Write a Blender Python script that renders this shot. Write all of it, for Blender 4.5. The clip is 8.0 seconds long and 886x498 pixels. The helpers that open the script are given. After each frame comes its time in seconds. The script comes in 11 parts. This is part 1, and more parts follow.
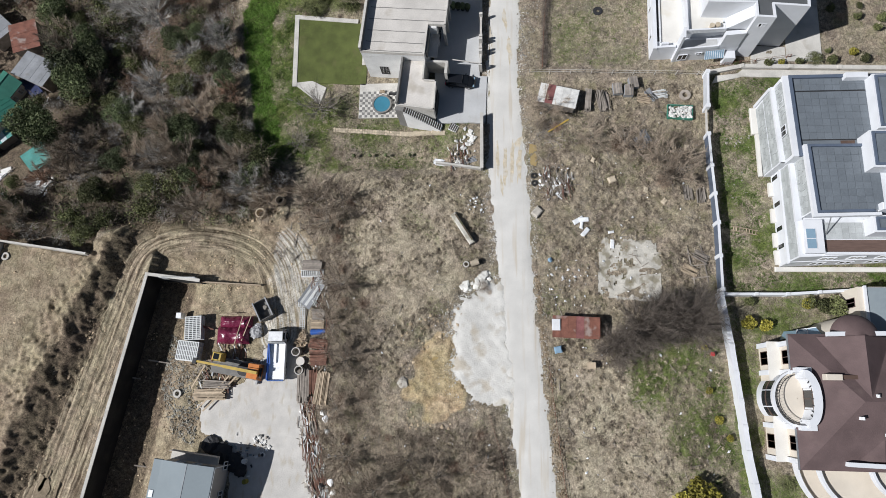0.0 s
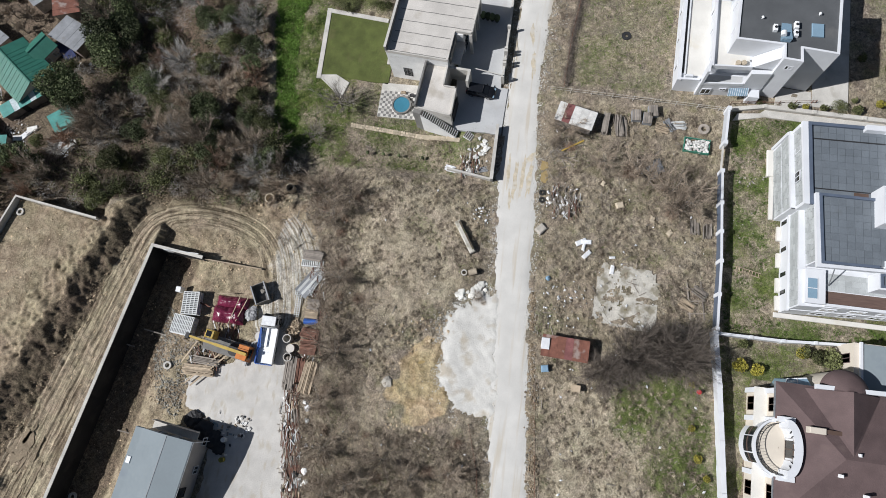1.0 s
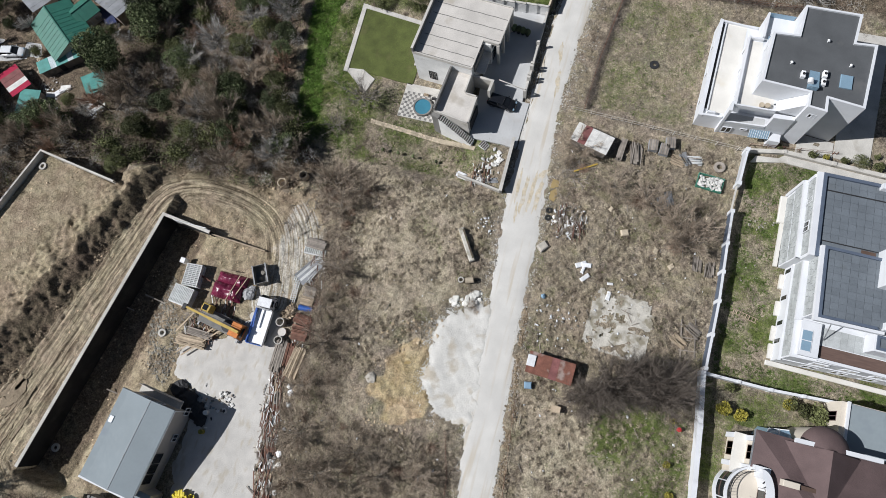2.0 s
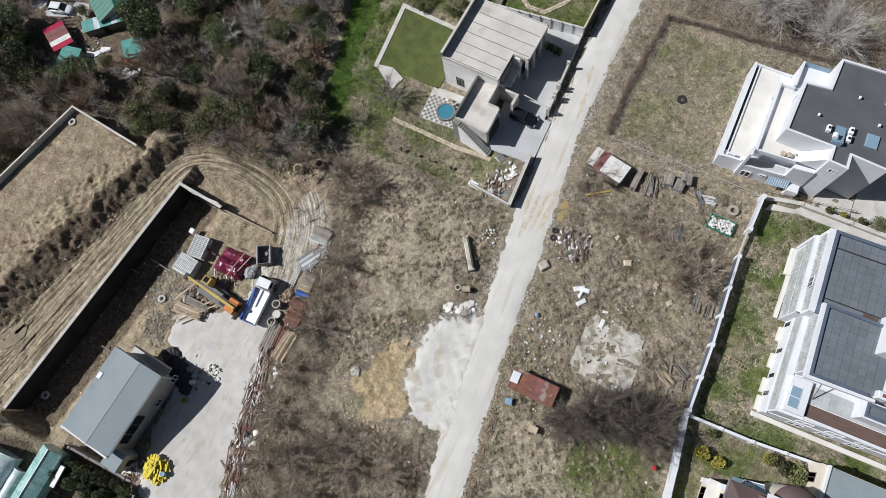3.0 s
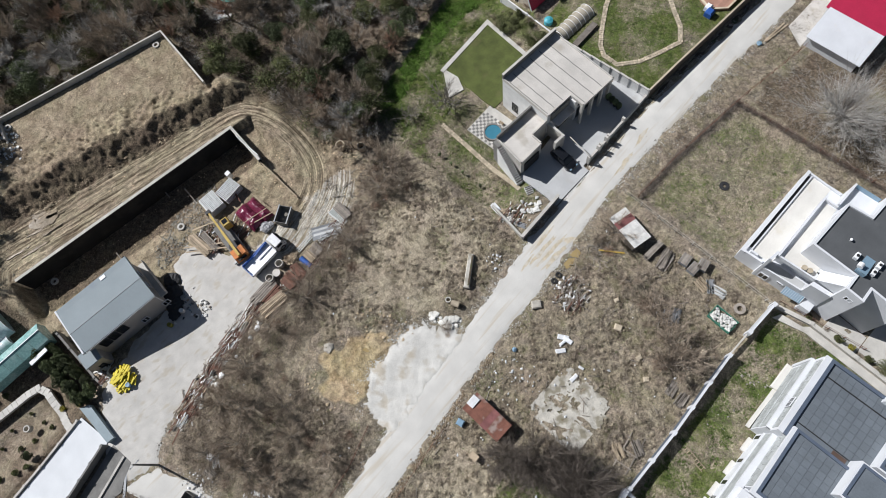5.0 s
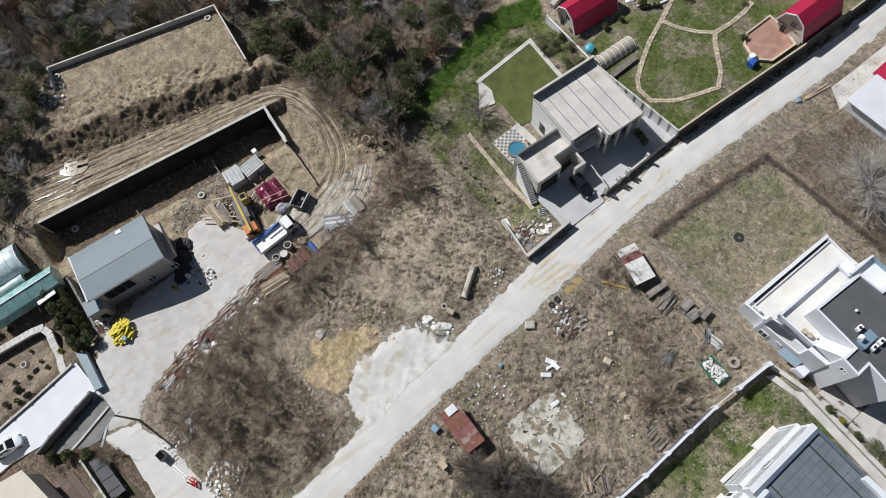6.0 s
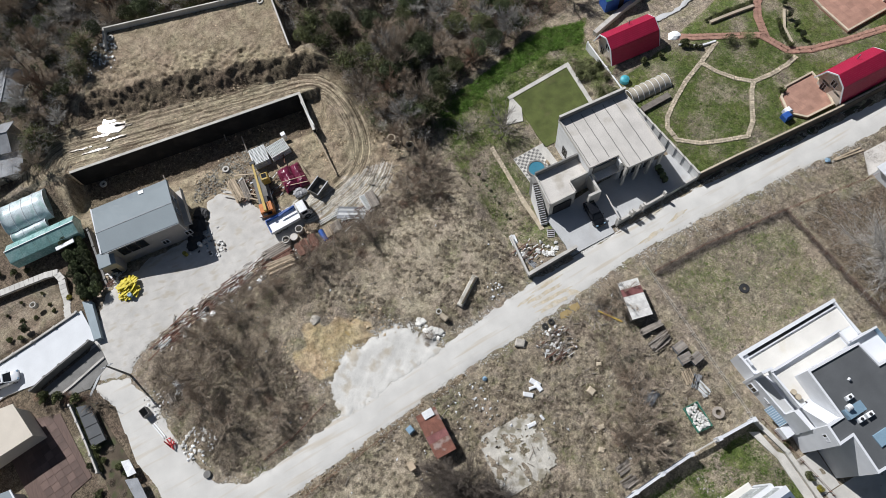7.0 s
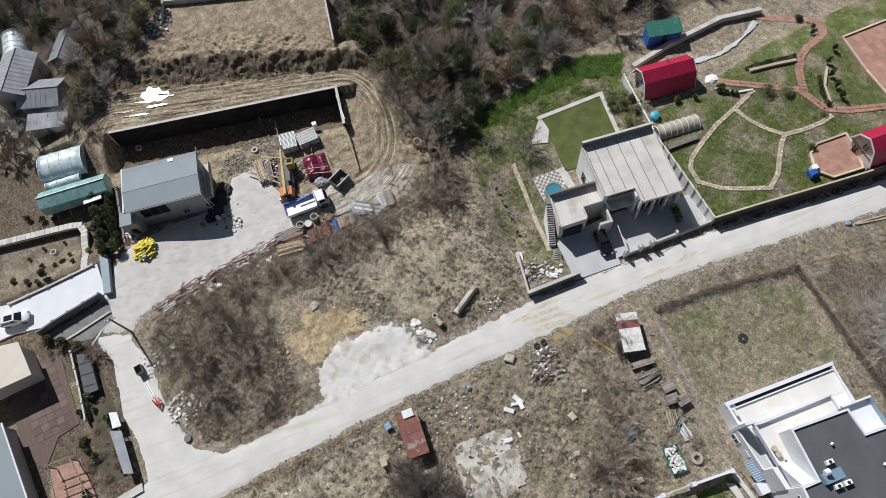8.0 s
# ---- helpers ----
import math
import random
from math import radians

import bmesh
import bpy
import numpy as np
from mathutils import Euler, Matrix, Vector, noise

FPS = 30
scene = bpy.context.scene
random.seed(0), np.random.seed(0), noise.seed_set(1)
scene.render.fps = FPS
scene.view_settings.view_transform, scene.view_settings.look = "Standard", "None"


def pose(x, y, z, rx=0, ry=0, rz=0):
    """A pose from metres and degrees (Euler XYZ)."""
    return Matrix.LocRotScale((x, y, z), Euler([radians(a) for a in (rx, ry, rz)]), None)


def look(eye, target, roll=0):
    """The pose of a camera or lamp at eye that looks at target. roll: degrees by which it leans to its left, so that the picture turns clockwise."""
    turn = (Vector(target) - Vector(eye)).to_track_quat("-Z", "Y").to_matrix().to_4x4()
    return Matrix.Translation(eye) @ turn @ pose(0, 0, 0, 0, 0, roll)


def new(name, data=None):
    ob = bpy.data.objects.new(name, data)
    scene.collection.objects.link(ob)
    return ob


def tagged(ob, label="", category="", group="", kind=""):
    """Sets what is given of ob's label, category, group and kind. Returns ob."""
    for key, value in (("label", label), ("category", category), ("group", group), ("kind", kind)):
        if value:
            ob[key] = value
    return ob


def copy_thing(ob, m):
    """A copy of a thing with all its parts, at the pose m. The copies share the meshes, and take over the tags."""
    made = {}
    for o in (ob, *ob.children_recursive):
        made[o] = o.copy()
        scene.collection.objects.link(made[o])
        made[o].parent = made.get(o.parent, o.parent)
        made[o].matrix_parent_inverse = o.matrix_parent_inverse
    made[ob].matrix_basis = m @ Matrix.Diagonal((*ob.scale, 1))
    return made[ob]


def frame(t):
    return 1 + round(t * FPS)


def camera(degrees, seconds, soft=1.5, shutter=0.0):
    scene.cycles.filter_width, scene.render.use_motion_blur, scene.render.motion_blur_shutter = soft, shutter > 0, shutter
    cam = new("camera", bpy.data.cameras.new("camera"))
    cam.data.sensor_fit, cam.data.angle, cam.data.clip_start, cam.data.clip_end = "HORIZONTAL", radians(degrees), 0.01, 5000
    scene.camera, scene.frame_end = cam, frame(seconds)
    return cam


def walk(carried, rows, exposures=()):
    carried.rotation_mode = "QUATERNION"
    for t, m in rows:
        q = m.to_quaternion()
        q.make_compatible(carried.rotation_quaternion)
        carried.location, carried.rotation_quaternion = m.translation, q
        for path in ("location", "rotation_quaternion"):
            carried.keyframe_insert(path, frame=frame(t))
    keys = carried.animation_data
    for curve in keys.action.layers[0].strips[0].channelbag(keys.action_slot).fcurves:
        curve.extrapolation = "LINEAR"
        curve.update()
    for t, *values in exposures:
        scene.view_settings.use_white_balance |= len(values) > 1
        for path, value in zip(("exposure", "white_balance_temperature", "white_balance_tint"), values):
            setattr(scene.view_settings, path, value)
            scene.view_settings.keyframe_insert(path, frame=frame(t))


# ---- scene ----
cam = camera(69.0, 8.0, soft=0.3)
PATH = [
    (0, -0.000, -0.000, 88.000, 12.868, 5.069, 1.199),
    (0.5, 1.381, 0.197, 88.079, 13.341, 5.214, 4.658),
    (1, 2.878, 0.448, 88.195, 13.816, 5.337, 8.204),
    (1.5, 4.532, 0.796, 88.414, 14.285, 5.483, 11.925),
    (3, 9.138, 2.413, 88.564, 15.988, 5.673, 23.907),
    (3.5, 10.822, 3.154, 88.642, 16.642, 5.649, 28.222),
    (4, 12.533, 4.009, 88.816, 17.394, 5.632, 32.758),
    (4.5, 14.354, 4.878, 89.007, 18.127, 5.570, 37.226),
    (6, 19.179, 8.217, 89.327, 20.610, 5.054, 51.242),
    (6.5, 20.847, 9.582, 89.441, 21.527, 4.810, 55.840),
    (7, 22.478, 11.055, 89.601, 22.415, 4.606, 60.353),
    (7.5, 24.088, 12.446, 89.788, 23.415, 4.270, 64.822),
    (8, 25.743, 13.924, 89.993, 24.405, 3.964, 69.165),
]
walk(cam, [(t, pose(x, y, z, rx, ry, rz)) for t, x, y, z, rx, ry, rz in PATH])

# ---- light ----
SUN_AZ, SUN_EL = radians(198.0), radians(43.5)
world = bpy.data.worlds.new("sky")
scene.world = world
world.use_nodes = True
sky = world.node_tree.nodes.new("ShaderNodeTexSky")
sky.sky_type, sky.sun_disc = "NISHITA", False
sky.sun_elevation, sky.sun_rotation = SUN_EL, radians(90) - SUN_AZ
back = world.node_tree.nodes["Background"]
world.node_tree.links.new(sky.outputs[0], back.inputs[0])
back.inputs[1].default_value = 0.040
sun = new("sun", bpy.data.lights.new("sun", "SUN"))
sun.data.energy, sun.data.angle, sun.data.color = 5.0, radians(0.53), (0.985, 0.985, 1.0)
sun_way = Vector((math.cos(SUN_EL) * math.cos(SUN_AZ), math.cos(SUN_EL) * math.sin(SUN_AZ), math.sin(SUN_EL)))
sun.matrix_basis = look(sun_way * 200, (0, 0, 0))
scene.view_settings.exposure = -0.05

# ---- tools ----
rng = random.Random(7)
nrg = np.random.default_rng(11)


def smooth(a, b, v):
    u = np.clip((np.asarray(v, float) - a) / (b - a), 0.0, 1.0)
    return u * u * (3 - 2 * u)


def material(name, colour, rough=0.85, vary=0.25, scale=1.2, fine=18.0, bump=0.15, metal=0.0, stain=None, stain_at=0.62, stretch=None, island=0.0, grime=0.12, stain_stretch=None):
    """A surface with broad and fine variation, stains and relief, laid out in world metres."""
    m = bpy.data.materials.new(name)
    m.use_nodes = True
    nt = m.node_tree
    nodes, link = nt.nodes, nt.links.new
    bsdf = nodes["Principled BSDF"]
    geo = nodes.new("ShaderNodeNewGeometry")
    at = geo.outputs["Position"]
    if stretch:
        mp = nodes.new("ShaderNodeMapping")
        mp.inputs["Scale"].default_value = stretch
        link(at, mp.inputs["Vector"])
        at = mp.outputs[0]

    def noise_node(s, detail=4.0, way=None):
        n = nodes.new("ShaderNodeTexNoise")
        n.inputs["Scale"].default_value, n.inputs["Detail"].default_value = s, detail
        if way:
            mp2 = nodes.new("ShaderNodeMapping")
            mp2.inputs["Scale"].default_value = way
            link(at, mp2.inputs["Vector"])
            link(mp2.outputs[0], n.inputs["Vector"])
        else:
            link(at, n.inputs["Vector"])
        return n.outputs["Fac"]

    def ramp(src, lo, hi):
        r = nodes.new("ShaderNodeMapRange")
        r.inputs["From Min"].default_value, r.inputs["From Max"].default_value = 0.3, 0.7
        r.inputs["To Min"].default_value, r.inputs["To Max"].default_value = lo, hi
        link(src, r.inputs["Value"])
        return r.outputs[0]

    def times(a, b):
        n = nodes.new("ShaderNodeMath")
        n.operation = "MULTIPLY"
        link(a, n.inputs[0])
        link(b, n.inputs[1])
        return n.outputs[0]

    broad, small = noise_node(scale, 5.0), noise_node(fine, 3.0)
    value = times(ramp(broad, 1 - vary, 1 + vary), ramp(small, 1 - vary * 0.7, 1 + vary * 0.7))
    if island:
        info = nodes.new("ShaderNodeObjectInfo")
        rnd = nodes.new("ShaderNodeMapRange")
        rnd.inputs["To Min"].default_value, rnd.inputs["To Max"].default_value = 1 - island, 1 + island
        link(info.outputs["Random"], rnd.inputs["Value"])
        value = times(value, rnd.outputs[0])
        per = nodes.new("ShaderNodeMapRange")
        per.inputs["To Min"].default_value, per.inputs["To Max"].default_value = 1 - island, 1 + island
        link(geo.outputs["Random Per Island"], per.inputs["Value"])
        value = times(value, per.outputs[0])
    hue = nodes.new("ShaderNodeHueSaturation")
    hue.inputs["Color"].default_value = (*colour, 1)
    link(value, hue.inputs["Value"])
    out = hue.outputs[0]
    if stain:
        mix = nodes.new("ShaderNodeMix")
        mix.data_type = "RGBA"
        mix.inputs["B"].default_value = (*stain, 1)
        edge = nodes.new("ShaderNodeMapRange")
        edge.inputs["From Min"].default_value, edge.inputs["From Max"].default_value = stain_at, stain_at + 0.12
        edge.inputs["To Max"].default_value = 0.8
        link(noise_node(scale * 0.6 + 0.13, 6.0, stain_stretch), edge.inputs["Value"])
        link(edge.outputs[0], mix.inputs["Factor"])
        link(out, mix.inputs["A"])
        out = mix.outputs["Result"]
    link(out, bsdf.inputs["Base Color"])
    link(ramp(small, max(0.05, rough - grime), min(1.0, rough + grime)), bsdf.inputs["Roughness"])
    bsdf.inputs["Metallic"].default_value = metal
    bsdf.inputs["Specular IOR Level"].default_value = 0.35
    if bump:
        bm = nodes.new("ShaderNodeBump")
        bm.inputs["Strength"].default_value, bm.inputs["Distance"].default_value = bump, 0.06
        link(small, bm.inputs["Height"])
        link(bm.outputs[0], bsdf.inputs["Normal"])
    return m


def mesh_ob(name, verts, faces, mat, flat=True):
    me = bpy.data.meshes.new(name)
    me.from_pydata([tuple(map(float, v)) for v in verts], [], [tuple(map(int, q)) for q in faces])
    if mat:
        me.materials.append(mat)
    if not flat:
        me.shade_smooth()
    me.update()
    return new(name, me)


class Solid:
    """Gathers boxes, prisms and tubes of one part."""

    def __init__(self):
        self.v, self.f = [], []

    def add(self, verts, faces):
        n = len(self.v)
        self.v += [tuple(map(float, v)) for v in verts]
        self.f += [tuple(i + n for i in q) for q in faces]
        return self

    def box(self, x0, y0, z0, x1, y1, z1):
        v = [(x0, y0, z0), (x1, y0, z0), (x1, y1, z0), (x0, y1, z0), (x0, y0, z1), (x1, y0, z1), (x1, y1, z1), (x0, y1, z1)]
        return self.add(v, [(0, 3, 2, 1), (4, 5, 6, 7), (0, 1, 5, 4), (1, 2, 6, 5), (2, 3, 7, 6), (3, 0, 4, 7)])

    def bev(self, x0, y0, z0, x1, y1, z1, b=0.04):
        """A box with a chamfer round its top."""
        v = [(x0, y0, z0), (x1, y0, z0), (x1, y1, z0), (x0, y1, z0), (x0, y0, z1 - b), (x1, y0, z1 - b), (x1, y1, z1 - b), (x0, y1, z1 - b),
             (x0 + b, y0 + b, z1), (x1 - b, y0 + b, z1), (x1 - b, y1 - b, z1), (x0 + b, y1 - b, z1)]
        f = [(0, 3, 2, 1), (8, 9, 10, 11)] + [(i, (i + 1) % 4, 4 + (i + 1) % 4, 4 + i) for i in range(4)] + [(4 + i, 4 + (i + 1) % 4, 8 + (i + 1) % 4, 8 + i) for i in range(4)]
        return self.add(v, f)

    def prism(self, poly, z0, z1):
        n = len(poly)
        area = sum(poly[i][0] * poly[(i + 1) % n][1] - poly[(i + 1) % n][0] * poly[i][1] for i in range(n))
        poly = list(poly) if area > 0 else list(poly)[::-1]
        v = [(x, y, z0) for x, y in poly] + [(x, y, z1) for x, y in poly]
        return self.add(v, [tuple(range(n - 1, -1, -1)), tuple(range(n, 2 * n))] + [(i, (i + 1) % n, n + (i + 1) % n, n + i) for i in range(n)])

    def beam(self, a, b, w, h=None, lift=0.0):
        """A square bar from a to b."""
        a, b, h = Vector(a), Vector(b), h or w
        d = (b - a).normalized()
        side = d.cross(Vector((0, 0, 1)))
        side = (side if side.length > 1e-3 else Vector((1, 0, 0))).normalized() * w / 2
        up = side.cross(d).normalized() * h / 2
        v = [p + s * side + u * up + Vector((0, 0, lift)) for p in (a, b) for s, u in ((-1, -1), (1, -1), (1, 1), (-1, 1))]
        return self.add(v, [(0, 1, 2, 3), (7, 6, 5, 4), (0, 4, 5, 1), (1, 5, 6, 2), (2, 6, 7, 3), (3, 7, 4, 0)])

    def tube(self, a, b, r0, r1=None, n=8, caps=True):
        a, b, r1 = Vector(a), Vector(b), r0 if r1 is None else r1
        q = (b - a).to_track_quat("Z", "Y")
        v = [a + q @ Vector((r0 * math.cos(i * math.tau / n), r0 * math.sin(i * math.tau / n), 0)) for i in range(n)]
        v += [b + q @ Vector((r1 * math.cos(i * math.tau / n), r1 * math.sin(i * math.tau / n), 0)) for i in range(n)]
        f = [(i, (i + 1) % n, n + (i + 1) % n, n + i) for i in range(n)]
        return self.add(v, f + ([tuple(range(n - 1, -1, -1)), tuple(range(n, 2 * n))] if caps else []))

    def ring(self, cx, cy, z0, z1, r_in, r_out, n=24, a0=0.0, a1=math.tau):
        full = abs(a1 - a0 - math.tau) < 1e-6
        k = n if full else n + 1
        v = []
        for i in range(k):
            a = a0 + (a1 - a0) * i / n
            c, s = math.cos(a), math.sin(a)
            v += [(cx + r_in * c, cy + r_in * s, z0), (cx + r_out * c, cy + r_out * s, z0), (cx + r_out * c, cy + r_out * s, z1), (cx + r_in * c, cy + r_in * s, z1)]
        f = []
        for i in range(n):
            p, q = 4 * i, 4 * ((i + 1) % k)
            f += [(p + j, p + (j + 1) % 4, q + (j + 1) % 4, q + j)[::-1] for j in range(4)]
        if not full:
            f += [(0, 1, 2, 3), (4 * n + 3, 4 * n + 2, 4 * n + 1, 4 * n)]
        return self.add(v, f)

    def blob(self, c, r, squash=0.7, jag=0.25, n=1):
        """A rough stone."""
        bm = bmesh.new()
        bmesh.ops.create_icosphere(bm, subdivisions=n, radius=1.0)
        v = [(c[0] + p.co.x * r * (1 + jag * rng.uniform(-1, 1)), c[1] + p.co.y * r * (1 + jag * rng.uniform(-1, 1)), c[2] + p.co.z * r * squash * (1 + jag * rng.uniform(-1, 1))) for p in bm.verts]
        f = [tuple(q.index for q in face.verts) for face in bm.faces]
        bm.free()
        return self.add(v, f)


def part(name, solid, mat, parent, label="", flat=True):
    ob = mesh_ob(name, solid.v, solid.f, mat, flat)
    ob.parent = parent
    return tagged(ob, label)


def thing(name, label, category, at=None, group="", kind=""):
    ob = new(name)
    ob.empty_display_size = 0.5
    if at is not None:
        ob.matrix_basis = at
    return tagged(ob, label, category, group, kind)


def single(name, solid, mat, label, category="", group="", kind="", at=None, flat=True):
    ob = mesh_ob(name, solid.v, solid.f, mat, flat)
    if at is not None:
        ob.matrix_basis = at
    return tagged(ob, label, category, group, kind)


def inside(poly, x, y):
    """Signed distance to a polygon, positive inside, for arrays."""
    x, y = np.asarray(x, float), np.asarray(y, float)
    hit, best = np.zeros(x.shape, bool), np.full(x.shape, 1e9)
    n = len(poly)
    for i in range(n):
        (ax, ay), (bx, by) = poly[i], poly[(i + 1) % n]
        dx, dy = bx - ax, by - ay
        u = np.clip(((x - ax) * dx + (y - ay) * dy) / (dx * dx + dy * dy + 1e-9), 0, 1)
        best = np.minimum(best, np.hypot(x - ax - u * dx, y - ay - u * dy))
        if ay != by:
            hit ^= ((ay > y) != (by > y)) & (x < dx * (y - ay) / (by - ay) + ax)
    return np.where(hit, best, -best)


def wavy(x, y, s, seed=0.0):
    """Cheap rolling noise for arrays, about -1 to 1."""
    x, y = np.asarray(x, float) / s + seed * 3.7, np.asarray(y, float) / s - seed * 1.9
    return (np.sin(x * 1.3 + 1.7 * np.sin(y * 0.9 + seed)) + np.sin(y * 1.7 + 1.3 * np.sin(x * 1.1 - seed)) + np.sin((x + y) * 2.3 + np.sin(x * 2.9)) * 0.6) / 2.6


def lattice(x, y, seed=0.0):
    """Value noise for arrays, -1 to 1."""
    x, y = np.asarray(x, float), np.asarray(y, float)
    i, j = np.floor(x), np.floor(y)
    u, v = x - i, y - j
    u, v = u * u * (3 - 2 * u), v * v * (3 - 2 * v)

    def h(a, b):
        w = np.sin(a * 127.1 + b * 311.7 + seed * 74.7) * 43758.5453
        return 2 * (w - np.floor(w)) - 1

    return (h(i, j) * (1 - u) + h(i + 1, j) * u) * (1 - v) + (h(i, j + 1) * (1 - u) + h(i + 1, j + 1) * u) * v


def fbm(x, y, s, seed=0.0, octaves=4):
    out, amp = 0.0, 1.0
    for k in range(octaves):
        out = out + amp * lattice(np.asarray(x) / s * 2 ** k + 3.1 * k, np.asarray(y) / s * 2 ** k - 1.7 * k, seed + k)
        amp *= 0.55
    return out


def lattice_plate(w, l, nx3, ny3, bar, z0, z1, upright=False):
    """One connected plate with rectangular openings; upright: it stands in x and z."""
    def lines(size, n):
        return [c + e * bar / 2 for c in [-size / 2 + size * i / n for i in range(n + 1)] for e in (-1, 1)]

    xs, ys = lines(w, nx3), lines(l, ny3)
    solid = [[i % 2 == 0 or j % 2 == 0 for j in range(len(ys) - 1)] for i in range(len(xs) - 1)]
    m = len(ys)
    v = [(x, z, y) if upright else (x, y, z) for z in (z0, z1) for x in xs for y in ys]
    top, f = len(xs) * m, []
    for i in range(len(xs) - 1):
        for j in range(m - 1):
            if not solid[i][j]:
                continue
            q = (i * m + j, (i + 1) * m + j, (i + 1) * m + j + 1, i * m + j + 1)
            f += [tuple(k + top for k in q), q[::-1]]
            for a, b, di, dj in ((q[0], q[1], 0, -1), (q[1], q[2], 1, 0), (q[2], q[3], 0, 1), (q[3], q[0], -1, 0)):
                ii, jj = i + di, j + dj
                if not (0 <= ii < len(xs) - 1 and 0 <= jj < m - 1 and solid[ii][jj]):
                    f.append((a, b, b + top, a + top))
    return Solid().add(v, [q[::-1] for q in f] if upright else f)

# ---- materials ----
M_CONC = material("weathered_concrete", (0.52, 0.50, 0.46), 0.9, 0.16, 0.5, 9.0, 0.12, stain=(0.36, 0.33, 0.28))
M_CONC_ROOF = material("pale_concrete_roof", (0.56, 0.53, 0.49), 0.9, 0.12, 0.35, 6.0, 0.1, stain=(0.42, 0.38, 0.32), stain_at=0.58)
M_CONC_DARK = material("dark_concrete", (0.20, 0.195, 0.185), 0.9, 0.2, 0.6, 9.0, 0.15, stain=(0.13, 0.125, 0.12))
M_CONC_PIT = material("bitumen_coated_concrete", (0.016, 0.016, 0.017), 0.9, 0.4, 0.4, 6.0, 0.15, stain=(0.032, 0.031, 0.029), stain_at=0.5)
M_PAVE = material("grey_screed", (0.47, 0.475, 0.475), 0.88, 0.08, 0.3, 7.0, 0.08, stain=(0.42, 0.41, 0.395), stain_at=0.6)
M_WHITE = material("white_render", (0.66, 0.675, 0.70), 0.75, 0.05, 0.5, 12.0, 0.05, stain=(0.68, 0.66, 0.62), stain_at=0.66)
M_CREAM = material("cream_render", (0.62, 0.56, 0.475), 0.8, 0.06, 0.5, 12.0, 0.05, stain=(0.6, 0.54, 0.44), stain_at=0.66)
M_WALL_GREY = material("grey_beige_render", (0.42, 0.39, 0.36), 0.85, 0.08, 0.6, 12.0, 0.06, stain=(0.33, 0.3, 0.28), stain_at=0.64)
M_SHEET_ROOF = material("blue_grey_sheet_roof", (0.245, 0.285, 0.305), 0.72, 0.05, 0.3, 3.0, 0.02, stain=(0.22, 0.255, 0.285), stain_at=0.6)
M_FELT = material("dark_grey_membrane", (0.095, 0.10, 0.105), 0.75, 0.12, 0.4, 10.0, 0.1, stain=(0.13, 0.13, 0.13))
M_PANEL = material("slate_blue_panel", (0.145, 0.165, 0.185), 0.42, 0.10, 0.35, 6.0, 0.03, stain=(0.135, 0.15, 0.16), island=0.07)
M_COPING = material("blue_grey_coping", (0.10, 0.125, 0.17), 0.5, 0.1, 1.0, 10.0, 0.03)
M_OFFWHITE = material("offwhite_terrace", (0.66, 0.64, 0.595), 0.8, 0.06, 0.5, 10.0, 0.05, stain=(0.62, 0.58, 0.5), stain_at=0.6)
M_PALEWALL = material("pale_primed_concrete", (0.72, 0.72, 0.71), 0.85, 0.1, 0.5, 9.0, 0.08, stain=(0.48, 0.47, 0.45))
M_TILE = material("grey_stone_tile", (0.40, 0.42, 0.42), 0.7, 0.12, 0.8, 9.0, 0.05, island=0.12)
M_MAROON = material("maroon_shingle", (0.118, 0.082, 0.08), 0.85, 0.16, 0.5, 9.0, 0.4, stain=(0.15, 0.108, 0.1))
M_RED = material("crimson_sheet", (0.40, 0.018, 0.06), 0.45, 0.08, 0.7, 6.0, 0.05, stain=(0.38, 0.03, 0.06))
M_RUST = material("rusty_sheet", (0.20, 0.085, 0.06), 0.75, 0.3, 1.0, 9.0, 0.15, stain=(0.36, 0.30, 0.27), stain_at=0.55)
M_WOOD = material("weathered_timber", (0.40, 0.32, 0.23), 0.85, 0.2, 1.5, 20.0, 0.15, island=0.3)
M_WOOD_GREY = material("grey_timber", (0.25, 0.22, 0.19), 0.9, 0.25, 1.5, 20.0, 0.15, island=0.3)
M_BARK = material("bare_twig", (0.19, 0.16, 0.135), 0.95, 0.25, 2.0, 14.0, 0.1, island=0.35)
M_BARK_PALE = material("pale_twig", (0.27, 0.245, 0.215), 0.95, 0.2, 2.0, 14.0, 0.1, island=0.35)
M_TWIG_RED = material("reddish_twig", (0.30, 0.205, 0.15), 0.95, 0.25, 2.0, 14.0, 0.1, island=0.35)
M_LEAF = material("dark_evergreen_leaf", (0.078, 0.096, 0.043), 0.8, 0.4, 0.8, 8.0, 0.0, island=0.5)
M_LEAF_MID = material("olive_leaf", (0.112, 0.122, 0.05), 0.8, 0.35, 0.8, 8.0, 0.0, island=0.45)
M_LEAF_YEL = material("yellow_green_leaf", (0.28, 0.25, 0.045), 0.75, 0.25, 0.8, 8.0, 0.0, island=0.4)
M_STRAW = material("dry_grass_blade", (0.42, 0.36, 0.265), 0.95, 0.3, 0.7, 4.0, 0.0, island=0.22)
M_STRAW_DARK = material("brown_weed_stalk", (0.24, 0.195, 0.15), 0.95, 0.3, 0.7, 4.0, 0.0, island=0.25)
M_GRASS = material("green_grass_blade", (0.10, 0.16, 0.032), 0.9, 0.35, 0.7, 9.0, 0.0, island=0.4)
M_STONE = material("pale_rubble", (0.34, 0.315, 0.275), 0.92, 0.22, 1.5, 14.0, 0.2, island=0.35)
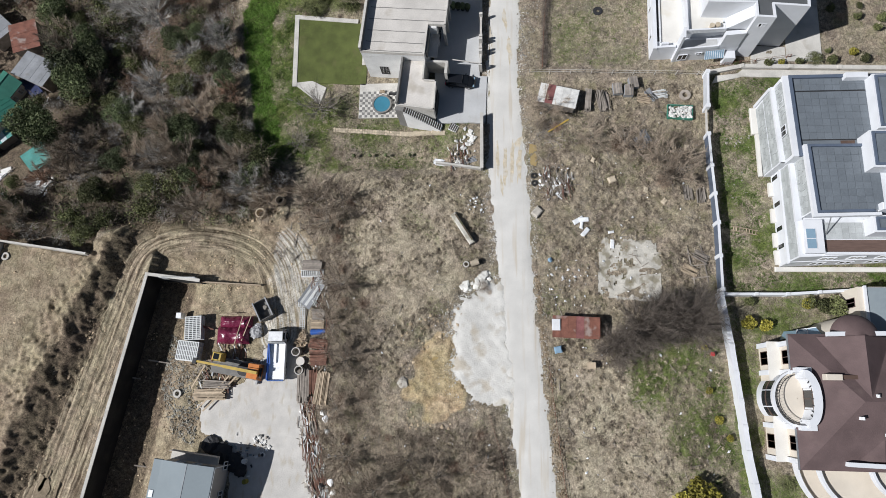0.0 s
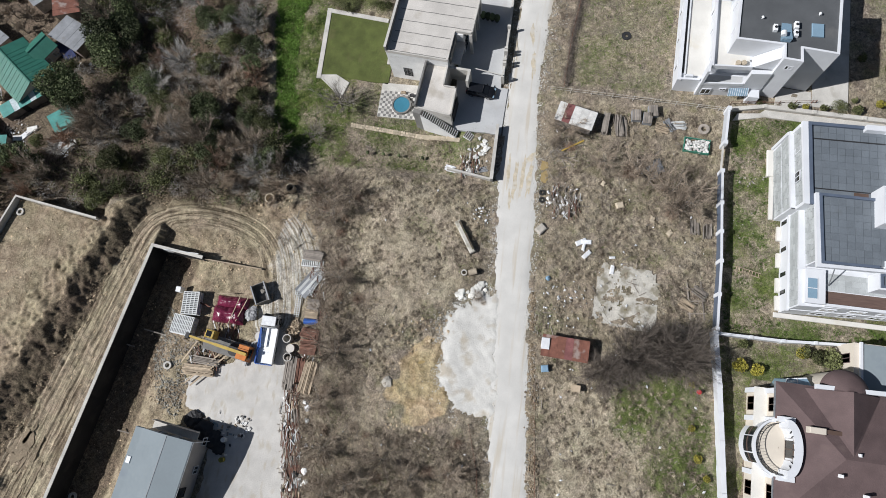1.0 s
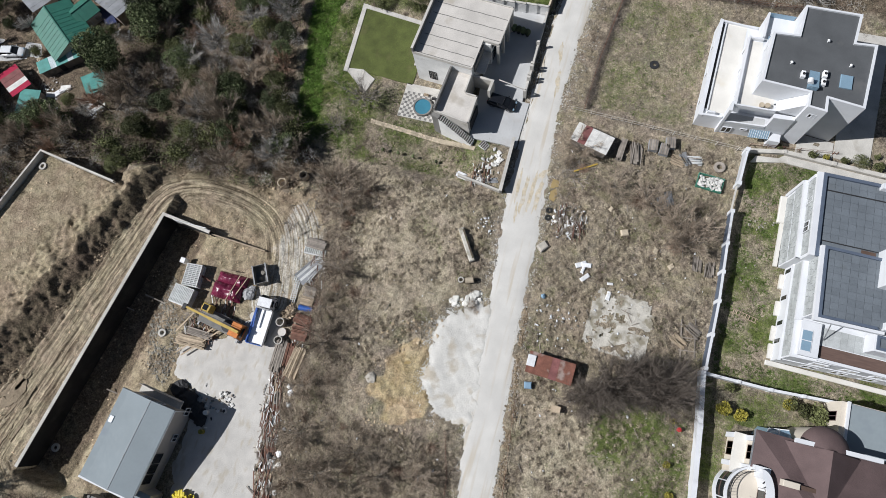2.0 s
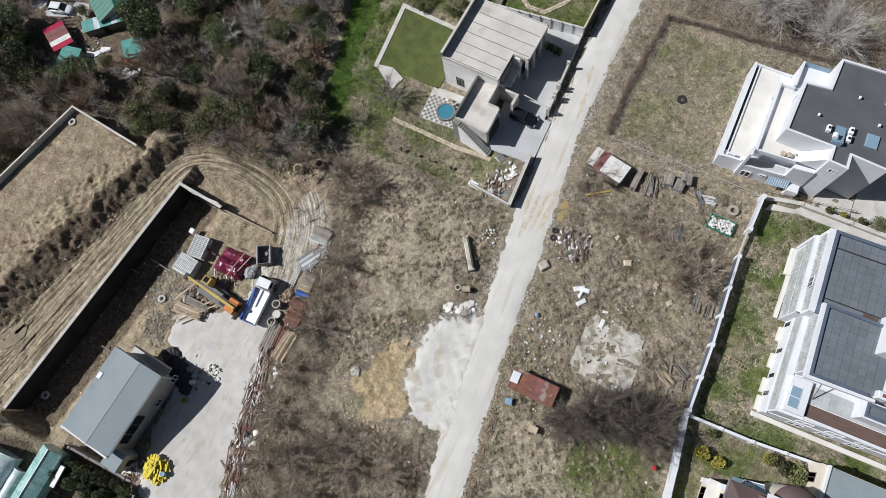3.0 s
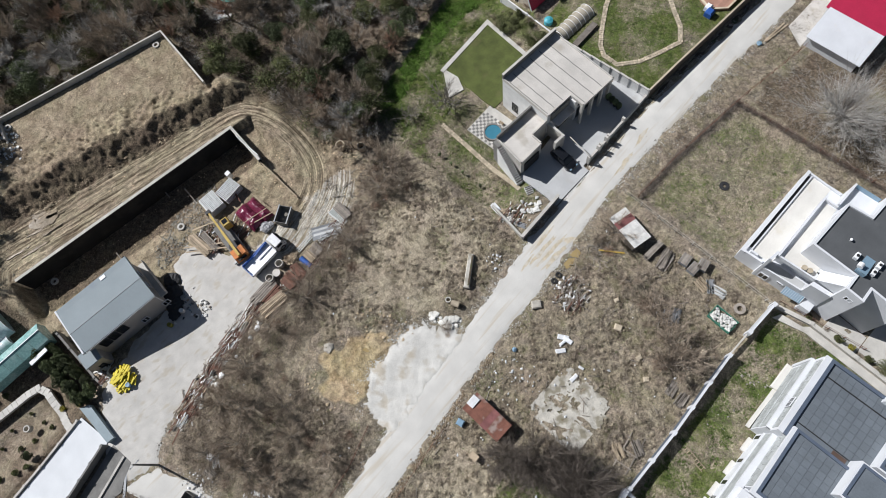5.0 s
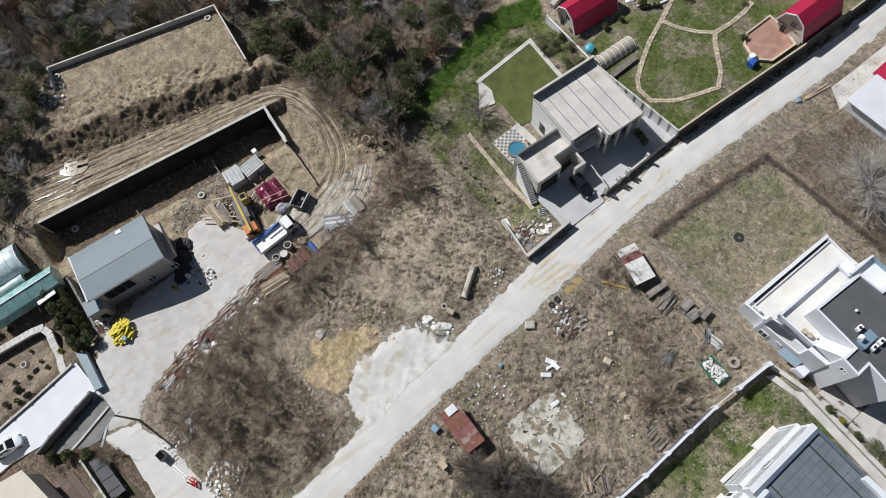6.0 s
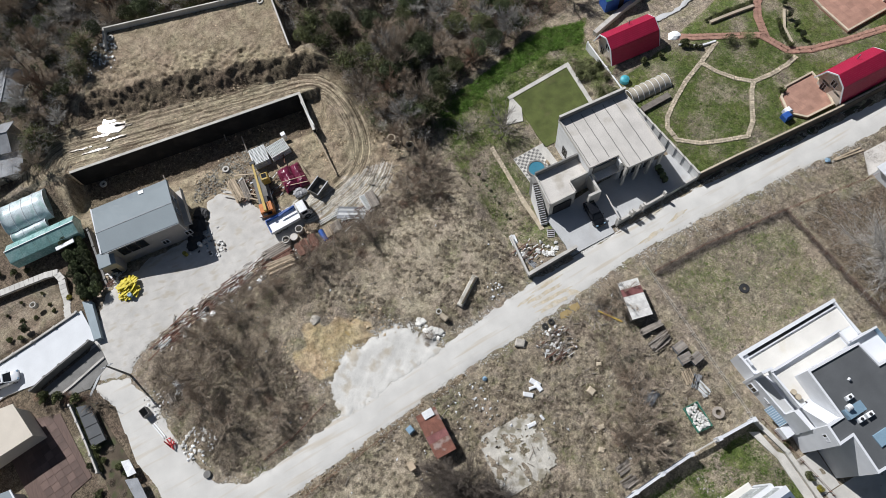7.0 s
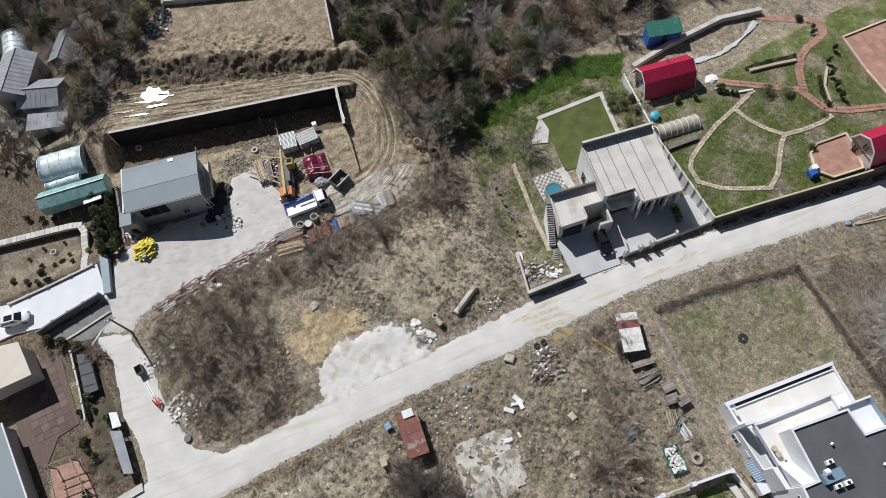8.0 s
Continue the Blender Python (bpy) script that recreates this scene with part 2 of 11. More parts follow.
M_STONE_TAN = material("tan_rock", (0.43, 0.34, 0.23), 0.92, 0.22, 1.5, 14.0, 0.2, island=0.3)
M_SOIL_CLOD = material("brown_clod", (0.27, 0.212, 0.145), 0.95, 0.25, 1.2, 12.0, 0.2, island=0.35)
M_STEEL = material("dull_steel", (0.28, 0.29, 0.30), 0.55, 0.2, 2.0, 14.0, 0.05, metal=0.4)
M_RUSTSTEEL = material("rusty_steel", (0.17, 0.085, 0.06), 0.8, 0.3, 2.0, 14.0, 0.1, island=0.3)
M_IRON = material("black_iron", (0.03, 0.03, 0.032), 0.6, 0.2, 2.0, 14.0, 0.05)
M_RUBBER = material("black_rubber", (0.03, 0.03, 0.03), 0.8, 0.2, 2.0, 14.0, 0.05)
M_YELLOW = material("yellow_paint", (0.50, 0.35, 0.08), 0.55, 0.15, 1.5, 14.0, 0.05)
M_ORANGE = material("orange_paint", (0.58, 0.20, 0.05), 0.55, 0.15, 1.5, 14.0, 0.05)
M_BURGUNDY = material("burgundy_tarpaulin", (0.15, 0.02, 0.05), 0.3, 0.2, 0.8, 5.0, 0.25)
M_BLUE = material("blue_paint", (0.03, 0.10, 0.36), 0.5, 0.15, 1.5, 14.0, 0.03)
M_GREEN_SHEET = material("green_sheet_roof", (0.035, 0.155, 0.115), 0.5, 0.12, 0.8, 8.0, 0.05, stain=(0.1, 0.26, 0.18))
M_TEAL = material("teal_tarpaulin", (0.09, 0.30, 0.27), 0.6, 0.15, 0.9, 8.0, 0.15)
M_PLASTIC = material("white_plastic", (0.78, 0.79, 0.80), 0.5, 0.12, 1.5, 10.0, 0.1, island=0.12)
M_BAG = material("pale_bag", (0.62, 0.61, 0.58), 0.7, 0.15, 1.5, 10.0, 0.15, island=0.2)
M_FILM = material("greenhouse_film", (0.56, 0.64, 0.66), 0.3, 0.2, 0.8, 5.0, 0.2, stain=(0.35, 0.5, 0.47), stain_at=0.5)
M_CLAY = material("clay_paving", (0.38, 0.22, 0.165), 0.85, 0.15, 0.8, 10.0, 0.08, island=0.12)
M_FLAG = material("sandstone_flag", (0.50, 0.425, 0.32), 0.9, 0.16, 1.0, 10.0, 0.12, island=0.25)
M_YELLOWBEAM = material("yellow_beam_paint", (0.66, 0.55, 0.05), 0.6, 0.15, 1.5, 14.0, 0.05, island=0.15)
M_REDPAINT = material("red_paint", (0.5, 0.03, 0.035), 0.5, 0.15, 1.5, 14.0, 0.03)
M_GREENTRAY = material("green_painted_steel", (0.06, 0.24, 0.17), 0.6, 0.2, 1.5, 10.0, 0.05)
M_STONE_WHITE = material("white_crushed_stone", (0.66, 0.645, 0.60), 0.95, 0.15, 1.5, 14.0, 0.1, island=0.22)
M_SPOIL = material("grey_spoil", (0.30, 0.285, 0.245), 0.95, 0.2, 1.2, 12.0, 0.2, island=0.3)
M_TWIG_DUST = material("dusty_bramble_twig", (0.34, 0.285, 0.225), 0.95, 0.25, 1.0, 9.0, 0.0, island=0.4)
M_SLAB = material("broken_concrete", (0.50, 0.475, 0.42), 0.92, 0.2, 0.9, 6.0, 0.3, stain=(0.21, 0.185, 0.125), stain_at=0.50)
M_PLASTICGREY = material("grey_plastic_sheet", (0.34, 0.34, 0.345), 0.4, 0.25, 1.2, 6.0, 0.3)
M_LUSH = material("lush_grass_blade", (0.125, 0.215, 0.04), 0.85, 0.3, 0.7, 9.0, 0.0, island=0.35)
# brown concrete darkened to carry the shade on the wall's track side
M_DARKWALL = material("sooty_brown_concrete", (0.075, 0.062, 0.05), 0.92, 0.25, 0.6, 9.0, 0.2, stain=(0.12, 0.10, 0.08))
M_WALLBLUE = material("grey_block_wall", (0.50, 0.52, 0.55), 0.85, 0.12, 0.6, 9.0, 0.12, stain=(0.36, 0.37, 0.39))
M_BED = material("sandy_bed", (0.42, 0.36, 0.27), 0.95, 0.2, 0.8, 9.0, 0.2)
M_FILM_TAN = material("brown_polycarbonate", (0.40, 0.36, 0.29), 0.3, 0.12, 0.8, 5.0, 0.1, stain=(0.5, 0.47, 0.4), stain_at=0.5)
M_FILM_GREEN = material("green_film", (0.24, 0.42, 0.40), 0.25, 0.2, 0.7, 4.0, 0.15, stain=(0.36, 0.52, 0.5), stain_at=0.5)
M_CORR = material("weathered_corrugated_sheet", (0.27, 0.28, 0.295), 0.7, 0.15, 0.8, 8.0, 0.1, stain=(0.22, 0.2, 0.185), island=0.1)
M_RUST_RED = material("rust_red_sheet", (0.22, 0.09, 0.085), 0.75, 0.25, 1.0, 9.0, 0.1)
M_NAVY = material("navy_tarpaulin", (0.02, 0.03, 0.09), 0.6, 0.25, 1.2, 6.0, 0.3)
M_PALEBLUE = material("pale_blue_plastic", (0.22, 0.34, 0.45), 0.55, 0.1, 1.5, 10.0, 0.03)
M_CYAN = material("turquoise_plastic", (0.07, 0.38, 0.46), 0.45, 0.1, 1.5, 10.0, 0.03)
M_STEELBLUE = material("grey_blue_metal", (0.22, 0.28, 0.31), 0.5, 0.1, 0.8, 8.0, 0.03)
M_PALEFLAG = material("pale_slab", (0.55, 0.53, 0.49), 0.9, 0.12, 0.8, 9.0, 0.1, island=0.12)
M_DECK_TILE = material("brown_deck_tile", (0.13, 0.085, 0.07), 0.65, 0.15, 0.8, 9.0, 0.05, island=0.25)
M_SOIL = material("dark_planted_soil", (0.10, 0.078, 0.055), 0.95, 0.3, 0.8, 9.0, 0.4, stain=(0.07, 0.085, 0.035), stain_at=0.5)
M_GRAVEL = material("white_gravel", (0.63, 0.615, 0.575), 0.95, 0.16, 0.5, 8.0, 0.8, stain=(0.46, 0.40, 0.31), stain_at=0.53)
M_DRIVE = material("pale_blue_concrete", (0.68, 0.70, 0.72), 0.8, 0.06, 0.4, 8.0, 0.05)
M_DECK = material("brown_decking", (0.13, 0.085, 0.07), 0.7, 0.15, 0.8, 9.0, 0.05, stretch=(1, 6, 1))
M_LAWN = material("mown_lawn", (0.092, 0.11, 0.032), 0.95, 0.25, 0.5, 9.0, 0.6, stain=(0.12, 0.118, 0.048), stain_at=0.58)
M_LAWN_BLADE = material("lawn_blade", (0.10, 0.135, 0.035), 0.9, 0.4, 0.5, 9.0, 0.0, island=0.4)
M_BROWN = material("brown_window_frame", (0.10, 0.065, 0.05), 0.6, 0.1, 2.0, 14.0, 0.02)
M_CONC_TREAD = material("dark_stone_tread", (0.06, 0.05, 0.045), 0.7, 0.2, 1.0, 9.0, 0.05)
M_WHEEL = material("alloy_rim", (0.4, 0.4, 0.42), 0.35, 0.05, 2.0, 14.0, 0.0, metal=0.8)


def glassy(name, colour, rough=0.06, spec=0.5):
    m = material(name, colour, rough + 0.02, 0.06, 0.8, 6.0, 0.0, grime=0.015)
    m.node_tree.nodes["Principled BSDF"].inputs["Specular IOR Level"].default_value = spec
    return m


M_GLASS = glassy("dark_window_glass", (0.02, 0.023, 0.027))
M_WINDSHIELD = glassy("car_glass", (0.015, 0.017, 0.02))
M_CAR_BLACK = glassy("black_car_paint", (0.012, 0.013, 0.016), 0.12)
M_CAR_WHITE = glassy("white_car_paint", (0.75, 0.77, 0.79), 0.15)
M_BLUEGLASS = glassy("pale_blue_glass", (0.22, 0.33, 0.42), 0.12)
M_POOL = glassy("pool_water", (0.055, 0.2, 0.28), 0.04)
M_MUDWATER = glassy("muddy_water", (0.36, 0.27, 0.13), 0.05)
M_WETMUD = material("wet_mud", (0.25, 0.2, 0.14), 0.055, 0.25, 0.8, 3.4, 0.0, grime=0.03)

# ---- lie of the land ----
PIT_A, PIT_D = np.array([-51.7, 16.4]), np.array([0.171, 0.985])


def pit_frame(x, y):
    """Metres along the pit wall southwards from its corner, and metres west of it."""
    dx, dy = np.asarray(x, float) - PIT_A[0], np.asarray(y, float) - PIT_A[1]
    return -(dx * PIT_D[0] + dy * PIT_D[1]), -(dx * PIT_D[1] - dy * PIT_D[0])


def land(x, y):
    x, y = np.asarray(x, float), np.asarray(y, float)
    field = -2.2 * smooth(-17, -28, x)
    lane = smooth(-8, -25, y)
    field = field * (1 - lane * smooth(-40, -33, x))
    garden = -2.1 * smooth(-6, -15, x)
    chalet = -2.6 * smooth(-25, -36, x)
    z = field + (garden - field) * smooth(30.5, 34, y)
    z = z + (chalet - z) * smooth(58, 63, y)
    z = z + 0.35 * smooth(-1, -6, x) * smooth(-19, -12, x) * smooth(31, 27, y) * smooth(-23, -16, y)
    z = z - 0.8 * smooth(-34, -50, x) * smooth(22, 27, y)
    u, s = pit_frame(x, y)
    rim = 22.3 + 0.128 * (u + 0.6)
    along = np.where(s > 8.5, smooth(-1.2, -0.7, u), smooth(-9, -4, u)) * smooth(56, 46, u) * smooth(rim + 0.35, rim - 0.15, s)
    bottom, top = 3.0 + 0.13 * u, 6.6 + 0.25 * u
    upper = -0.4 + 1.4 * smooth(bottom, np.maximum(top, bottom + 1.5), s)
    z = np.where(s > -0.3, z + (upper - z) * along, z)
    pit = smooth(-0.25, 0.15, u) * smooth(41.5, 40.5, u) * smooth(-9.5, -4.2, s)
    z = np.where(s <= -0.3, z + (-4.5 - z) * pit, z)
    # the ramp round the north end of the pit
    ramp = smooth(-2.6, -4.0, u) * smooth(-10, -6.5, u) * smooth(-19.5, -1, s) * (s <= 0.2)
    z = z + (-0.4 - z) * ramp * smooth(-19, -6, s)
    south = smooth(40.8, 42, u) * smooth(50, 45, u) * smooth(-9, -2, s) * (s <= 0.2)
    z = z + (-0.5 - z) * south
    return z


def ground_z(x, y):
    return float(land(x, y))


ROAD_L = [(1.2, 130), (0.4, 90), (-1.3, 67), (-2.0, 60.5), (-2.2, 45), (-2.1, 32.6), (-1.3, 23.4), (-0.3, 13.0), (0.8, -2.0), (2.2, -12.7), (2.4, -15.9), (0.0, -19.8), (-4.4, -21.8), (-8.6, -22.7), (-14.2, -23.3), (-18.8, -25.6), (-19.8, -25.2)]
ROAD_R = [(-22.3, -33.2), (-20.1, -31.0), (-16.6, -29.3), (-7.7, -29.0), (-2.9, -27.4), (2.1, -27.2), (4.0, -30), (4.5, -60), (14, -60), (9.5, -30), (8.2, -18), (7.3, -12.5), (6.4, -4.1), (5.6, 4.6), (4.8, 10.7), (4.3, 19.3), (4.0, 27.5), (3.2, 36.9), (2.5, 46.7), (2.9, 59.0), (3.6, 71), (4.8, 87), (4.6, 130)]
ROAD = ROAD_L + ROAD_R
YARD = [(-22.5, -33.4), (-19.8, -25.4), (-21.7, -23.8), (-23.3, -20.0), (-25.0, -14.2), (-26.6, -4.8), (-28.2, 1.9), (-28.4, 6.2), (-31, 7.4), (-34.2, 6.0), (-34.6, 2.4), (-38.4, 0.6), (-42.6, -1.8), (-42.2, -6.2), (-38.2, -7.2), (-37.6, -12), (-36.8, -18.6), (-34.2, -25.0), (-29.0, -28.2)]
YARD_WAY = [(-28.3, 4.5), (-28.2, 8), (-27.8, 14.0), (-27.4, 20.5), (-29.6, 23.4), (-32.4, 22.6), (-34.0, 17.2), (-33.8, 12.4), (-34.6, 8), (-34.4, 4.5)]
GRAVEL = [(-1.5, 16.3), (-2.8, 15.2), (-4.7, 13.6), (-6.8, 10.8), (-7.1, 8.2), (-6.4, 4.4), (-5.4, 0.9), (-2.8, -1.5), (2.0, -2.0), (1.2, 8), (0.3, 15)]
SAND = [(-8.7, 8.5), (-11.8, 4.8), (-12.9, -0.1), (-9.2, -3.6), (-4.3, -1.6), (-5.4, 3.4), (-6.2, 8.0)]
WOODS = [(-125, -50), (-97, -50), (-76, -44), (-62, -36), (-61, -28.5), (-67, -21.5), (-77, -13), (-84.5, -8), (-76, 22.0), (-75, 21.8), (-66, 20.6), (-58, 22.5), (-52, 24.8), (-40, 24.0), (-33.5, 26.5), (-30.5, 30), (-35.5, 34), (-39.2, 41), (-40.4, 48), (-43, 58), (-44, 72), (-45, 95), (-48, 130), (-120, 130)]
GREEN_STRIP = [(-37.6, 36.0), (-35.2, 34.4), (-34.0, 38.5), (-35.4, 44), (-36.6, 51), (-36.6, 58), (-35.6, 64), (-39.6, 66.5), (-41.8, 60), (-41.0, 54), (-39.2, 47), (-38.2, 41)]
VILLA_GREEN = [(29.6, -12), (29.4, 13.4), (44, 13.6), (44, 8.6), (34, 8.4), (33, -8), (60, -14), (60, -20), (31.5, -20)]
EAST_GREEN = [(29.8, 13.9), (29.8, 45.5), (54, 45.5), (54, 14.2)]
HOUSE_GARDEN = [(-30, 32), (-4.5, 32), (-4.5, 40), (-15, 41), (-21, 46), (-30, 44)]
CHALET_GARDEN = [(-24, 61.8), (-2.6, 61.8), (-1.2, 90), (-1, 118), (-34, 118), (-30, 88), (-26, 74)]
SE_GREEN = [(16, 8), (28.5, 9), (30.5, -12), (27, -14), (20, -4), (16.5, 0)]
LAWN_NE = [(6.6, 47.4), (20.8, 47.4), (21.6, 67), (9.0, 68.6), (7, 57)]
KITCHEN = [(-43.4, -46), (-41.8, -32.2), (-34, -32), (-32.6, -46)]
TERRACE = [(-82.5, -8.2), (-74, 20), (-60.5, 18.4), (-62, 10), (-70, -6), (-74, -14)]
LANE_SIDE = [(-46, -48), (6, -48), (6, -27), (-24, -25), (-34, -26), (-48, -24), (-60, -27), (-60, -38)]
DIRT = [(-82.5, -8.2), (-74, 20.6), (-60.5, 19), (-56, 24.5), (-40, 24.4), (-30.5, 25), (-27.5, 22), (-28, -2), (-34, -10), (-38, -12), (-46, -24), (-52, -27), (-62.5, -26.5), (-68, -19), (-75, -13)]

# ---- ground ----
gx = np.concatenate([np.arange(-125, -86, 0.5), np.arange(-86, -27, 0.23), np.arange(-27, 30, 0.33), np.arange(30, 75.1, 0.5)])
gy = np.concatenate([np.arange(-62, -30, 0.5), np.arange(-30, 27, 0.23), np.arange(27, 46, 0.33), np.arange(46, 130.1, 0.5)])
X, Y = np.meshgrid(gx, gy)
Z = land(X, Y)
dirt = smooth(-0.7, 0.7, inside(DIRT, X, Y) + 0.9 * wavy(X, Y, 1.6))
U, S = pit_frame(X, Y)
bank = smooth(0, 1, (S - (2.6 + 0.13 * U)) / 1.5) * smooth(1.7, 0.8, (S - (3.0 + 0.13 * U)) / (5.4 + 0.16 * U)) * dirt * smooth(-8, -3, U) * smooth(50, 44, U)
foot, brow = 2.6 + 0.13 * U, 8.4 + 0.29 * U
scarp = foot + 0.6 * (brow - foot) + 1.2 * fbm(X, Y, 5.0, 15, 4) + 0.35 * fbm(X, Y, 0.8, 16, 3)
woods = smooth(-1.5, 1.5, inside(WOODS, X, Y) + 1.2 * wavy(X, Y, 2.2, 1))
calm = np.maximum.reduce([smooth(-2, 1, inside(p, X, Y)) for p in (CHALET_GARDEN, HOUSE_GARDEN, LANE_SIDE, TERRACE)])
Z += (1 - 0.9 * calm) * (0.10 * wavy(X, Y, 1.1) + 0.06 * wavy(X, Y, 0.45, 2)) + 0.25 * woods * wavy(X, Y, 1.6, 7)
FIELDS = [[(-27, 24), (-22, 32), (-2.6, 31), (-1.2, 12), (1, -4), (2, -14), (-2, -20), (-18, -24), (-24, -12)], [(4.6, 46), (29, 45), (29, 10), (31, -16), (9, -16), (6, 6)]]
tussock = np.maximum.reduce([smooth(-0.5, 1.5, inside(p, X, Y)) for p in FIELDS])
Z += tussock * (0.13 * fbm(X, Y, 1.7, 21) + 0.10 * np.abs(fbm(X, Y, 0.9, 23, 2)))
# the rutted way beside and round the pit: metres along it and across it
WAY = [(-60.6, -27.0)] + [tuple(PIT_A - PIT_D * u + np.array((-PIT_D[1], PIT_D[0])) * (1.75 + 0.075 * u)) for u in (42, 36, 30, 24, 18, 12, 6, 0)] + [(-52.2, 19.6), (-49.6, 21.2), (-46, 21.9), (-42, 21.9), (-38.4, 21.2), (-35.4, 19.6), (-33.6, 17.0), (-32.6, 13.6), (-31.4, 8.0)]
bends = [Vector(p) for p in WAY]
for _ in range(3):
    bends = [bends[0]] + [q for a, b in zip(bends[:-1], bends[1:]) for q in (a.lerp(b, 0.25), a.lerp(b, 0.75))] + [bends[-1]]
near, lat, run, far_on = np.full(X.shape, 1e9), np.zeros(X.shape), np.zeros(X.shape), 0.0
for a, b in zip(bends[:-1], bends[1:]):
    dx, dy, L = b.x - a.x, b.y - a.y, (b - a).length
    if L < 1e-6:
        continue
    k = np.clip(((X - a.x) * dx + (Y - a.y) * dy) / (L * L), 0, 1)
    d = np.hypot(X - a.x - k * dx, Y - a.y - k * dy)
    side = np.sign((X - a.x) * dy - (Y - a.y) * dx)
    hit = d < near
    near, lat, run = np.where(hit, d, near), np.where(hit, d * side, lat), np.where(hit, far_on + k * L, run)
    far_on += L
half = np.where(U > -1, 1.45 + 0.07 * np.clip(U, 0, 42), 1.75) + 0.35 * lattice(run * 0.25, np.sign(lat), 3)
way = smooth(half + 0.5, half - 0.3, near) * (S > 0.25 - 40 * (U < -0.5)) * smooth(-31.0, -33.5, X)
rough = dirt * (1 - way) * (1 - 0.8 * smooth(-1.0, 1.5, inside(TERRACE, X, Y) + fbm(X, Y, 2.0, 17))) * (1 - smooth(0.0, 0.6, inside(YARD, X, Y)))
rim = smooth(0, 1, (S - 5.5 - 0.24 * U) / 2.0) * smooth(1, 0, (S - 9.0 - 0.25 * U) / 4.0) * dirt
Z += rough * (0.11 * fbm(X, Y, 1.4, 4) + 0.07 * fbm(X, Y, 0.5, 6, 2)) + bank * (0.4 * np.abs(fbm(X, Y, 2.6, 5)) - 0.2 + 0.3 * fbm(X, Y, 0.7, 9, 4)) + smooth(-8, -3, U) * smooth(50, 44, U) * dirt * 0.75 * smooth(-3.4, 0.4, S - scarp) * (1 - smooth(0.0, 1.0, (S - scarp) / (brow + 1.5 - scarp))) + rim * (0.2 * fbm(X, Y, 0.7, 12, 4))
tread = 0.55 * np.sin(lat * 6.0 + 1.6 * lattice(run * 0.09, lat * 0.3, 8)) + 0.65 * fbm(lat * 2.6, run * 0.12, 1.0, 11, 3)
Z += smooth(-0.5, 1.0, inside(SAND, X, Y)) * (0.16 * fbm(X, Y, 1.3, 61))
Z += way * (0.13 * tread + 0.06 * fbm(X, Y, 0.5, 13, 2))
# keep the ground under the laid surfaces
for poly in (ROAD, YARD, GRAVEL):
    Z = np.where(inside(poly, X, Y) > 0.3, land(X, Y) - 0.06, Z)
for poly, level in (([(-10.5, 38.6), (-2.2, 38.6), (-2.0, 62), (-10, 62.4)], -0.3), ([(-32.6, -46), (-33.8, -28.6), (-27.4, -28), (-25.5, -46)], -0.2)):
    Z = np.where(inside(poly, X, Y) > 0, np.minimum(Z, level), Z)
# the drop lies inside the thickness of the pit wall
east, west = (S >= -0.70) & (S < -0.2) & (U > -0.4) & (U < 41.2), (S >= -0.2) & (S < 0.30) & (U > -0.4) & (U < 41.2)
for hit, to, level in ((east, -0.28, -4.5), (west, -0.12, -0.45)):
    X, Y, Z = np.where(hit, X + (to - S) * -PIT_D[1], X), np.where(hit, Y + (to - S) * PIT_D[0], Y), np.where(hit, level, Z)
ny, nx = X.shape
idx = np.arange(ny * nx).reshape(ny, nx)
quads = np.stack([idx[:-1, :-1], idx[:-1, 1:], idx[1:, 1:], idx[1:, :-1]], -1).reshape(-1, 4)
verts = np.stack([X, Y, Z], -1).reshape(-1, 3)
edge = [idx[0, :], idx[:, -1], idx[-1, ::-1], idx[::-1, 0]]
loop = np.concatenate([e[:-1] for e in edge])
far, rings = verts[loop].copy(), []
for reach in (1.6, 6.0, 30.0):
    ringv = np.stack([far[:, 0] * reach, far[:, 1] * reach, np.full(len(far), -2.0)], -1)
    rings.append(ringv)
base, faces = len(verts), [quads]
prev = loop
for ringv in rings:
    cur = base + np.arange(len(loop))
    verts = np.concatenate([verts, ringv])
    faces.append(np.stack([prev, cur, np.roll(cur, -1), np.roll(prev, -1)], -1))
    prev, base = cur, base + len(loop)
quads = np.concatenate(faces)
me = bpy.data.meshes.new("ground")
me.vertices.add(len(verts))
me.vertices.foreach_set("co", verts.astype(np.float32).ravel())
me.loops.add(quads.size)
me.loops.foreach_set("vertex_index", quads.astype(np.int32).ravel())
me.polygons.add(len(quads))
me.polygons.foreach_set("loop_start", np.arange(0, quads.size, 4, dtype=np.int32))
me.polygons.foreach_set("loop_total", np.full(len(quads), 4, dtype=np.int32))
me.update(calc_edges=True)
me.validate()
me.shade_smooth()


def zone(name, value):
    full = np.zeros(len(me.vertices), np.float32)
    full[: value.size] = value.ravel()
    a = me.attributes.new(name, "FLOAT", "POINT")
    a.data.foreach_set("value", full)


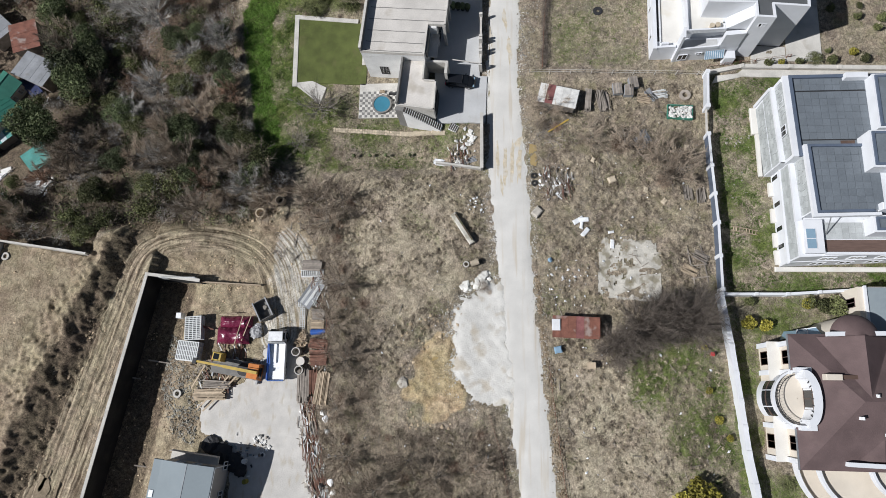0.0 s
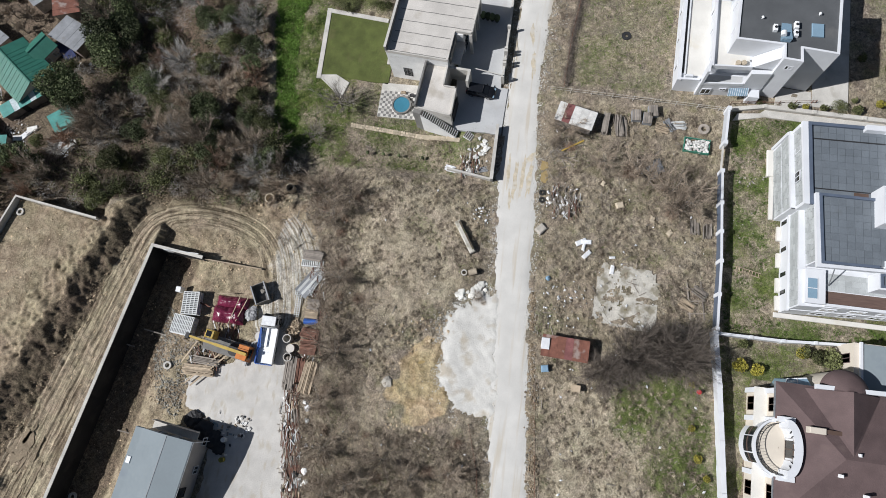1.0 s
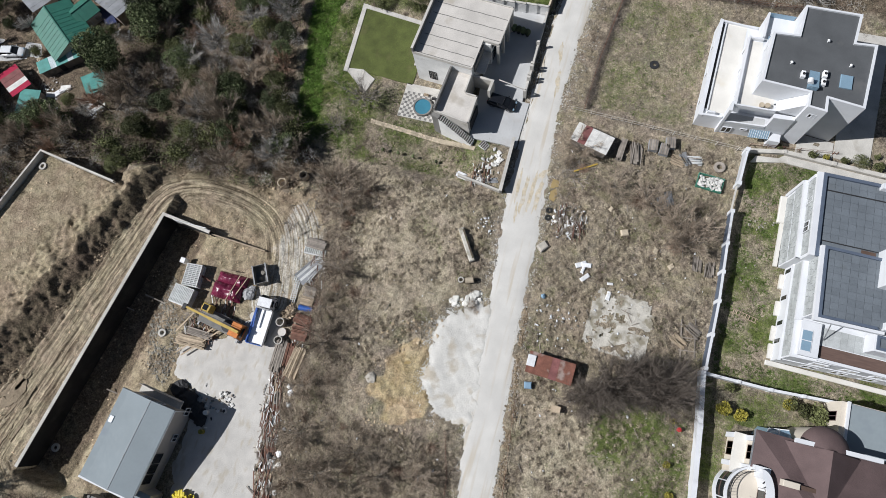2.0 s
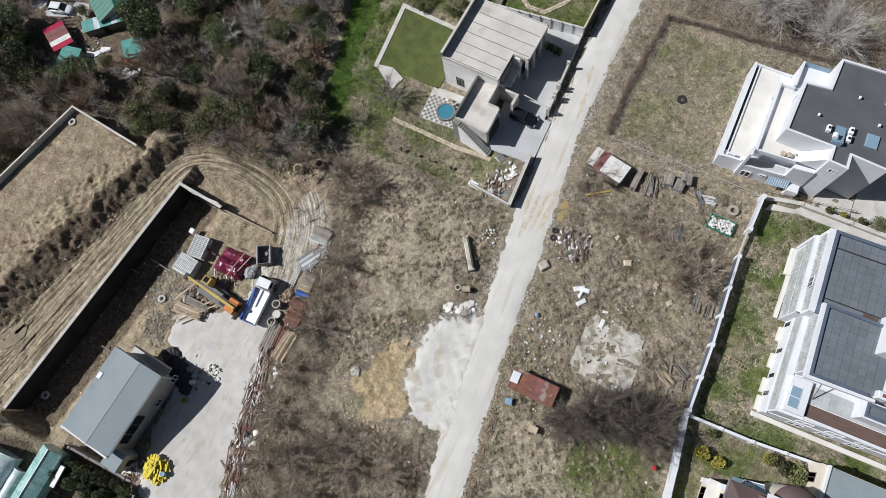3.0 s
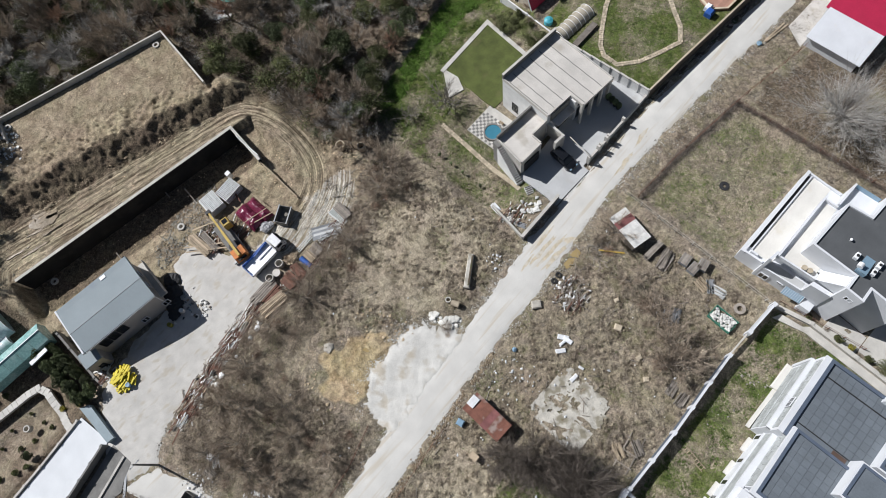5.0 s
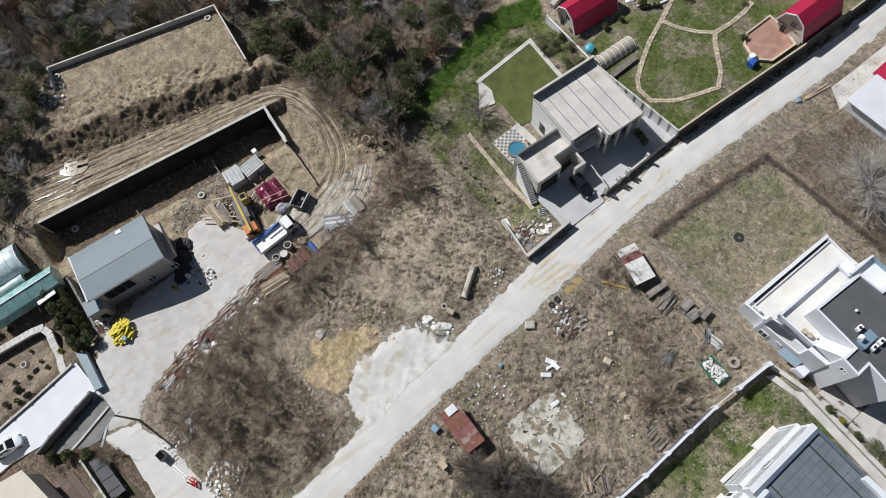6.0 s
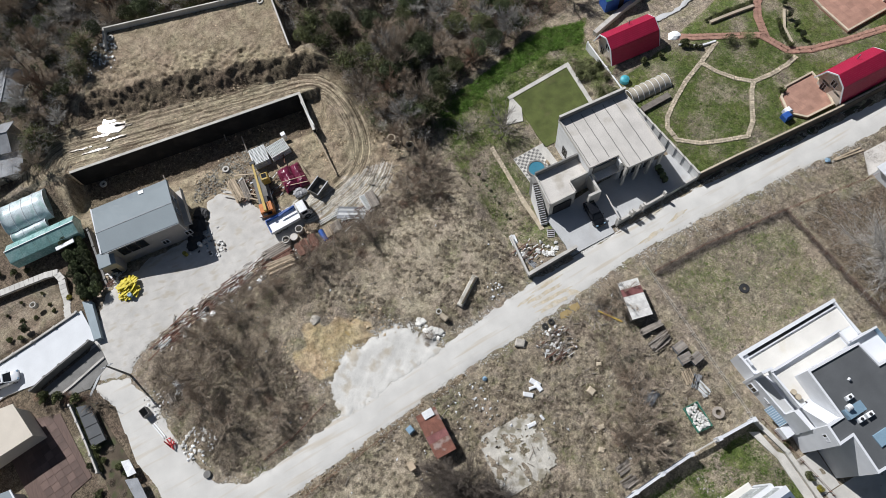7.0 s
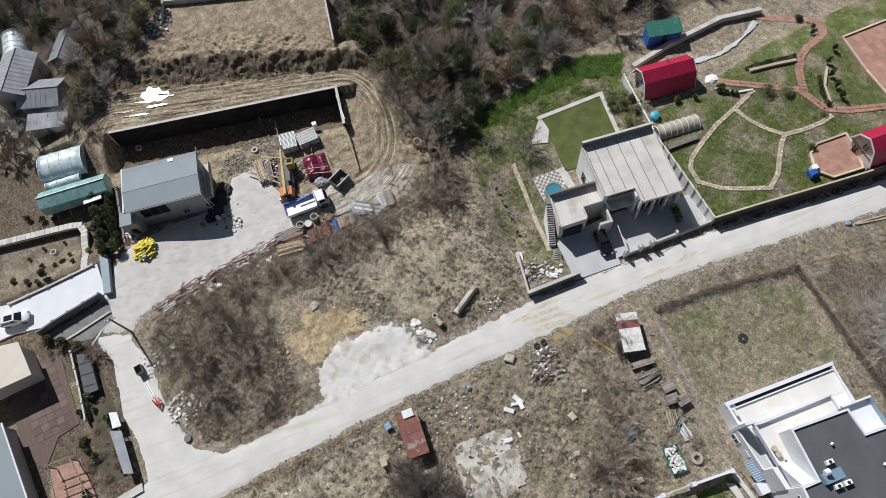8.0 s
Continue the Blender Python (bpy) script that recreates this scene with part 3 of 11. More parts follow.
green = np.maximum.reduce([smooth(-1, 1, inside(GREEN_STRIP, X, Y) + wavy(X, Y, 1.2)) * 1.0, smooth(-0.5, 0.5, inside(EAST_GREEN, X, Y)) * (0.5 + 0.4 * wavy(X, Y, 2.0, 3)), smooth(-0.3, 0.3, inside(VILLA_GREEN, X, Y)) * (0.55 + 0.3 * wavy(X, Y, 1.7, 14)), smooth(-1.2, 1.2, inside(HOUSE_GARDEN, X, Y)) * (0.45 + 0.3 * wavy(X, Y, 2.0, 4)),
                           smooth(-0.3, 0.3, inside(CHALET_GARDEN, X, Y)) * (0.62 + 0.3 * wavy(X, Y, 2.2, 5)), smooth(-2, 2, inside(SE_GREEN, X, Y)) * (0.62 + 0.25 * wavy(X, Y, 2.4, 6)), smooth(-1, 1, inside(LAWN_NE, X, Y)) * (0.42 + 0.10 * fbm(X, Y, 3.0, 71)), smooth(-0.5, 0.5, inside(KITCHEN, X, Y)) * (0.22 + 0.12 * fbm(X, Y, 2.0, 72)),
                           smooth(-8, -5, -np.abs(X + 32)) * smooth(31, 35, Y) * smooth(68, 62, Y) * (0.64 + 0.3 * wavy(X, Y, 1.8, 8)), 0.42 * smooth(0.1, 0.8, wavy(X, Y, 3.1, 9)) * smooth(-26, -20, X)])
zone("green", np.clip(green, 0, 1) * (1 - dirt))
zone("dirt", dirt)
strawy = np.maximum.reduce([smooth(-1.5, 1.5, inside(p, X, Y) + 1.3 * fbm(X, Y, 3.0, 95)) * w for p, w in (([(9, 4.6), (19, 3.4), (21, -4), (24, -16), (9, -16)], 1.0), ([(-21, 18), (-18, 29), (-6, 29), (-3.4, 18), (-9, 11), (-15, 9)], 0.62), ([(-8, -5), (0, -5), (1.4, -12), (-4, -12)], 0.6))])
zone("strawy", strawy)
zone("way", way)
zone("pale", smooth(-1.6, 1.4, inside(YARD_WAY, X, Y) + 1.1 * fbm(X, Y, 2.0, 51)))
zone("lat", lat)
zone("run", run)
# the pit floor gets dark bank soil too, its colour deepening the wall's shade
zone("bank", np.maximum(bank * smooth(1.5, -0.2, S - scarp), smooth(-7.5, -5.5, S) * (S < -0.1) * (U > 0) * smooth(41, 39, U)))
far_side = smooth(-1, 1, inside([(9.4, 70), (45, 70.6), (45, 100), (12, 100)], X, Y) + fbm(X, Y, 3.0, 91)) * 0.72
back_side = smooth(-0.6, 0.6, inside([(-62, -46), (-44.8, -46), (-44.4, -25.5), (-58, -26.5)], X, Y) + fbm(X, Y, 2.0, 92))
lane_soil = 0.75 * smooth(-0.5, 0.5, inside([(-46, -48), (6, -48), (6, -28), (-24, -27.5), (-34, -26), (-48, -24)], X, Y) + 0.6 * fbm(X, Y, 1.5, 93))
zone("woods", np.maximum.reduce([woods, far_side, back_side, lane_soil]) * (1 - np.clip(green * 1.5, 0, 1)))
zone("sand", smooth(-1.0, 1.0, inside(SAND, X, Y) + 0.9 * wavy(X, Y, 1.3, 2)))


def ground_material():
    m = bpy.data.materials.new("rough_ground")
    m.use_nodes = True
    nt = m.node_tree
    nodes, link = nt.nodes, nt.links.new
    bsdf = nodes["Principled BSDF"]
    geo = nodes.new("ShaderNodeNewGeometry")

    def noise_at(s, detail=5.0, stretch=None, warp=0.0):
        src = geo.outputs["Position"]
        if stretch:
            mp = nodes.new("ShaderNodeMapping")
            mp.inputs["Scale"].default_value = stretch
            mp.inputs["Rotation"].default_value = (0, 0, 0.5)
            link(src, mp.inputs["Vector"])
            src = mp.outputs[0]
        n = nodes.new("ShaderNodeTexNoise")
        n.inputs["Scale"].default_value, n.inputs["Detail"].default_value, n.inputs["Distortion"].default_value = s, detail, warp
        n.inputs["Roughness"].default_value = 0.62
        link(src, n.inputs["Vector"])
        return n.outputs["Fac"]

    def remap(src, a, b, lo=0.0, hi=1.0):
        r = nodes.new("ShaderNodeMapRange")
        for k, v in (("From Min", a), ("From Max", b), ("To Min", lo), ("To Max", hi)):
            r.inputs[k].default_value = v
        link(src, r.inputs["Value"])
        return r.outputs[0]

    def mix(fac, a, b):
        n = nodes.new("ShaderNodeMix")
        n.data_type = "RGBA"
        link(fac, n.inputs["Factor"])
        for key, c in (("A", a), ("B", b)):
            if isinstance(c, tuple):
                n.inputs[key].default_value = (*c, 1)
            else:
                link(c, n.inputs[key])
        return n.outputs["Result"]

    def math2(op, a, b):
        n = nodes.new("ShaderNodeMath")
        n.operation = op
        for k, c in ((0, a), (1, b)):
            if isinstance(c, (int, float)):
                n.inputs[k].default_value = c
            else:
                link(c, n.inputs[k])
        return n.outputs[0]

    def attr(name):
        n = nodes.new("ShaderNodeAttribute")
        n.attribute_name = name
        return n.outputs["Fac"]

    big, mid, fine, hair = noise_at(0.09), noise_at(0.55, 6.0, None, 0.6), noise_at(3.2, 6.0, None, 1.2), noise_at(9.0, 4.0, (1.0, 0.25, 1.0), 1.5)
    speck = noise_at(6.5, 5.0, None, 0.8)
    # dry grass: straw, brown weeds, bare spots
    straw = mix(remap(hair, 0.34, 0.66), (0.15, 0.122, 0.088), (0.45, 0.38, 0.28))
    brown = mix(remap(fine, 0.38, 0.62), (0.068, 0.058, 0.047), (0.32, 0.275, 0.222))
    dry = mix(remap(math2("ADD", math2("MULTIPLY", mid, 0.7), math2("MULTIPLY", big, 0.5)), 0.53, 0.75), straw, brown)
    dry = mix(remap(noise_at(1.4, 6.0), 0.53, 0.66, 0.0, 0.8), dry, (0.46, 0.395, 0.295))
    dry = mix(remap(noise_at(0.42, 6.0, None, 0.5), 0.52, 0.66, 0.0, 0.55), dry, mix(remap(fine, 0.3, 0.7), (0.07, 0.075, 0.03), (0.27, 0.25, 0.13)))
    grass = mix(remap(fine, 0.3, 0.7), (0.045, 0.068, 0.016), (0.15, 0.18, 0.055))
    grass = mix(remap(noise_at(1.0, 6.0), 0.5, 0.68, 0.0, 0.5), grass, straw)
    tan = mix(remap(mid, 0.35, 0.68), (0.225, 0.178, 0.12), (0.42, 0.35, 0.245))
    tan = mix(remap(fine, 0.5, 0.72, 0.0, 0.4), tan, (0.17, 0.135, 0.095))
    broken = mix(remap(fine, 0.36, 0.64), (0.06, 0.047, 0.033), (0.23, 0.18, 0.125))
    litter = mix(remap(fine, 0.35, 0.66), (0.06, 0.047, 0.034), (0.25, 0.195, 0.14))
    sandy = mix(remap(mid, 0.38, 0.62), (0.36, 0.27, 0.155), (0.47, 0.375, 0.24))
    sandy = mix(remap(fine, 0.54, 0.7, 0.0, 0.35), sandy, (0.28, 0.215, 0.14))

    def ragged(name, width=0.35):
        return remap(math2("ADD", attr(name), math2("MULTIPLY", math2("SUBTRACT", fine, 0.5), width * 2)), 0.35, 0.65)

    lying = mix(remap(hair, 0.34, 0.66), (0.27, 0.228, 0.165), (0.53, 0.46, 0.35))
    dry = mix(ragged("strawy", 0.5), dry, lying)
    out = mix(ragged("green", 0.6), dry, grass)
    out = mix(ragged("woods"), out, litter)
    out = mix(ragged("dirt"), out, tan)
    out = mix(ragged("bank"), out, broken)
    join = nodes.new("ShaderNodeCombineXYZ")
    link(math2("MULTIPLY", attr("lat"), 3.4), join.inputs[0])
    link(math2("MULTIPLY", attr("run"), 0.16), join.inputs[1])
    streak = nodes.new("ShaderNodeTexNoise")
    streak.inputs["Scale"].default_value, streak.inputs["Detail"].default_value = 1.0, 5.0
    link(join.outputs[0], streak.inputs["Vector"])
    worn = mix(remap(streak.outputs["Fac"], 0.36, 0.62), (0.13, 0.10, 0.066), (0.47, 0.395, 0.28))
    worn = mix(remap(fine, 0.52, 0.72, 0.0, 0.55), worn, (0.15, 0.118, 0.082))
    out = mix(ragged("way", 0.3), out, worn)
    churned = mix(remap(streak.outputs["Fac"], 0.38, 0.6), (0.27, 0.22, 0.155), (0.52, 0.49, 0.435))
    out = mix(ragged("pale", 0.5), out, churned)
    out = mix(ragged("sand"), out, sandy)
    grit = nodes.new("ShaderNodeHueSaturation")
    link(out, grit.inputs["Color"])
    swirl = math2("ADD", math2("MULTIPLY", noise_at(2.3, 4.0, None, 1.8), 0.45), math2("MULTIPLY", noise_at(0.8, 4.0, None, 1.2), 0.35))
    link(remap(math2("ADD", math2("MULTIPLY", speck, 0.34), swirl), 0.47, 0.67, 0.55, 1.45), grit.inputs["Value"])
    link(remap(noise_at(0.22, 4.0, None, 0.5), 0.35, 0.65, 0.488, 0.512), grit.inputs["Hue"])
    link(grit.outputs[0], bsdf.inputs["Base Color"])
    bsdf.inputs["Roughness"].default_value = 0.95
    bsdf.inputs["Specular IOR Level"].default_value = 0.2
    bump = nodes.new("ShaderNodeBump")
    bump.inputs["Strength"].default_value, bump.inputs["Distance"].default_value = 0.8, 0.22
    link(math2("ADD", math2("MULTIPLY", fine, 0.8), math2("MULTIPLY", hair, 0.5)), bump.inputs["Height"])
    link(bump.outputs[0], bsdf.inputs["Normal"])
    return m


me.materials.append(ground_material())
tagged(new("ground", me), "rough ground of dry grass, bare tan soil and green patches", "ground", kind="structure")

from mathutils.geometry import delaunay_2d_cdt


def ragged_outline(poly, step=0.6, jag=0.12, closed=True):
    out = []
    n = len(poly)
    for i in range(n if closed else n - 1):
        a, b = Vector(poly[i]), Vector(poly[(i + 1) % n])
        k = max(1, round((b - a).length / step))
        side = Vector((-(b - a).y, (b - a).x)).normalized()
        for j in range(k):
            p = a.lerp(b, j / k)
            w = jag * (1.6 * noise.noise((p.x * 0.9, p.y * 0.9, 3.1)) + 1.3 * noise.noise((p.x * 2.7, p.y * 2.7, 8.2)) + 1.2 * noise.noise((p.x * 0.25, p.y * 0.25, 1.7)))
            out.append(p + side * w)
    return out


def sheet(name, poly, mat, label, category, lift=0.05, jag=0.12, cell=1.0, step=0.6, z=None, crown=0.0, bumpy=0.0):
    """A laid surface that follows the land, its rim sunk into the ground."""
    rim = ragged_outline(poly, step, jag)
    xs, ys = [p[0] for p in poly], [p[1] for p in poly]
    px, py = np.meshgrid(np.arange(min(xs), max(xs), cell), np.arange(min(ys), max(ys), cell))
    keep = inside([tuple(p) for p in rim], px, py) > 0.3
    pts = rim + [Vector((float(a), float(b))) for a, b in zip(px[keep], py[keep])]
    n = len(rim)
    vs, _, fs, _, _, _ = delaunay_2d_cdt(pts, [(i, (i + 1) % n) for i in range(n)], [], 1, 1e-4)
    out = []
    for k, p in enumerate(vs):
        h = (ground_z(p.x, p.y) if z is None else z) + lift
        h = h - 0.12 if (k < n and z is None) else h + bumpy * float(wavy(p.x, p.y, 0.8, 6) + wavy(p.x, p.y, 0.35, 7)) * 0.5
        out.append((p.x, p.y, h))
    if z is not None:
        tris = [tuple(f) for f in fs]
        base = len(out)
        out += [(p.x, p.y, z - 0.6) for p in vs[:n]]
        tris += [(i, base + i, base + (i + 1) % n, (i + 1) % n) for i in range(n)]
    else:
        tris = [tuple(f) for f in fs]
    ob = mesh_ob(name, out, tris, mat, False if z is None else True)
    up = sum((f.normal.z for f in ob.data.polygons))
    if up < 0:
        ob.data.flip_normals()
    return tagged(ob, label, category, kind="structure")


def road_material():
    """Crushed limestone with tan wheel marks and loose grit."""
    m = material("crushed_limestone", (0.60, 0.585, 0.55), 0.95, 0.085, 0.35, 13.0, 0.5, stain=(0.53, 0.475, 0.39), stain_at=0.54, stain_stretch=(3.4, 0.22, 1.0))
    return m


M_ROAD = road_material()
M_YARD = material("dusty_concrete_yard", (0.55, 0.53, 0.495), 0.93, 0.12, 0.6, 12.0, 0.8, stain=(0.47, 0.425, 0.35), stain_at=0.55, stain_stretch=(2.6, 1.0, 1.0))
sheet("road", ROAD, M_ROAD, "pale crushed limestone track with worn wheel marks", "road", 0.06, 0.16)
sheet("yard", YARD, M_YARD, "dusty pale concrete and gravel builder's yard", "yard", 0.045, 0.45)
sheet("gravel_patch", GRAVEL, M_GRAVEL, "spread heap of white crushed stone beside the track", "gravel", 0.09, 0.7, 0.4, 0.3, bumpy=0.06)

M_SMEAR = material("ochre_clay_smear", (0.53, 0.46, 0.345), 0.95, 0.2, 1.6, 9.0, 0.4, stain=(0.58, 0.55, 0.49), stain_at=0.46)
for x, y, l, w, a in ((-0.6, 33.4, 4.6, 0.5, 92), (0.5, 32.0, 6.2, 0.6, 90), (1.5, 33.0, 6.8, 0.55, 88), (2.5, 32.4, 5.0, 0.7, 86), (0.0, 29.2, 3.0, 0.4, 95), (1.1, 50.8, 4.2, 0.8, 94), (0.4, 55.8, 3.6, 0.6, 96), (-1.8, 53.2, 3.2, 0.5, 97), (2.6, 36.0, 2.2, 0.8, 60)):
    d, n2 = Vector((math.cos(radians(a)), math.sin(radians(a)))), Vector((-math.sin(radians(a)), math.cos(radians(a))))
    smear = []
    for k in range(28):
        q = k * math.tau / 28
        e = 1 + 0.7 * noise.noise((q * 2.1, x * 3.3, y))
        p = Vector((x, y)) + d * l / 2 * math.cos(q) * e + n2 * w / 2 * math.sin(q) * e
        smear.append((p.x, p.y))
    single("clay_smear", Solid().prism(smear, -0.05, 0.068), M_SMEAR, "ochre clay smeared along the wheel marks", "mud", kind="structure")

# ---- houses ----
def window(parent, at, w, h, depth=0.12, bars=1, frame_mat=None, name="window", label="dark glazed window"):
    """A framed window; at: its pose, x along the wall, z up, y outwards."""
    frame_mat = frame_mat or M_WHITE
    b = 0.08
    s = lattice_plate(w - b, h - b, bars + 1, 1, b, -0.06, depth * 0.4, True)
    ob = part(name, s, frame_mat, parent, label)
    ob.matrix_basis = at
    part("pane", Solid().box(-w / 2 + b, -0.05, -h / 2 + b, w / 2 - b, 0.0, h / 2 - b), M_GLASS, ob)
    return ob


def parapet(poly, z0, z1, t=0.25, sides=None):
    """Upstands along the sides of a polygon given counter-clockwise, inside its line."""
    s, n = Solid(), len(poly)
    for i in range(n):
        if sides and i not in sides:
            continue
        a, b = Vector((*poly[i], 0)), Vector((*poly[(i + 1) % n], 0))
        d = (b - a).normalized()
        inn = Vector((-d.y, d.x, 0)) * t
        s.prism([(a + inn * 0).xy, b.xy, (b + inn).xy, (a + inn).xy], z0, z1)
    return s


# grey render house in the yard
HA = pose(-41.65, -15.35, 0.5, 0, 0, -6.4)
gh = thing("house", "grey rendered two-storey house with blue-grey sheet roof in the yard", "house", HA)
part("wall", Solid().box(-3.75, -5.75, -3.6, 3.75, 5.75, 2.95), M_WALL_GREY, gh)
s = Solid()
s.add([(-3.0, -6.1, 3.25), (4.1, -6.1, 3.0), (4.1, 6.1, 3.0), (-3.0, 6.1, 3.25), (-3.0, -6.1, 3.4), (0.6, -6.1, 3.62), (4.1, -6.1, 3.12), (4.1, 6.1, 3.12), (0.6, 6.1, 3.62), (-3.0, 6.1, 3.4)],
      [(0, 3, 2, 1), (4, 5, 8, 9), (5, 6, 7, 8), (0, 1, 6, 5, 4), (3, 9, 8, 7, 2), (1, 2, 7, 6), (0, 4, 9, 3)])
roof = part("roof", s, M_SHEET_ROOF, gh, "blue-grey sheet roof with a low ridge")
part("ridge_cap", Solid().beam((0.6, -6.15, 3.63), (0.6, 6.15, 3.63), 0.08, 0.05), M_CORR, roof)
part("flat_roof", Solid().bev(-4.1, -6.1, 2.7, -3.003, 6.1, 3.3, 0.05), M_SHEET_ROOF, gh, "flat blue-grey roof strip")
part("skylight", Solid().bev(-3.85, 1.4, 3.3, -3.25, 2.3, 3.4, 0.03), M_PLASTIC, gh, "white rooflight")
part("trim", Solid().box(-4.15, -6.35, 2.9, 4.15, -6.103, 3.3), M_WHITE, gh, "white fascia board")
part("gutter", Solid().beam((4.16, -6.1, 2.98), (4.16, 6.1, 2.98), 0.12), M_STEEL, gh)
part("downpipe", Solid().tube((4.05, 5.95, -2.4), (4.05, 5.95, 2.95), 0.05), M_WHITE, gh)
for i in range(3):
    window(gh, pose(3.9, -3.6 + i * 1.45, 1.1, 0, 0, -90), 1.3, 1.9, bars=0, frame_mat=M_IRON)
for y in (-0.9, 2.9):
    window(gh, pose(3.9, y + 3, -0.9, 0, 0, -90), 1.1, 1.2)
window(gh, pose(0.9, 5.9, 1.2, 0, 0, 0), 0.9, 1.2)
window(gh, pose(-1.4, 5.9, 1.2, 0, 0, 0), 0.9, 1.2)
bay = part("bay", Solid().box(3.0, -7.6, -2.5, 5.4, -5.2, 1.5), M_WALL_GREY, gh, "small rendered entrance bay")
part("bay_roof", Solid().bev(2.9, -7.75, 1.503, 5.55, -5.1, 1.7, 0.05), M_SHEET_ROOF, bay)
part("bay_door", Solid().box(5.403, -6.8, -2.3, 5.46, -5.9, 0.0), M_GLASS, bay)
part("balcony", Solid().box(-3.5, 5.903, -0.1, 3.2, 7.1, 0.08), M_CONC, gh)
part("balcony_rail", Solid().box(-3.5, 7.0, 0.083, 3.2, 7.05, 0.95), M_WALL_GREY, gh)

# unfinished concrete house with courtyard
H1 = pose(-13.9, 52.8, 0, 0, 0, -5.0)
h1 = thing("house", "unfinished grey concrete house with flat jointed roof and courtyard", "house", H1)
MAIN = [(-5.95, -5.5), (3.4, -5.5), (3.4, -0.7), (5.95, -0.7), (5.95, 5.75), (-5.95, 5.75)]
body = Solid().prism([(-5.9, -5.45), (3.35, -5.45), (3.35, -0.9), (4.6, -0.9), (4.6, 5.7), (-5.9, 5.7)], -2.6, 5.1)
part("wall", body, M_PALEWALL, h1, "bare grey concrete wall")
part("roof_slab", Solid().prism(MAIN, 5.103, 5.5), M_CONC_ROOF, h1, "pale concrete flat roof")
for i in range(6):
    y, s = (-5.2, -3.8, -2.0, -0.15, 1.7, 3.55)[i], Solid()
    x1 = 3.1 if y < -0.7 else 5.7
    line = [(-5.3 + (x1 + 5.3) * k / 14, y + 0.025 * math.sin(k * 1.9 + i * 2.1)) for k in range(15)]
    for (ax, ay), (bx, by) in zip(line[:-1], line[1:]):
        s.prism([(ax, ay - 0.055), (bx, by - 0.055), (bx, by + 0.055), (ax, ay + 0.055)], 5.503, 5.515)
    part("roof_joint", s, M_CONC_DARK, h1, "dark bitumen roof joint")
# dark concrete here paints in the shade on the parapet's east face
part("parapet", parapet(MAIN, 5.503, 6.55, 0.28, [5]), M_CONC_DARK, h1, "west parapet, coloured dark for its shaded inner face")
part("coping", Solid().box(-5.99, -5.5, 6.553, -5.63, 5.79, 6.63), M_CONC, h1)
part("kerb", parapet(MAIN, 5.503, 5.66, 0.16, [0, 2, 3, 4]), M_CONC, h1)
for v in (-0.55, 1.6, 3.7, 5.5):
    part("column", Solid().box(5.45, v - 0.2, 0, 5.85, v + 0.2, 5.1), M_CONC, h1, "concrete porch column")
for v, w, h, z in ((0.5, 1.5, 2.5, 1.3), (2.6, 1.6, 2.5, 1.3), (4.6, 1.4, 2.5, 1.3), (0.5, 1.4, 1.4, 4.0), (2.6, 1.5, 1.4, 4.0)):
    window(h1, pose(4.6, v, z, 0, 0, -90), w, h, frame_mat=M_IRON)
LOW = [(0.0, -12.6), (5.5, -13.0), (5.3, -8.45), (3.5, -8.45), (3.4, -5.5), (0.0, -5.5)]
part("wall", Solid().prism([(0.05, -12.5), (5.4, -12.9), (5.2, -8.5), (3.45, -8.5), (3.35, -5.503), (0.05, -5.503)], -2.6, 3.4), M_CONC, h1)
low = part("roof_slab", Solid().prism(LOW, 3.403, 3.65), M_CONC_ROOF, h1, "pale lower flat roof")
# same dark colour for the shaded inner side of the lower parapet
part("parapet", parapet(LOW, 3.653, 4.7, 0.25, [5]), M_CONC_DARK, low, "low-roof parapet, coloured dark for its shaded inner face")
part("parapet_low", parapet(LOW, 3.653, 3.95, 0.2, [0, 1, 2]), M_CONC, low)
part("parapet_mid", parapet(LOW, 3.653, 4.3, 0.22, [3]), M_CONC, low)
part("garage_door", Solid().box(5.36, -12.2, 0.05, 5.5, -9.2, 2.5), M_IRON, h1, "dark garage opening")
# canopy on the courtyard side
part("canopy", Solid().box(3.403, -4.6, 3.2, 4.9, -0.95, 3.4), M_CONC_ROOF, h1, "concrete canopy slab")
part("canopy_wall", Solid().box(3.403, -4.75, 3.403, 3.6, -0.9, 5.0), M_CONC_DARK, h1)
part("canopy_frame", Solid().box(3.403, -5.3, 0.0, 6.6, -4.95, 3.2).box(6.2, -6.9, 0.0, 6.6, -5.303, 3.2), M_CONC, h1, "bare concrete gate frame")
window(h1, pose(-3.2, -5.45, 0.2, 0, 0, 180), 1.3, 2.2, frame_mat=M_IRON)
window(h1, pose(-5.9, 2.0, 2.6, 0, 0, 90), 1.4, 1.5, frame_mat=M_IRON)
window(h1, pose(-5.9, -2.2, 2.6, 0, 0, 90), 1.4, 1.5, frame_mat=M_IRON)
st = thing("staircase", "outer concrete stairs with dark treads beside the house", "stairs", pose(-14.0, 39.85, 0, 0, 0, -17))
part("landing", Solid().box(-1.2, -0.45, -2.2, 0.0, 0.5, 3.3), M_CONC_DARK, st, "dark stair landing")
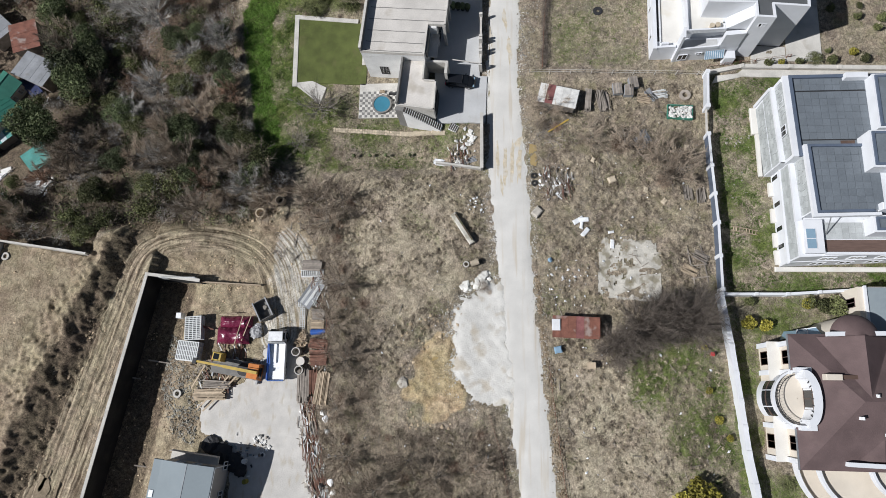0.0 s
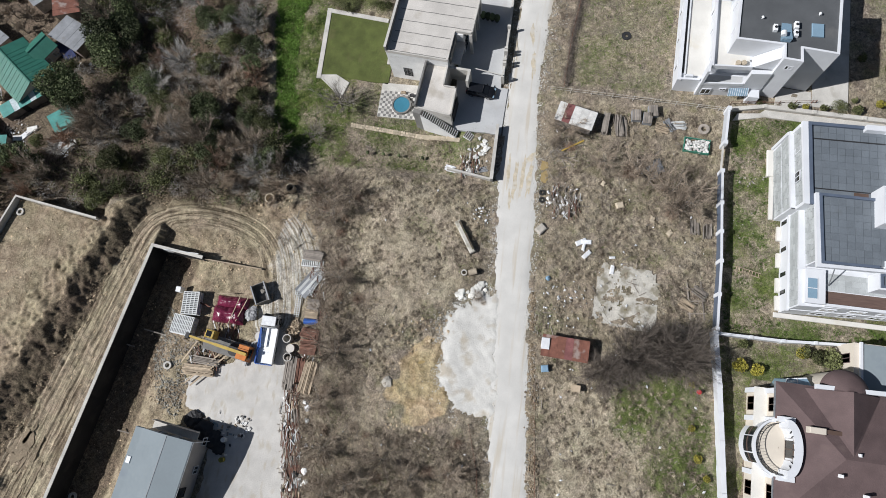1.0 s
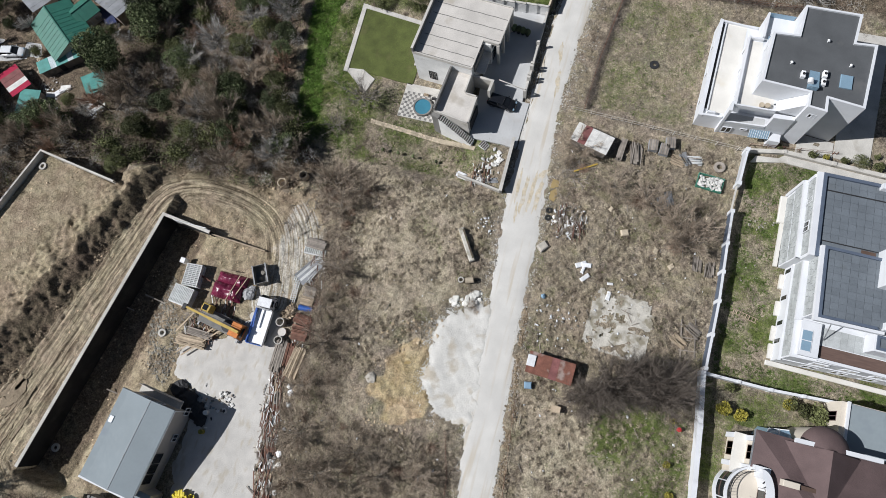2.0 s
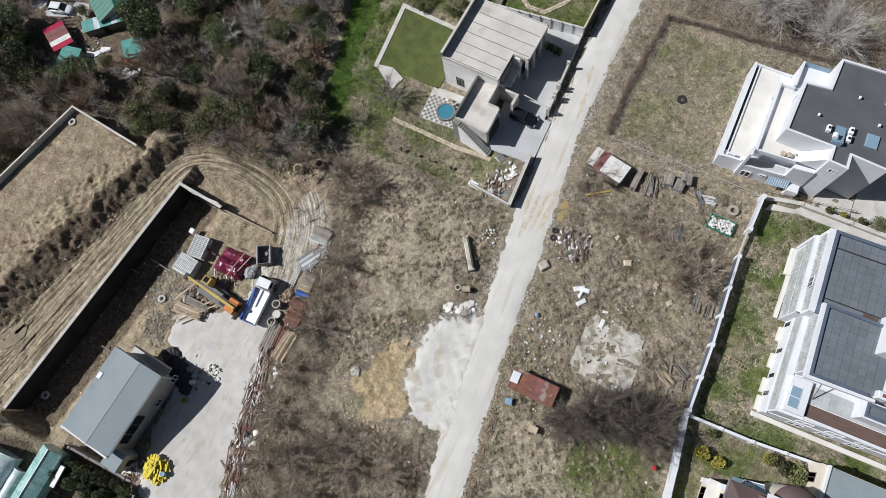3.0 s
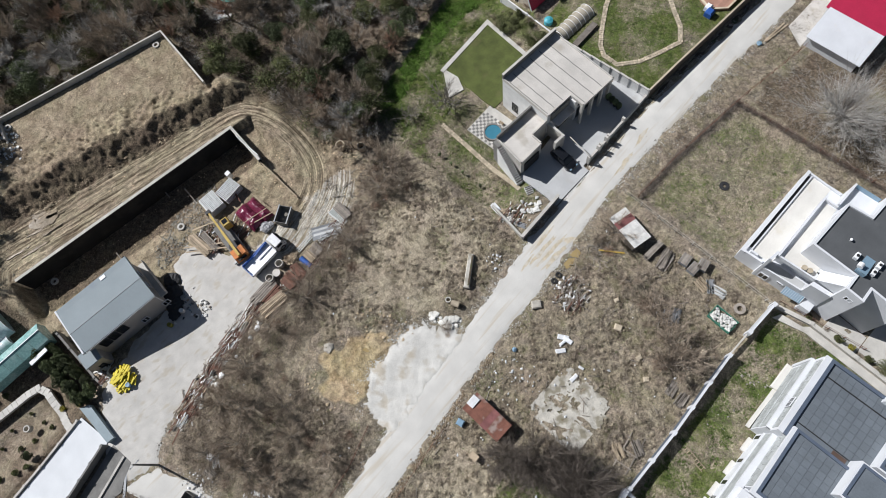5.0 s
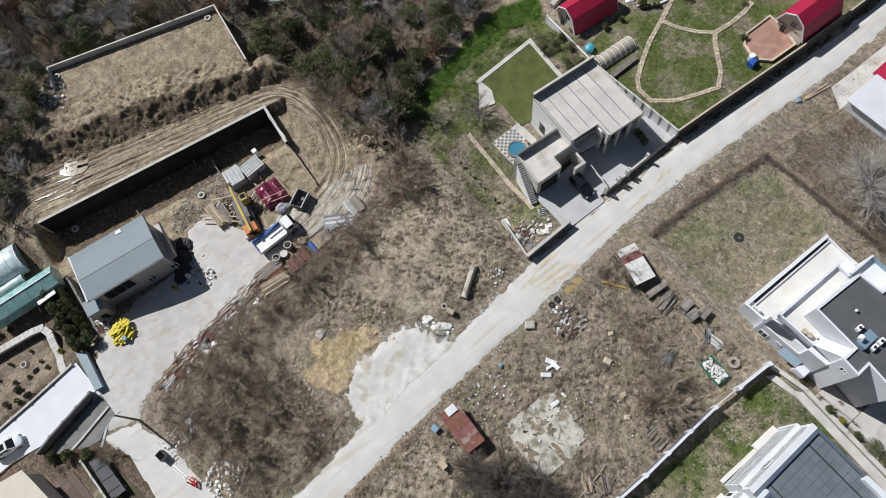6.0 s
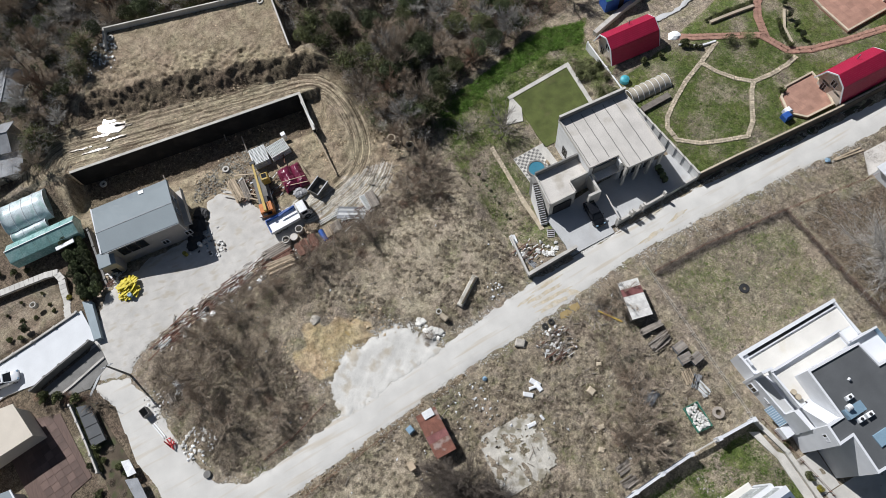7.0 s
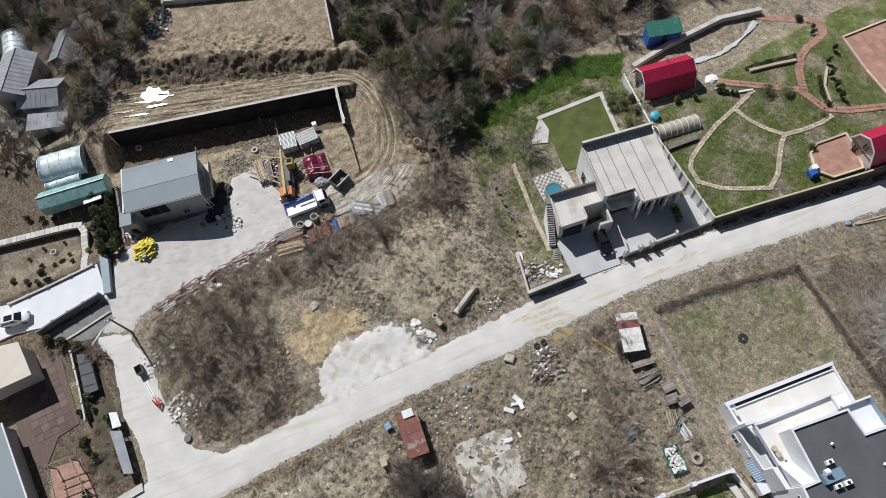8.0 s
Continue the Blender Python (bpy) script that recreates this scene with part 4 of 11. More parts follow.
part("stair_wall", Solid().add([(0.003, -0.5, -2.3), (5.4, -0.5, -2.3), (5.4, 0.5, -2.3), (0.003, 0.5, -2.3), (0.003, -0.5, 3.0), (5.4, -0.5, -0.2), (5.4, 0.5, -0.2), (0.003, 0.5, 3.0)], [(0, 3, 2, 1), (4, 5, 6, 7), (0, 1, 5, 4), (1, 2, 6, 5), (2, 3, 7, 6), (3, 0, 4, 7)]), M_PALEWALL, st, "pale rendered stair flank")
for i in range(18):
    x, z = 0.05 + i * 0.295, 3.2 - i * 0.178
    part("step", Solid().box(x, -0.5, z - 0.14, x + 0.285, 0.5, z), M_PALEWALL, st)
    part("tread", Solid().box(x + 0.03, -0.46, z + 0.003, x + 0.215, 0.46, z + 0.03), M_CONC_TREAD, st, "dark stone tread")
s2 = thing("staircase", "short garden steps with dark treads beside the courtyard", "stairs", pose(-7.6, 38.55, 0, 0, 0, -27))
for i in range(6):
    x, z = i * 0.3, 0.16 - i * 0.05
    part("step", Solid().box(x, -0.55, z - 0.8, x + 0.29, 0.55, z), M_PALEWALL, s2)
    part("tread", Solid().box(x + 0.03, -0.5, z + 0.003, x + 0.215, 0.5, z + 0.03), M_CONC_TREAD, s2, "dark stone tread")

# white modern house with roof terrace
def upstand(parent, name, poly, z0, z1, t, mat, sides=None, label=""):
    """Parapet walls, each side a part, mitred at the corners."""
    n = len(poly)
    pts = [Vector((*p, 0)) for p in poly]

    def inner(i):
        a, b, c = pts[i - 1], pts[i], pts[(i + 1) % n]
        u, v = (b - a).normalized(), (c - b).normalized()
        nu, nv = Vector((-u.y, u.x, 0)), Vector((-v.y, v.x, 0))
        m = (nu + nv).normalized()
        return b + m * (t / max(0.35, m.dot(nu)))

    for i in range(n):
        if sides and i not in sides:
            continue
        j = (i + 1) % n
        part(name, Solid().prism([pts[i].xy, pts[j].xy, inner(j).xy, inner(i).xy], z0, z1), mat, parent, label)


wh = thing("house", "white rendered three-storey modern house with terraces and dark flat roof", "house", pose(0, 0, 0))
# ground storey with the cream roof terrace
part("ground_storey", Solid().prism([(21.35, 48.35), (24.5, 48.45), (24.5, 47.95), (33.1, 48.6), (33.1, 52), (31, 63.9), (21.75, 63.9)], -0.4, 2.95), M_WHITE, wh, "white rendered ground storey")
part("terrace_floor", Solid().prism([(22.55, 49.3), (25.35, 49.3), (25.6, 63.5), (22.8, 63.5)], 2.953, 2.98), M_OFFWHITE, wh, "cream terrace floor")
part("terrace_wall", Solid().prism([(21.3, 48.3), (21.85, 48.3), (22.15, 63.9), (21.7, 63.95)], 2.953, 3.35), M_WHITE, wh, "white outer parapet")
part("planter_soil", Solid().prism([(21.87, 49.6), (22.27, 49.6), (22.5, 63.4), (22.17, 63.4)], 2.953, 3.0), M_IRON, wh, "dark planter trough")
part("planter_edge", Solid().prism([(22.29, 49.3), (22.45, 49.3), (22.7, 63.5), (22.53, 63.5)], 2.953, 3.22), M_WHITE, wh)
part("rail_wall", Solid().prism([(21.87, 48.35), (24.4, 48.45), (24.4, 48.75), (21.87, 48.65)], 2.953, 3.4), M_WHITE, wh)
part("rail_wall", Solid().prism([(22.2, 63.6), (27.0, 63.3), (27.0, 63.5), (22.2, 63.85)], 2.953, 3.3), M_WHITE, wh)
part("end_post", Solid().bev(22.4, 48.78, 2.953, 23.4, 49.05, 3.75, 0.05), M_WHITE, wh)
# middle storey with the balcony behind a low rail
part("middle_storey", Solid().prism([(25.35, 49.9), (33.1, 50.4), (33.1, 58), (31, 63.5), (27.1, 63.5), (27.1, 59.5), (25.45, 59.5)], 2.955, 6.2), M_WHITE, wh, "white rendered middle storey")
part("balcony_floor", Solid().prism([(25.75, 49.4), (30.0, 49.6), (30.0, 51.2), (27.0, 51.2), (27.3, 59.2), (25.85, 59.2)], 6.203, 6.22), M_OFFWHITE, wh, "pale balcony floor")
part("balcony_slab", Solid().prism([(25.0, 48.9), (30.3, 49.05), (30.3, 50.4), (25.36, 49.88)], 5.9, 6.2), M_WHITE, wh)
part("balcony_rail", Solid().prism([(25.0, 48.9), (25.25, 48.9), (25.4, 59.55), (25.15, 59.55)], 5.9, 6.8), M_WHITE, wh, "low white balcony rail wall")
part("balcony_rail", Solid().prism([(25.26, 48.9), (30.3, 49.05), (30.3, 49.25), (25.26, 49.12)], 6.203, 6.72), M_WHITE, wh, "low white balcony rail wall")
part("balcony_rail", Solid().prism([(25.41, 59.3), (27.2, 59.3), (27.2, 59.55), (25.41, 59.55)], 6.203, 6.72), M_WHITE, wh, "low white balcony rail wall")
part("wing_wall", Solid().prism([(24.5, 47.9), (24.85, 47.92), (25.0, 49.4), (24.7, 49.4)], -0.3, 6.75), M_WHITE, wh, "tall white fin wall")
part("wing_wall", Solid().prism([(26.95, 59.7), (27.2, 59.7), (27.35, 63.6), (27.1, 63.6)], 6.203, 6.95), M_WHITE, wh, "white terrace side wall")
part("glass_rail", Solid().box(27.36, 63.4, 6.203, 30.7, 63.44, 7.1), M_BLUEGLASS, wh, "glazed balcony rail")
part("front_wall", Solid().prism([(24.86, 47.95), (30.2, 48.3), (30.2, 48.5), (24.86, 48.15)], 2.953, 3.5), M_WHITE, wh, "white front wall")
part("well_floor", Solid().prism([(24.9, 48.2), (30.2, 48.55), (30.2, 49.7), (25.4, 49.6)], 2.953, 2.97), M_PAVE, wh, "grey light-well floor")
# roof block
UP = [(27.05, 51.15), (33.0, 50.8), (33.0, 48.75), (35.4, 48.5), (35.35, 50.45), (39.75, 49.95), (40.2, 59.3), (37.6, 59.1), (37.9, 63.4), (30.8, 63.4), (30.55, 58.8), (27.4, 58.6)]
part("upper_wall", Solid().prism(UP, -0.4, 9.6), M_WHITE, wh, "white rendered wall")
part("roof", Solid().prism([(27.3, 51.4), (33.25, 51.05), (33.25, 49.0), (35.15, 48.8), (35.1, 50.7), (39.5, 50.2), (39.9, 59.0), (37.35, 58.85), (37.65, 63.15), (31.05, 63.15), (30.8, 58.55), (27.65, 58.35)], 9.603, 9.66), M_FELT, wh, "dark grey felt roof")
upstand(wh, "parapet", UP, 9.603, 9.9, 0.27, M_WHITE)
part("stair_wall", Solid().add([(30.32, 49.3, 6.203), (32.98, 49.2, 6.203), (32.98, 50.75, 6.203), (30.32, 50.9, 6.203), (32.98, 49.2, 9.3), (32.98, 50.75, 9.3)], [(0, 3, 2, 1), (0, 1, 4), (2, 3, 5), (0, 4, 5, 3), (1, 2, 5, 4)]), M_WHITE, wh, "sloping white stair wall")
part("porch_wall", Solid().prism([(30.3, 48.35), (32.98, 48.55), (32.98, 49.1), (30.32, 49.0)], 2.955, 6.2), M_WHITE, wh)
# awning over the entrance steps
aw = part("awning", Solid().add([(28.6, 47.2, 1.75), (31.3, 47.45, 1.75), (31.3, 48.4, 2.35), (28.6, 48.15, 2.35), (28.6, 47.2, 1.8), (31.3, 47.45, 1.8), (31.3, 48.4, 2.4), (28.6, 48.15, 2.4)], [(0, 3, 2, 1), (4, 5, 6, 7), (0, 1, 5, 4), (1, 2, 6, 5), (2, 3, 7, 6), (3, 0, 4, 7)]), M_BLUEGLASS, wh, "pale blue glazed awning")
for i in range(10):
    x = 28.65 + i * 0.29
    part("awning_bar", Solid().beam((x, 47.2 + i * 0.027, 1.83), (x, 48.12 + i * 0.027, 2.43), 0.05), M_WHITE, aw)
part("meter_box", Solid().bev(31.4, 47.3, -0.3, 32.9, 48.5, 1.9, 0.05), M_WHITE, wh, "white block beside the entrance")
window(wh, pose(34.3, 48.62, 8.0, 0, 0, 176), 1.0, 0.9, frame_mat=M_WHITE)
window(wh, pose(25.75, 47.98, 1.2, 0, 0, 184), 1.3, 1.5)
window(wh, pose(27.9, 48.12, 1.9, 0, 0, 184), 0.9, 0.5)
for y in (52.6, 56.4):
    window(wh, pose(27.1 + 0.045 * (y - 51.2), y, 7.9, 0, 0, 90), 1.8, 2.0, bars=2)
for y in (51.5, 55, 58):
    window(wh, pose(25.36 + 0.01 * (y - 50), y, 4.4, 0, 0, 90), 1.6, 1.9, bars=1)
for y in (51.5, 56, 60.5):
    window(wh, pose(21.35 + (y - 48.3) * 0.0258, y, 1.5, 0, 0, 88), 1.5, 1.6)
for x, y in ((30.2, 54.5), (37.3, 55.6), (34.2, 58.6)):
    vent = part("roof_vent", Solid().tube((x, y, 9.66), (x, y, 10.05), 0.09, None, 10), M_PLASTIC, wh)
    part("cowl", Solid().tube((x, y, 10.053), (x, y, 10.2), 0.2, 0.06, 10), M_PLASTIC, vent)
pk = part("heat_collector", Solid().add([(32.55, 51.3, 9.68), (33.75, 51.25, 9.68), (33.85, 54.0, 9.68), (32.65, 54.05, 9.68), (32.55, 51.3, 10.5), (33.75, 51.25, 10.5)], [(0, 3, 2, 1), (0, 1, 5, 4), (1, 2, 5), (0, 4, 3), (2, 3, 4, 5)]), M_BLUEGLASS, wh, "blue glazed solar collector")
part("tank", Solid().tube((32.6, 51.6, 10.65), (32.6, 52.2, 10.65), 0.36, None, 14), M_PLASTIC, pk)
for x, y in ((31.55, 52.6), (34.1, 52.0), (34.15, 53.2)):
    unit = part("air_unit", Solid().bev(x, y, 9.663, x + 0.5, y + 0.9, 10.25, 0.05), M_PLASTIC, wh, "white outdoor air unit")
    part("fan_grille", Solid().tube((x + 0.25, y + 0.45, 10.253), (x + 0.25, y + 0.45, 10.275), 0.2, None, 12), M_IRON, unit)
part("roof_hatch", Solid().bev(36.35, 52.3, 9.663, 37.85, 54.2, 9.9, 0.06), M_BLUEGLASS, wh, "blue glazed roof hatch")
part("water_heater", Solid().tube((27.7, 59.35, 7.0), (28.9, 59.55, 7.0), 0.42, None, 14).box(27.9, 59.2, 6.203, 28.7, 59.7, 6.6), M_BLUEGLASS, wh, "pale blue water tank")
for x, y in ((28.4, 49.62), (29.15, 49.7)):
    part("planter", Solid().tube((x, y, 6.223), (x, y, 6.75), 0.26, 0.36, 12), M_FLAG, wh, "round stone planter")
single("paved_yard", Solid().prism([(40.6, 47.6), (45.4, 47.4), (45.8, 68), (41, 68)], -0.4, 0.12), M_CONC, "pale paved yard beside the white house", "pavement", kind="structure")
single("sloping_path", Solid().prism([(30.0, 44.4), (34.4, 45.3), (54, 44.3), (54, 45.6), (34.3, 46.4), (33.6, 45.8), (30.6, 45.5)], -0.3, 0.2), M_CONC, "pale concrete path below the white house", "path", kind="structure")
single("paved_yard", Solid().prism([(35.6, 46.9), (40.5, 46.8), (40.5, 49.8), (35.8, 50.2)], -0.4, 0.08), M_PALEFLAG, "pale paved yard beside the white house", "pavement", kind="structure")

# panel-roofed modern house
so = thing("house", "white three-storey modern house with stone-clad fronts and dark blue-grey panelled roofs", "house", pose(0, 0, 0))
# storeys step back a little as they rise; north half, then south half
part("ground_wall", Solid().prism([(35.9, 30.2), (56, 30.2), (56, 40.6), (35.55, 40.3)], -0.3, 3.0), M_WHITE, so, "white rendered lower storey")
part("middle_wall", Solid().prism([(35.95, 30.2), (56, 30.2), (56, 40.7), (35.6, 40.6)], 3.003, 5.8), M_WHITE, so, "white rendered middle storey")
part("upper_wall", Solid().prism([(36.4, 30.0), (56, 30.2), (56, 40.9), (36.0, 40.9)], 5.803, 8.2), M_WHITE, so, "white rendered upper storey")
part("ground_wall", Solid().prism([(36.85, 17.6), (56, 18.4), (56, 30.197), (36.85, 30.197)], -0.3, 2.9), M_WHITE, so, "white rendered lower storey")
part("middle_wall", Solid().prism([(37.05, 17.7), (56, 18.5), (56, 30.197), (36.95, 30.197)], 2.903, 5.75), M_WHITE, so, "white rendered middle storey")
part("upper_wall", Solid().prism([(37.75, 22.75), (56, 23.0), (56, 31.3), (37.45, 31.3)], 5.805, 8.85), M_WHITE, so, "white rendered upper storey")
NR = [(37.0, 30.0), (56, 30.2), (56, 41.0), (36.65, 41.0)]
part("roof", Solid().prism([(37.6, 30.4), (56, 30.5), (56, 40.6), (37.2, 40.6)], 8.203, 8.26), M_PANEL, so, "slate-blue panelled roof")
upstand(so, "coping", NR, 8.203, 8.6, 0.4, M_COPING, [0, 2, 3], "blue-grey roof coping")
SR = [(38.15, 22.45), (44.9, 22.6), (44.75, 31.3), (37.8, 31.35)]
part("roof", Solid().prism([(38.4, 22.8), (46, 22.9), (46, 31.0), (38.1, 31.0)], 8.853, 8.9), M_PANEL, so, "slate-blue panelled roof")
upstand(so, "coping", SR, 8.853, 9.2, 0.34, M_COPING, [0, 2, 3], "blue-grey roof coping")
part("cornice", Solid().prism([(37.7, 22.0), (45.5, 22.2), (45.5, 22.55), (38.14, 22.44), (37.79, 31.35), (37.4, 31.35)], 8.5, 9.1), M_WHITE, so, "broad white roof cornice")
part("cornice", Solid().prism([(36.35, 30.0), (36.99, 30.0), (36.64, 41.0), (35.95, 41.0)], 8.05, 8.5), M_WHITE, so, "white roof cornice")
# roof blocks
for x0, y0, x1, y1, zt in ((44.2, 27.6, 54, 32.3, 11.0), (45.0, 20.3, 56, 22.4, 8.2), (46.0, 33.0, 56, 40.2, 10.0)):
    block = part("roof_block", Solid().box(x0, y0, 5.8 if zt < 9 else 8.207, x1, y1, zt), M_WHITE, so, "white roof block")
    upstand(block, "coping", [(x0 + 0.2, y0 + 0.2), (x1, y0 + 0.2), (x1, y1 - 0.2), (x0 + 0.2, y1 - 0.2)], zt + 0.003, zt + 0.2, 0.3, M_COPING)
    part("block_roof", Solid().box(x0 + 0.5, y0 + 0.5, zt + 0.003, x1 - 0.3, y1 - 0.5, zt + 0.06), M_PANEL, block)
part("roof_block", Solid().box(43.3, 40.2, 8.207, 46.0, 40.9, 9.2), M_WHITE, so, "white roof block")
# roof panels laid in a grid
panel_bm = {}
for bx, by, nx2, ny2, dx, dy, z, lean in ((37.62, 32.3, 9, 7, 0.94, 0.92, 8.264, -0.035), (38.45, 22.9, 7, 9, 0.93, 0.885, 8.904, -0.033), (37.35, 38.95, 9, 2, 0.94, 0.8, 8.264, -0.035)):
    for i in range(nx2):
        for j in range(ny2):
            w, h = dx - 0.035, dy - 0.035
            if (dx, dy) not in panel_bm:
                q = Solid().bev(0, 0, 0, w, h, 0.045, 0.014)
                panel_bm[(dx, dy)] = bpy.data.meshes.new("roof_panel")
                panel_bm[(dx, dy)].from_pydata(q.v, [], q.f)
                panel_bm[(dx, dy)].materials.append(M_PANEL)
            ob = new("roof_panel", panel_bm[(dx, dy)])
            ob.parent = so
            ob.matrix_basis = pose(bx + i * dx + lean * j * dy, by + j * dy, z + rng.uniform(0, 0.006))
part("drain_slot", Solid().box(37.65, 32.15, 8.264, 44.1, 32.27, 8.33), M_IRON, so, "dark roof joint")
part("drain_slot", Solid().box(37.45, 38.78, 8.264, 45.9, 38.92, 8.33), M_IRON, so, "dark roof joint")
part("roof_opening", Solid().box(42.2, 31.4, 8.264, 43.9, 32.1, 8.28), M_BROWN, so, "rusty roof opening")


def cladding(x0, x1, y0, y1, z0, z1):
    """Grey stone slabs on a west-facing wall from (x0, y0) to (x1, y1), in broken courses."""
    rows = max(1, round((z1 - z0) / 0.5))
    dz = (z1 - z0) / rows
    for r in range(rows):
        y = y0
        while y < y1 - 0.05:
            w = min(rng.uniform(0.5, 1.1), y1 - y)
            if y1 - y - w < 0.3:
                w = y1 - y
            x = x0 + (x1 - x0) * (y + w / 2 - y0) / (y1 - y0)
            part("stone_slab", Solid().box(x - 0.05 - rng.uniform(0, 0.02), y + 0.012, z0 + r * dz + 0.012, x + 0.06, y + w - 0.012, z0 + (r + 1) * dz - 0.012), M_TILE, so)
            y += w


# stone-clad fronts between white bands
cladding(35.9, 35.55, 30.4, 40.0, 0.3, 2.95)
cladding(35.95, 35.6, 30.4, 40.3, 3.05, 5.5)
cladding(36.4, 36.0, 30.4, 40.6, 6.0, 8.0)
cladding(37.05, 36.95, 17.9, 30.1, 3.1, 5.5)
cladding(37.75, 37.45, 22.9, 31.2, 6.0, 8.45)
for pts, z0, z1 in (([(35.82, 30.2), (36.38, 30.2), (35.98, 40.7), (35.45, 40.7)], 5.52, 5.95), ([(36.7, 17.4), (37.03, 17.5), (36.93, 30.4), (36.72, 30.4)], 2.75, 3.05), ([(36.9, 22.3), (37.73, 22.5), (37.43, 31.3), (36.85, 31.3)], 5.52, 5.9)):
    part("band", Solid().prism(pts, z0, z1), M_WHITE, so, "white storey band")
for x, z0, z1 in ((35.4, -0.3, 5.5), (35.85, 5.96, 8.04)):
    part("end_fin", Solid().box(x, 40.35, z0, x + 1.1, 40.8, z1), M_WHITE, so, "white wall fin")
part("porch", Solid().bev(34.75, 36.4, -0.2, 35.68, 40.3, 0.5, 0.1), M_OFFWHITE, so, "pale porch corner")
part("porch_kerb", Solid().box(35.2, 30.2, -0.2, 35.68, 36.35, 0.4), M_OFFWHITE, so)
for y in (29.6, 25.9, 22.5, 20.1):
    part("opening", Solid().box(36.81, y - 0.25, 0.5, 36.848, y + 0.3, 2.1), M_GLASS, so, "dark narrow window")
    part("sill", Solid().box(36.3, y - 2.3, -0.2, 36.84, y - 0.35, 0.45), M_OFFWHITE, so)
part("plinth", Solid().bev(36.2, 16.9, -0.2, 56, 17.55, 0.35, 0.06), M_OFFWHITE, so)
# terrace over the middle storey on the south side
part("corner_block", Solid().box(37.6, 18.1, 5.753, 39.9, 22.4, 6.3), M_WHITE, so, "white corner roof block")
rl = part("rooflight", Solid().box(37.75, 18.6, 6.303, 39.0, 21.3, 6.36), M_WHITE, so, "grey glazed rooflight")
for k in (0, 1):
    part("pane", Solid().box(37.83, 18.7 + k * 1.3, 6.363, 38.92, 19.9 + k * 1.3, 6.385), M_BLUEGLASS, rl)
for i in range(14):
    for j in range(3):
        part("patio_slab", Solid().box(40.0 + i * 0.8, 20.0 + j * 0.72, 5.754, 40.78 + i * 0.8, 20.7 + j * 0.72, 5.79), M_TILE, so)
part("courtyard_well", Solid().box(40.0, 18.35, 5.755, 52, 19.9, 5.78), M_DECK, so, "dark brown sunken court")
part("patio_wall", Solid().box(39.95, 17.95, 5.755, 52, 18.3, 6.1), M_WHITE, so)
for x in (41.5, 43.4):
    window(so, pose(x, 22.75 + (x - 38) * 0.012, 7.2, 0, 0, 180), 1.4, 1.9)
for y in (34, 38):
    window(so, pose(36.08, y, 7.0, 0, 0, 90), 1.4, 1.5)
for x in (41, 44.5, 48):
    window(so, pose(x, 17.65 + (x - 37) * 0.042, 4.2, 0, 0, 182), 1.8, 1.6)
    window(so, pose(x, 17.6 + (x - 37) * 0.042, 1.4, 0, 0, 182), 1.8, 1.6)
part("pipe", Solid().tube((39.95, 22.3, 8.6), (40.4, 20.6, 5.9), 0.07), M_STEEL, so, "slanting grey drain pipe")
ch = part("chimney", Solid().bev(45.3, 22.7, 8.2, 46.5, 23.6, 9.9, 0.06), M_WHITE, so, "white chimney with open flue")
part("flue", Solid().box(45.7, 22.95, 9.903, 46.2, 23.35, 9.93), M_RUST, ch)
part("air_unit", Solid().bev(48.0, 23.2, 8.26, 49.5, 24.2, 9.2, 0.05), M_PLASTIC, so)

# villa with maroon shingle roof
def oval(s, cx, cy, z0, z1, inner, outer, n, a0, a1):
    """A band between two ellipses, given by their half axes."""
    v = []
    for i in range(n + 1):
        a = radians(a0 + (a1 - a0) * i / n)
        c, w = math.cos(a), math.sin(a)
        v += [(cx + inner[0] * c, cy + inner[1] * w, z0), (cx + outer[0] * c, cy + outer[1] * w, z0), (cx + outer[0] * c, cy + outer[1] * w, z1), (cx + inner[0] * c, cy + inner[1] * w, z1)]
    f = [(4 * i + j, 4 * i + 4 + j, 4 * i + 4 + (j + 1) % 4, 4 * i + (j + 1) % 4) for i in range(n) for j in range(4)]
    return s.add(v, f + [(0, 1, 2, 3), (4 * n + 3, 4 * n + 2, 4 * n + 1, 4 * n)])


vi = thing("villa", "cream villa with maroon shingle roof and round balcony tower", "house", pose(0, 0, 0))
VW = [(34.6, -7.0), (60, -6.8), (60, 7.2), (34.6, 7.4), (34.6, 3.75), (36.9, 3.75), (36.9, -2.85), (34.6, -2.85)]
part("wall", Solid().prism(VW, -0.3, 6.25), M_CREAM, vi, "cream rendered wall")
part("lower_wing", Solid().prism([(33.3, -6.8), (34.597, -6.8), (34.597, 7.2), (33.3, 7.2)], -0.3, 3.1), M_CREAM, vi)
part("lower_roof", Solid().prism([(33.1, -7.0), (34.597, -7.0), (34.597, 7.4), (33.1, 7.4)], 3.103, 3.25), M_OFFWHITE, vi, "white sill ledge")
for y in (7.0, 3.6, -2.8, -6.7):
    part("pilaster", Solid().box(34.3, y - 0.3, 3.26, 34.595, y + 0.3, 6.2), M_WHITE, vi)
    part("pilaster", Solid().box(33.05, y - 0.3, -0.2, 33.295, y + 0.3, 3.1), M_WHITE, vi)
T = [(34.4, -7.6, 6.3), (34.4, -2.85, 6.3), (36.4, -2.85, 7.22), (36.9, 0.45, 7.45), (36.4, 3.75, 7.22), (34.4, 3.75, 6.3), (34.4, 8.1, 6.3)]
zc = 6.3 + 0.46 * (40.9 - 34.4)
R = T + [(60, 8.1, 6.3), (60, -7.6, 6.3), (40.9, 0.25, zc), (60, 0.25, zc)]
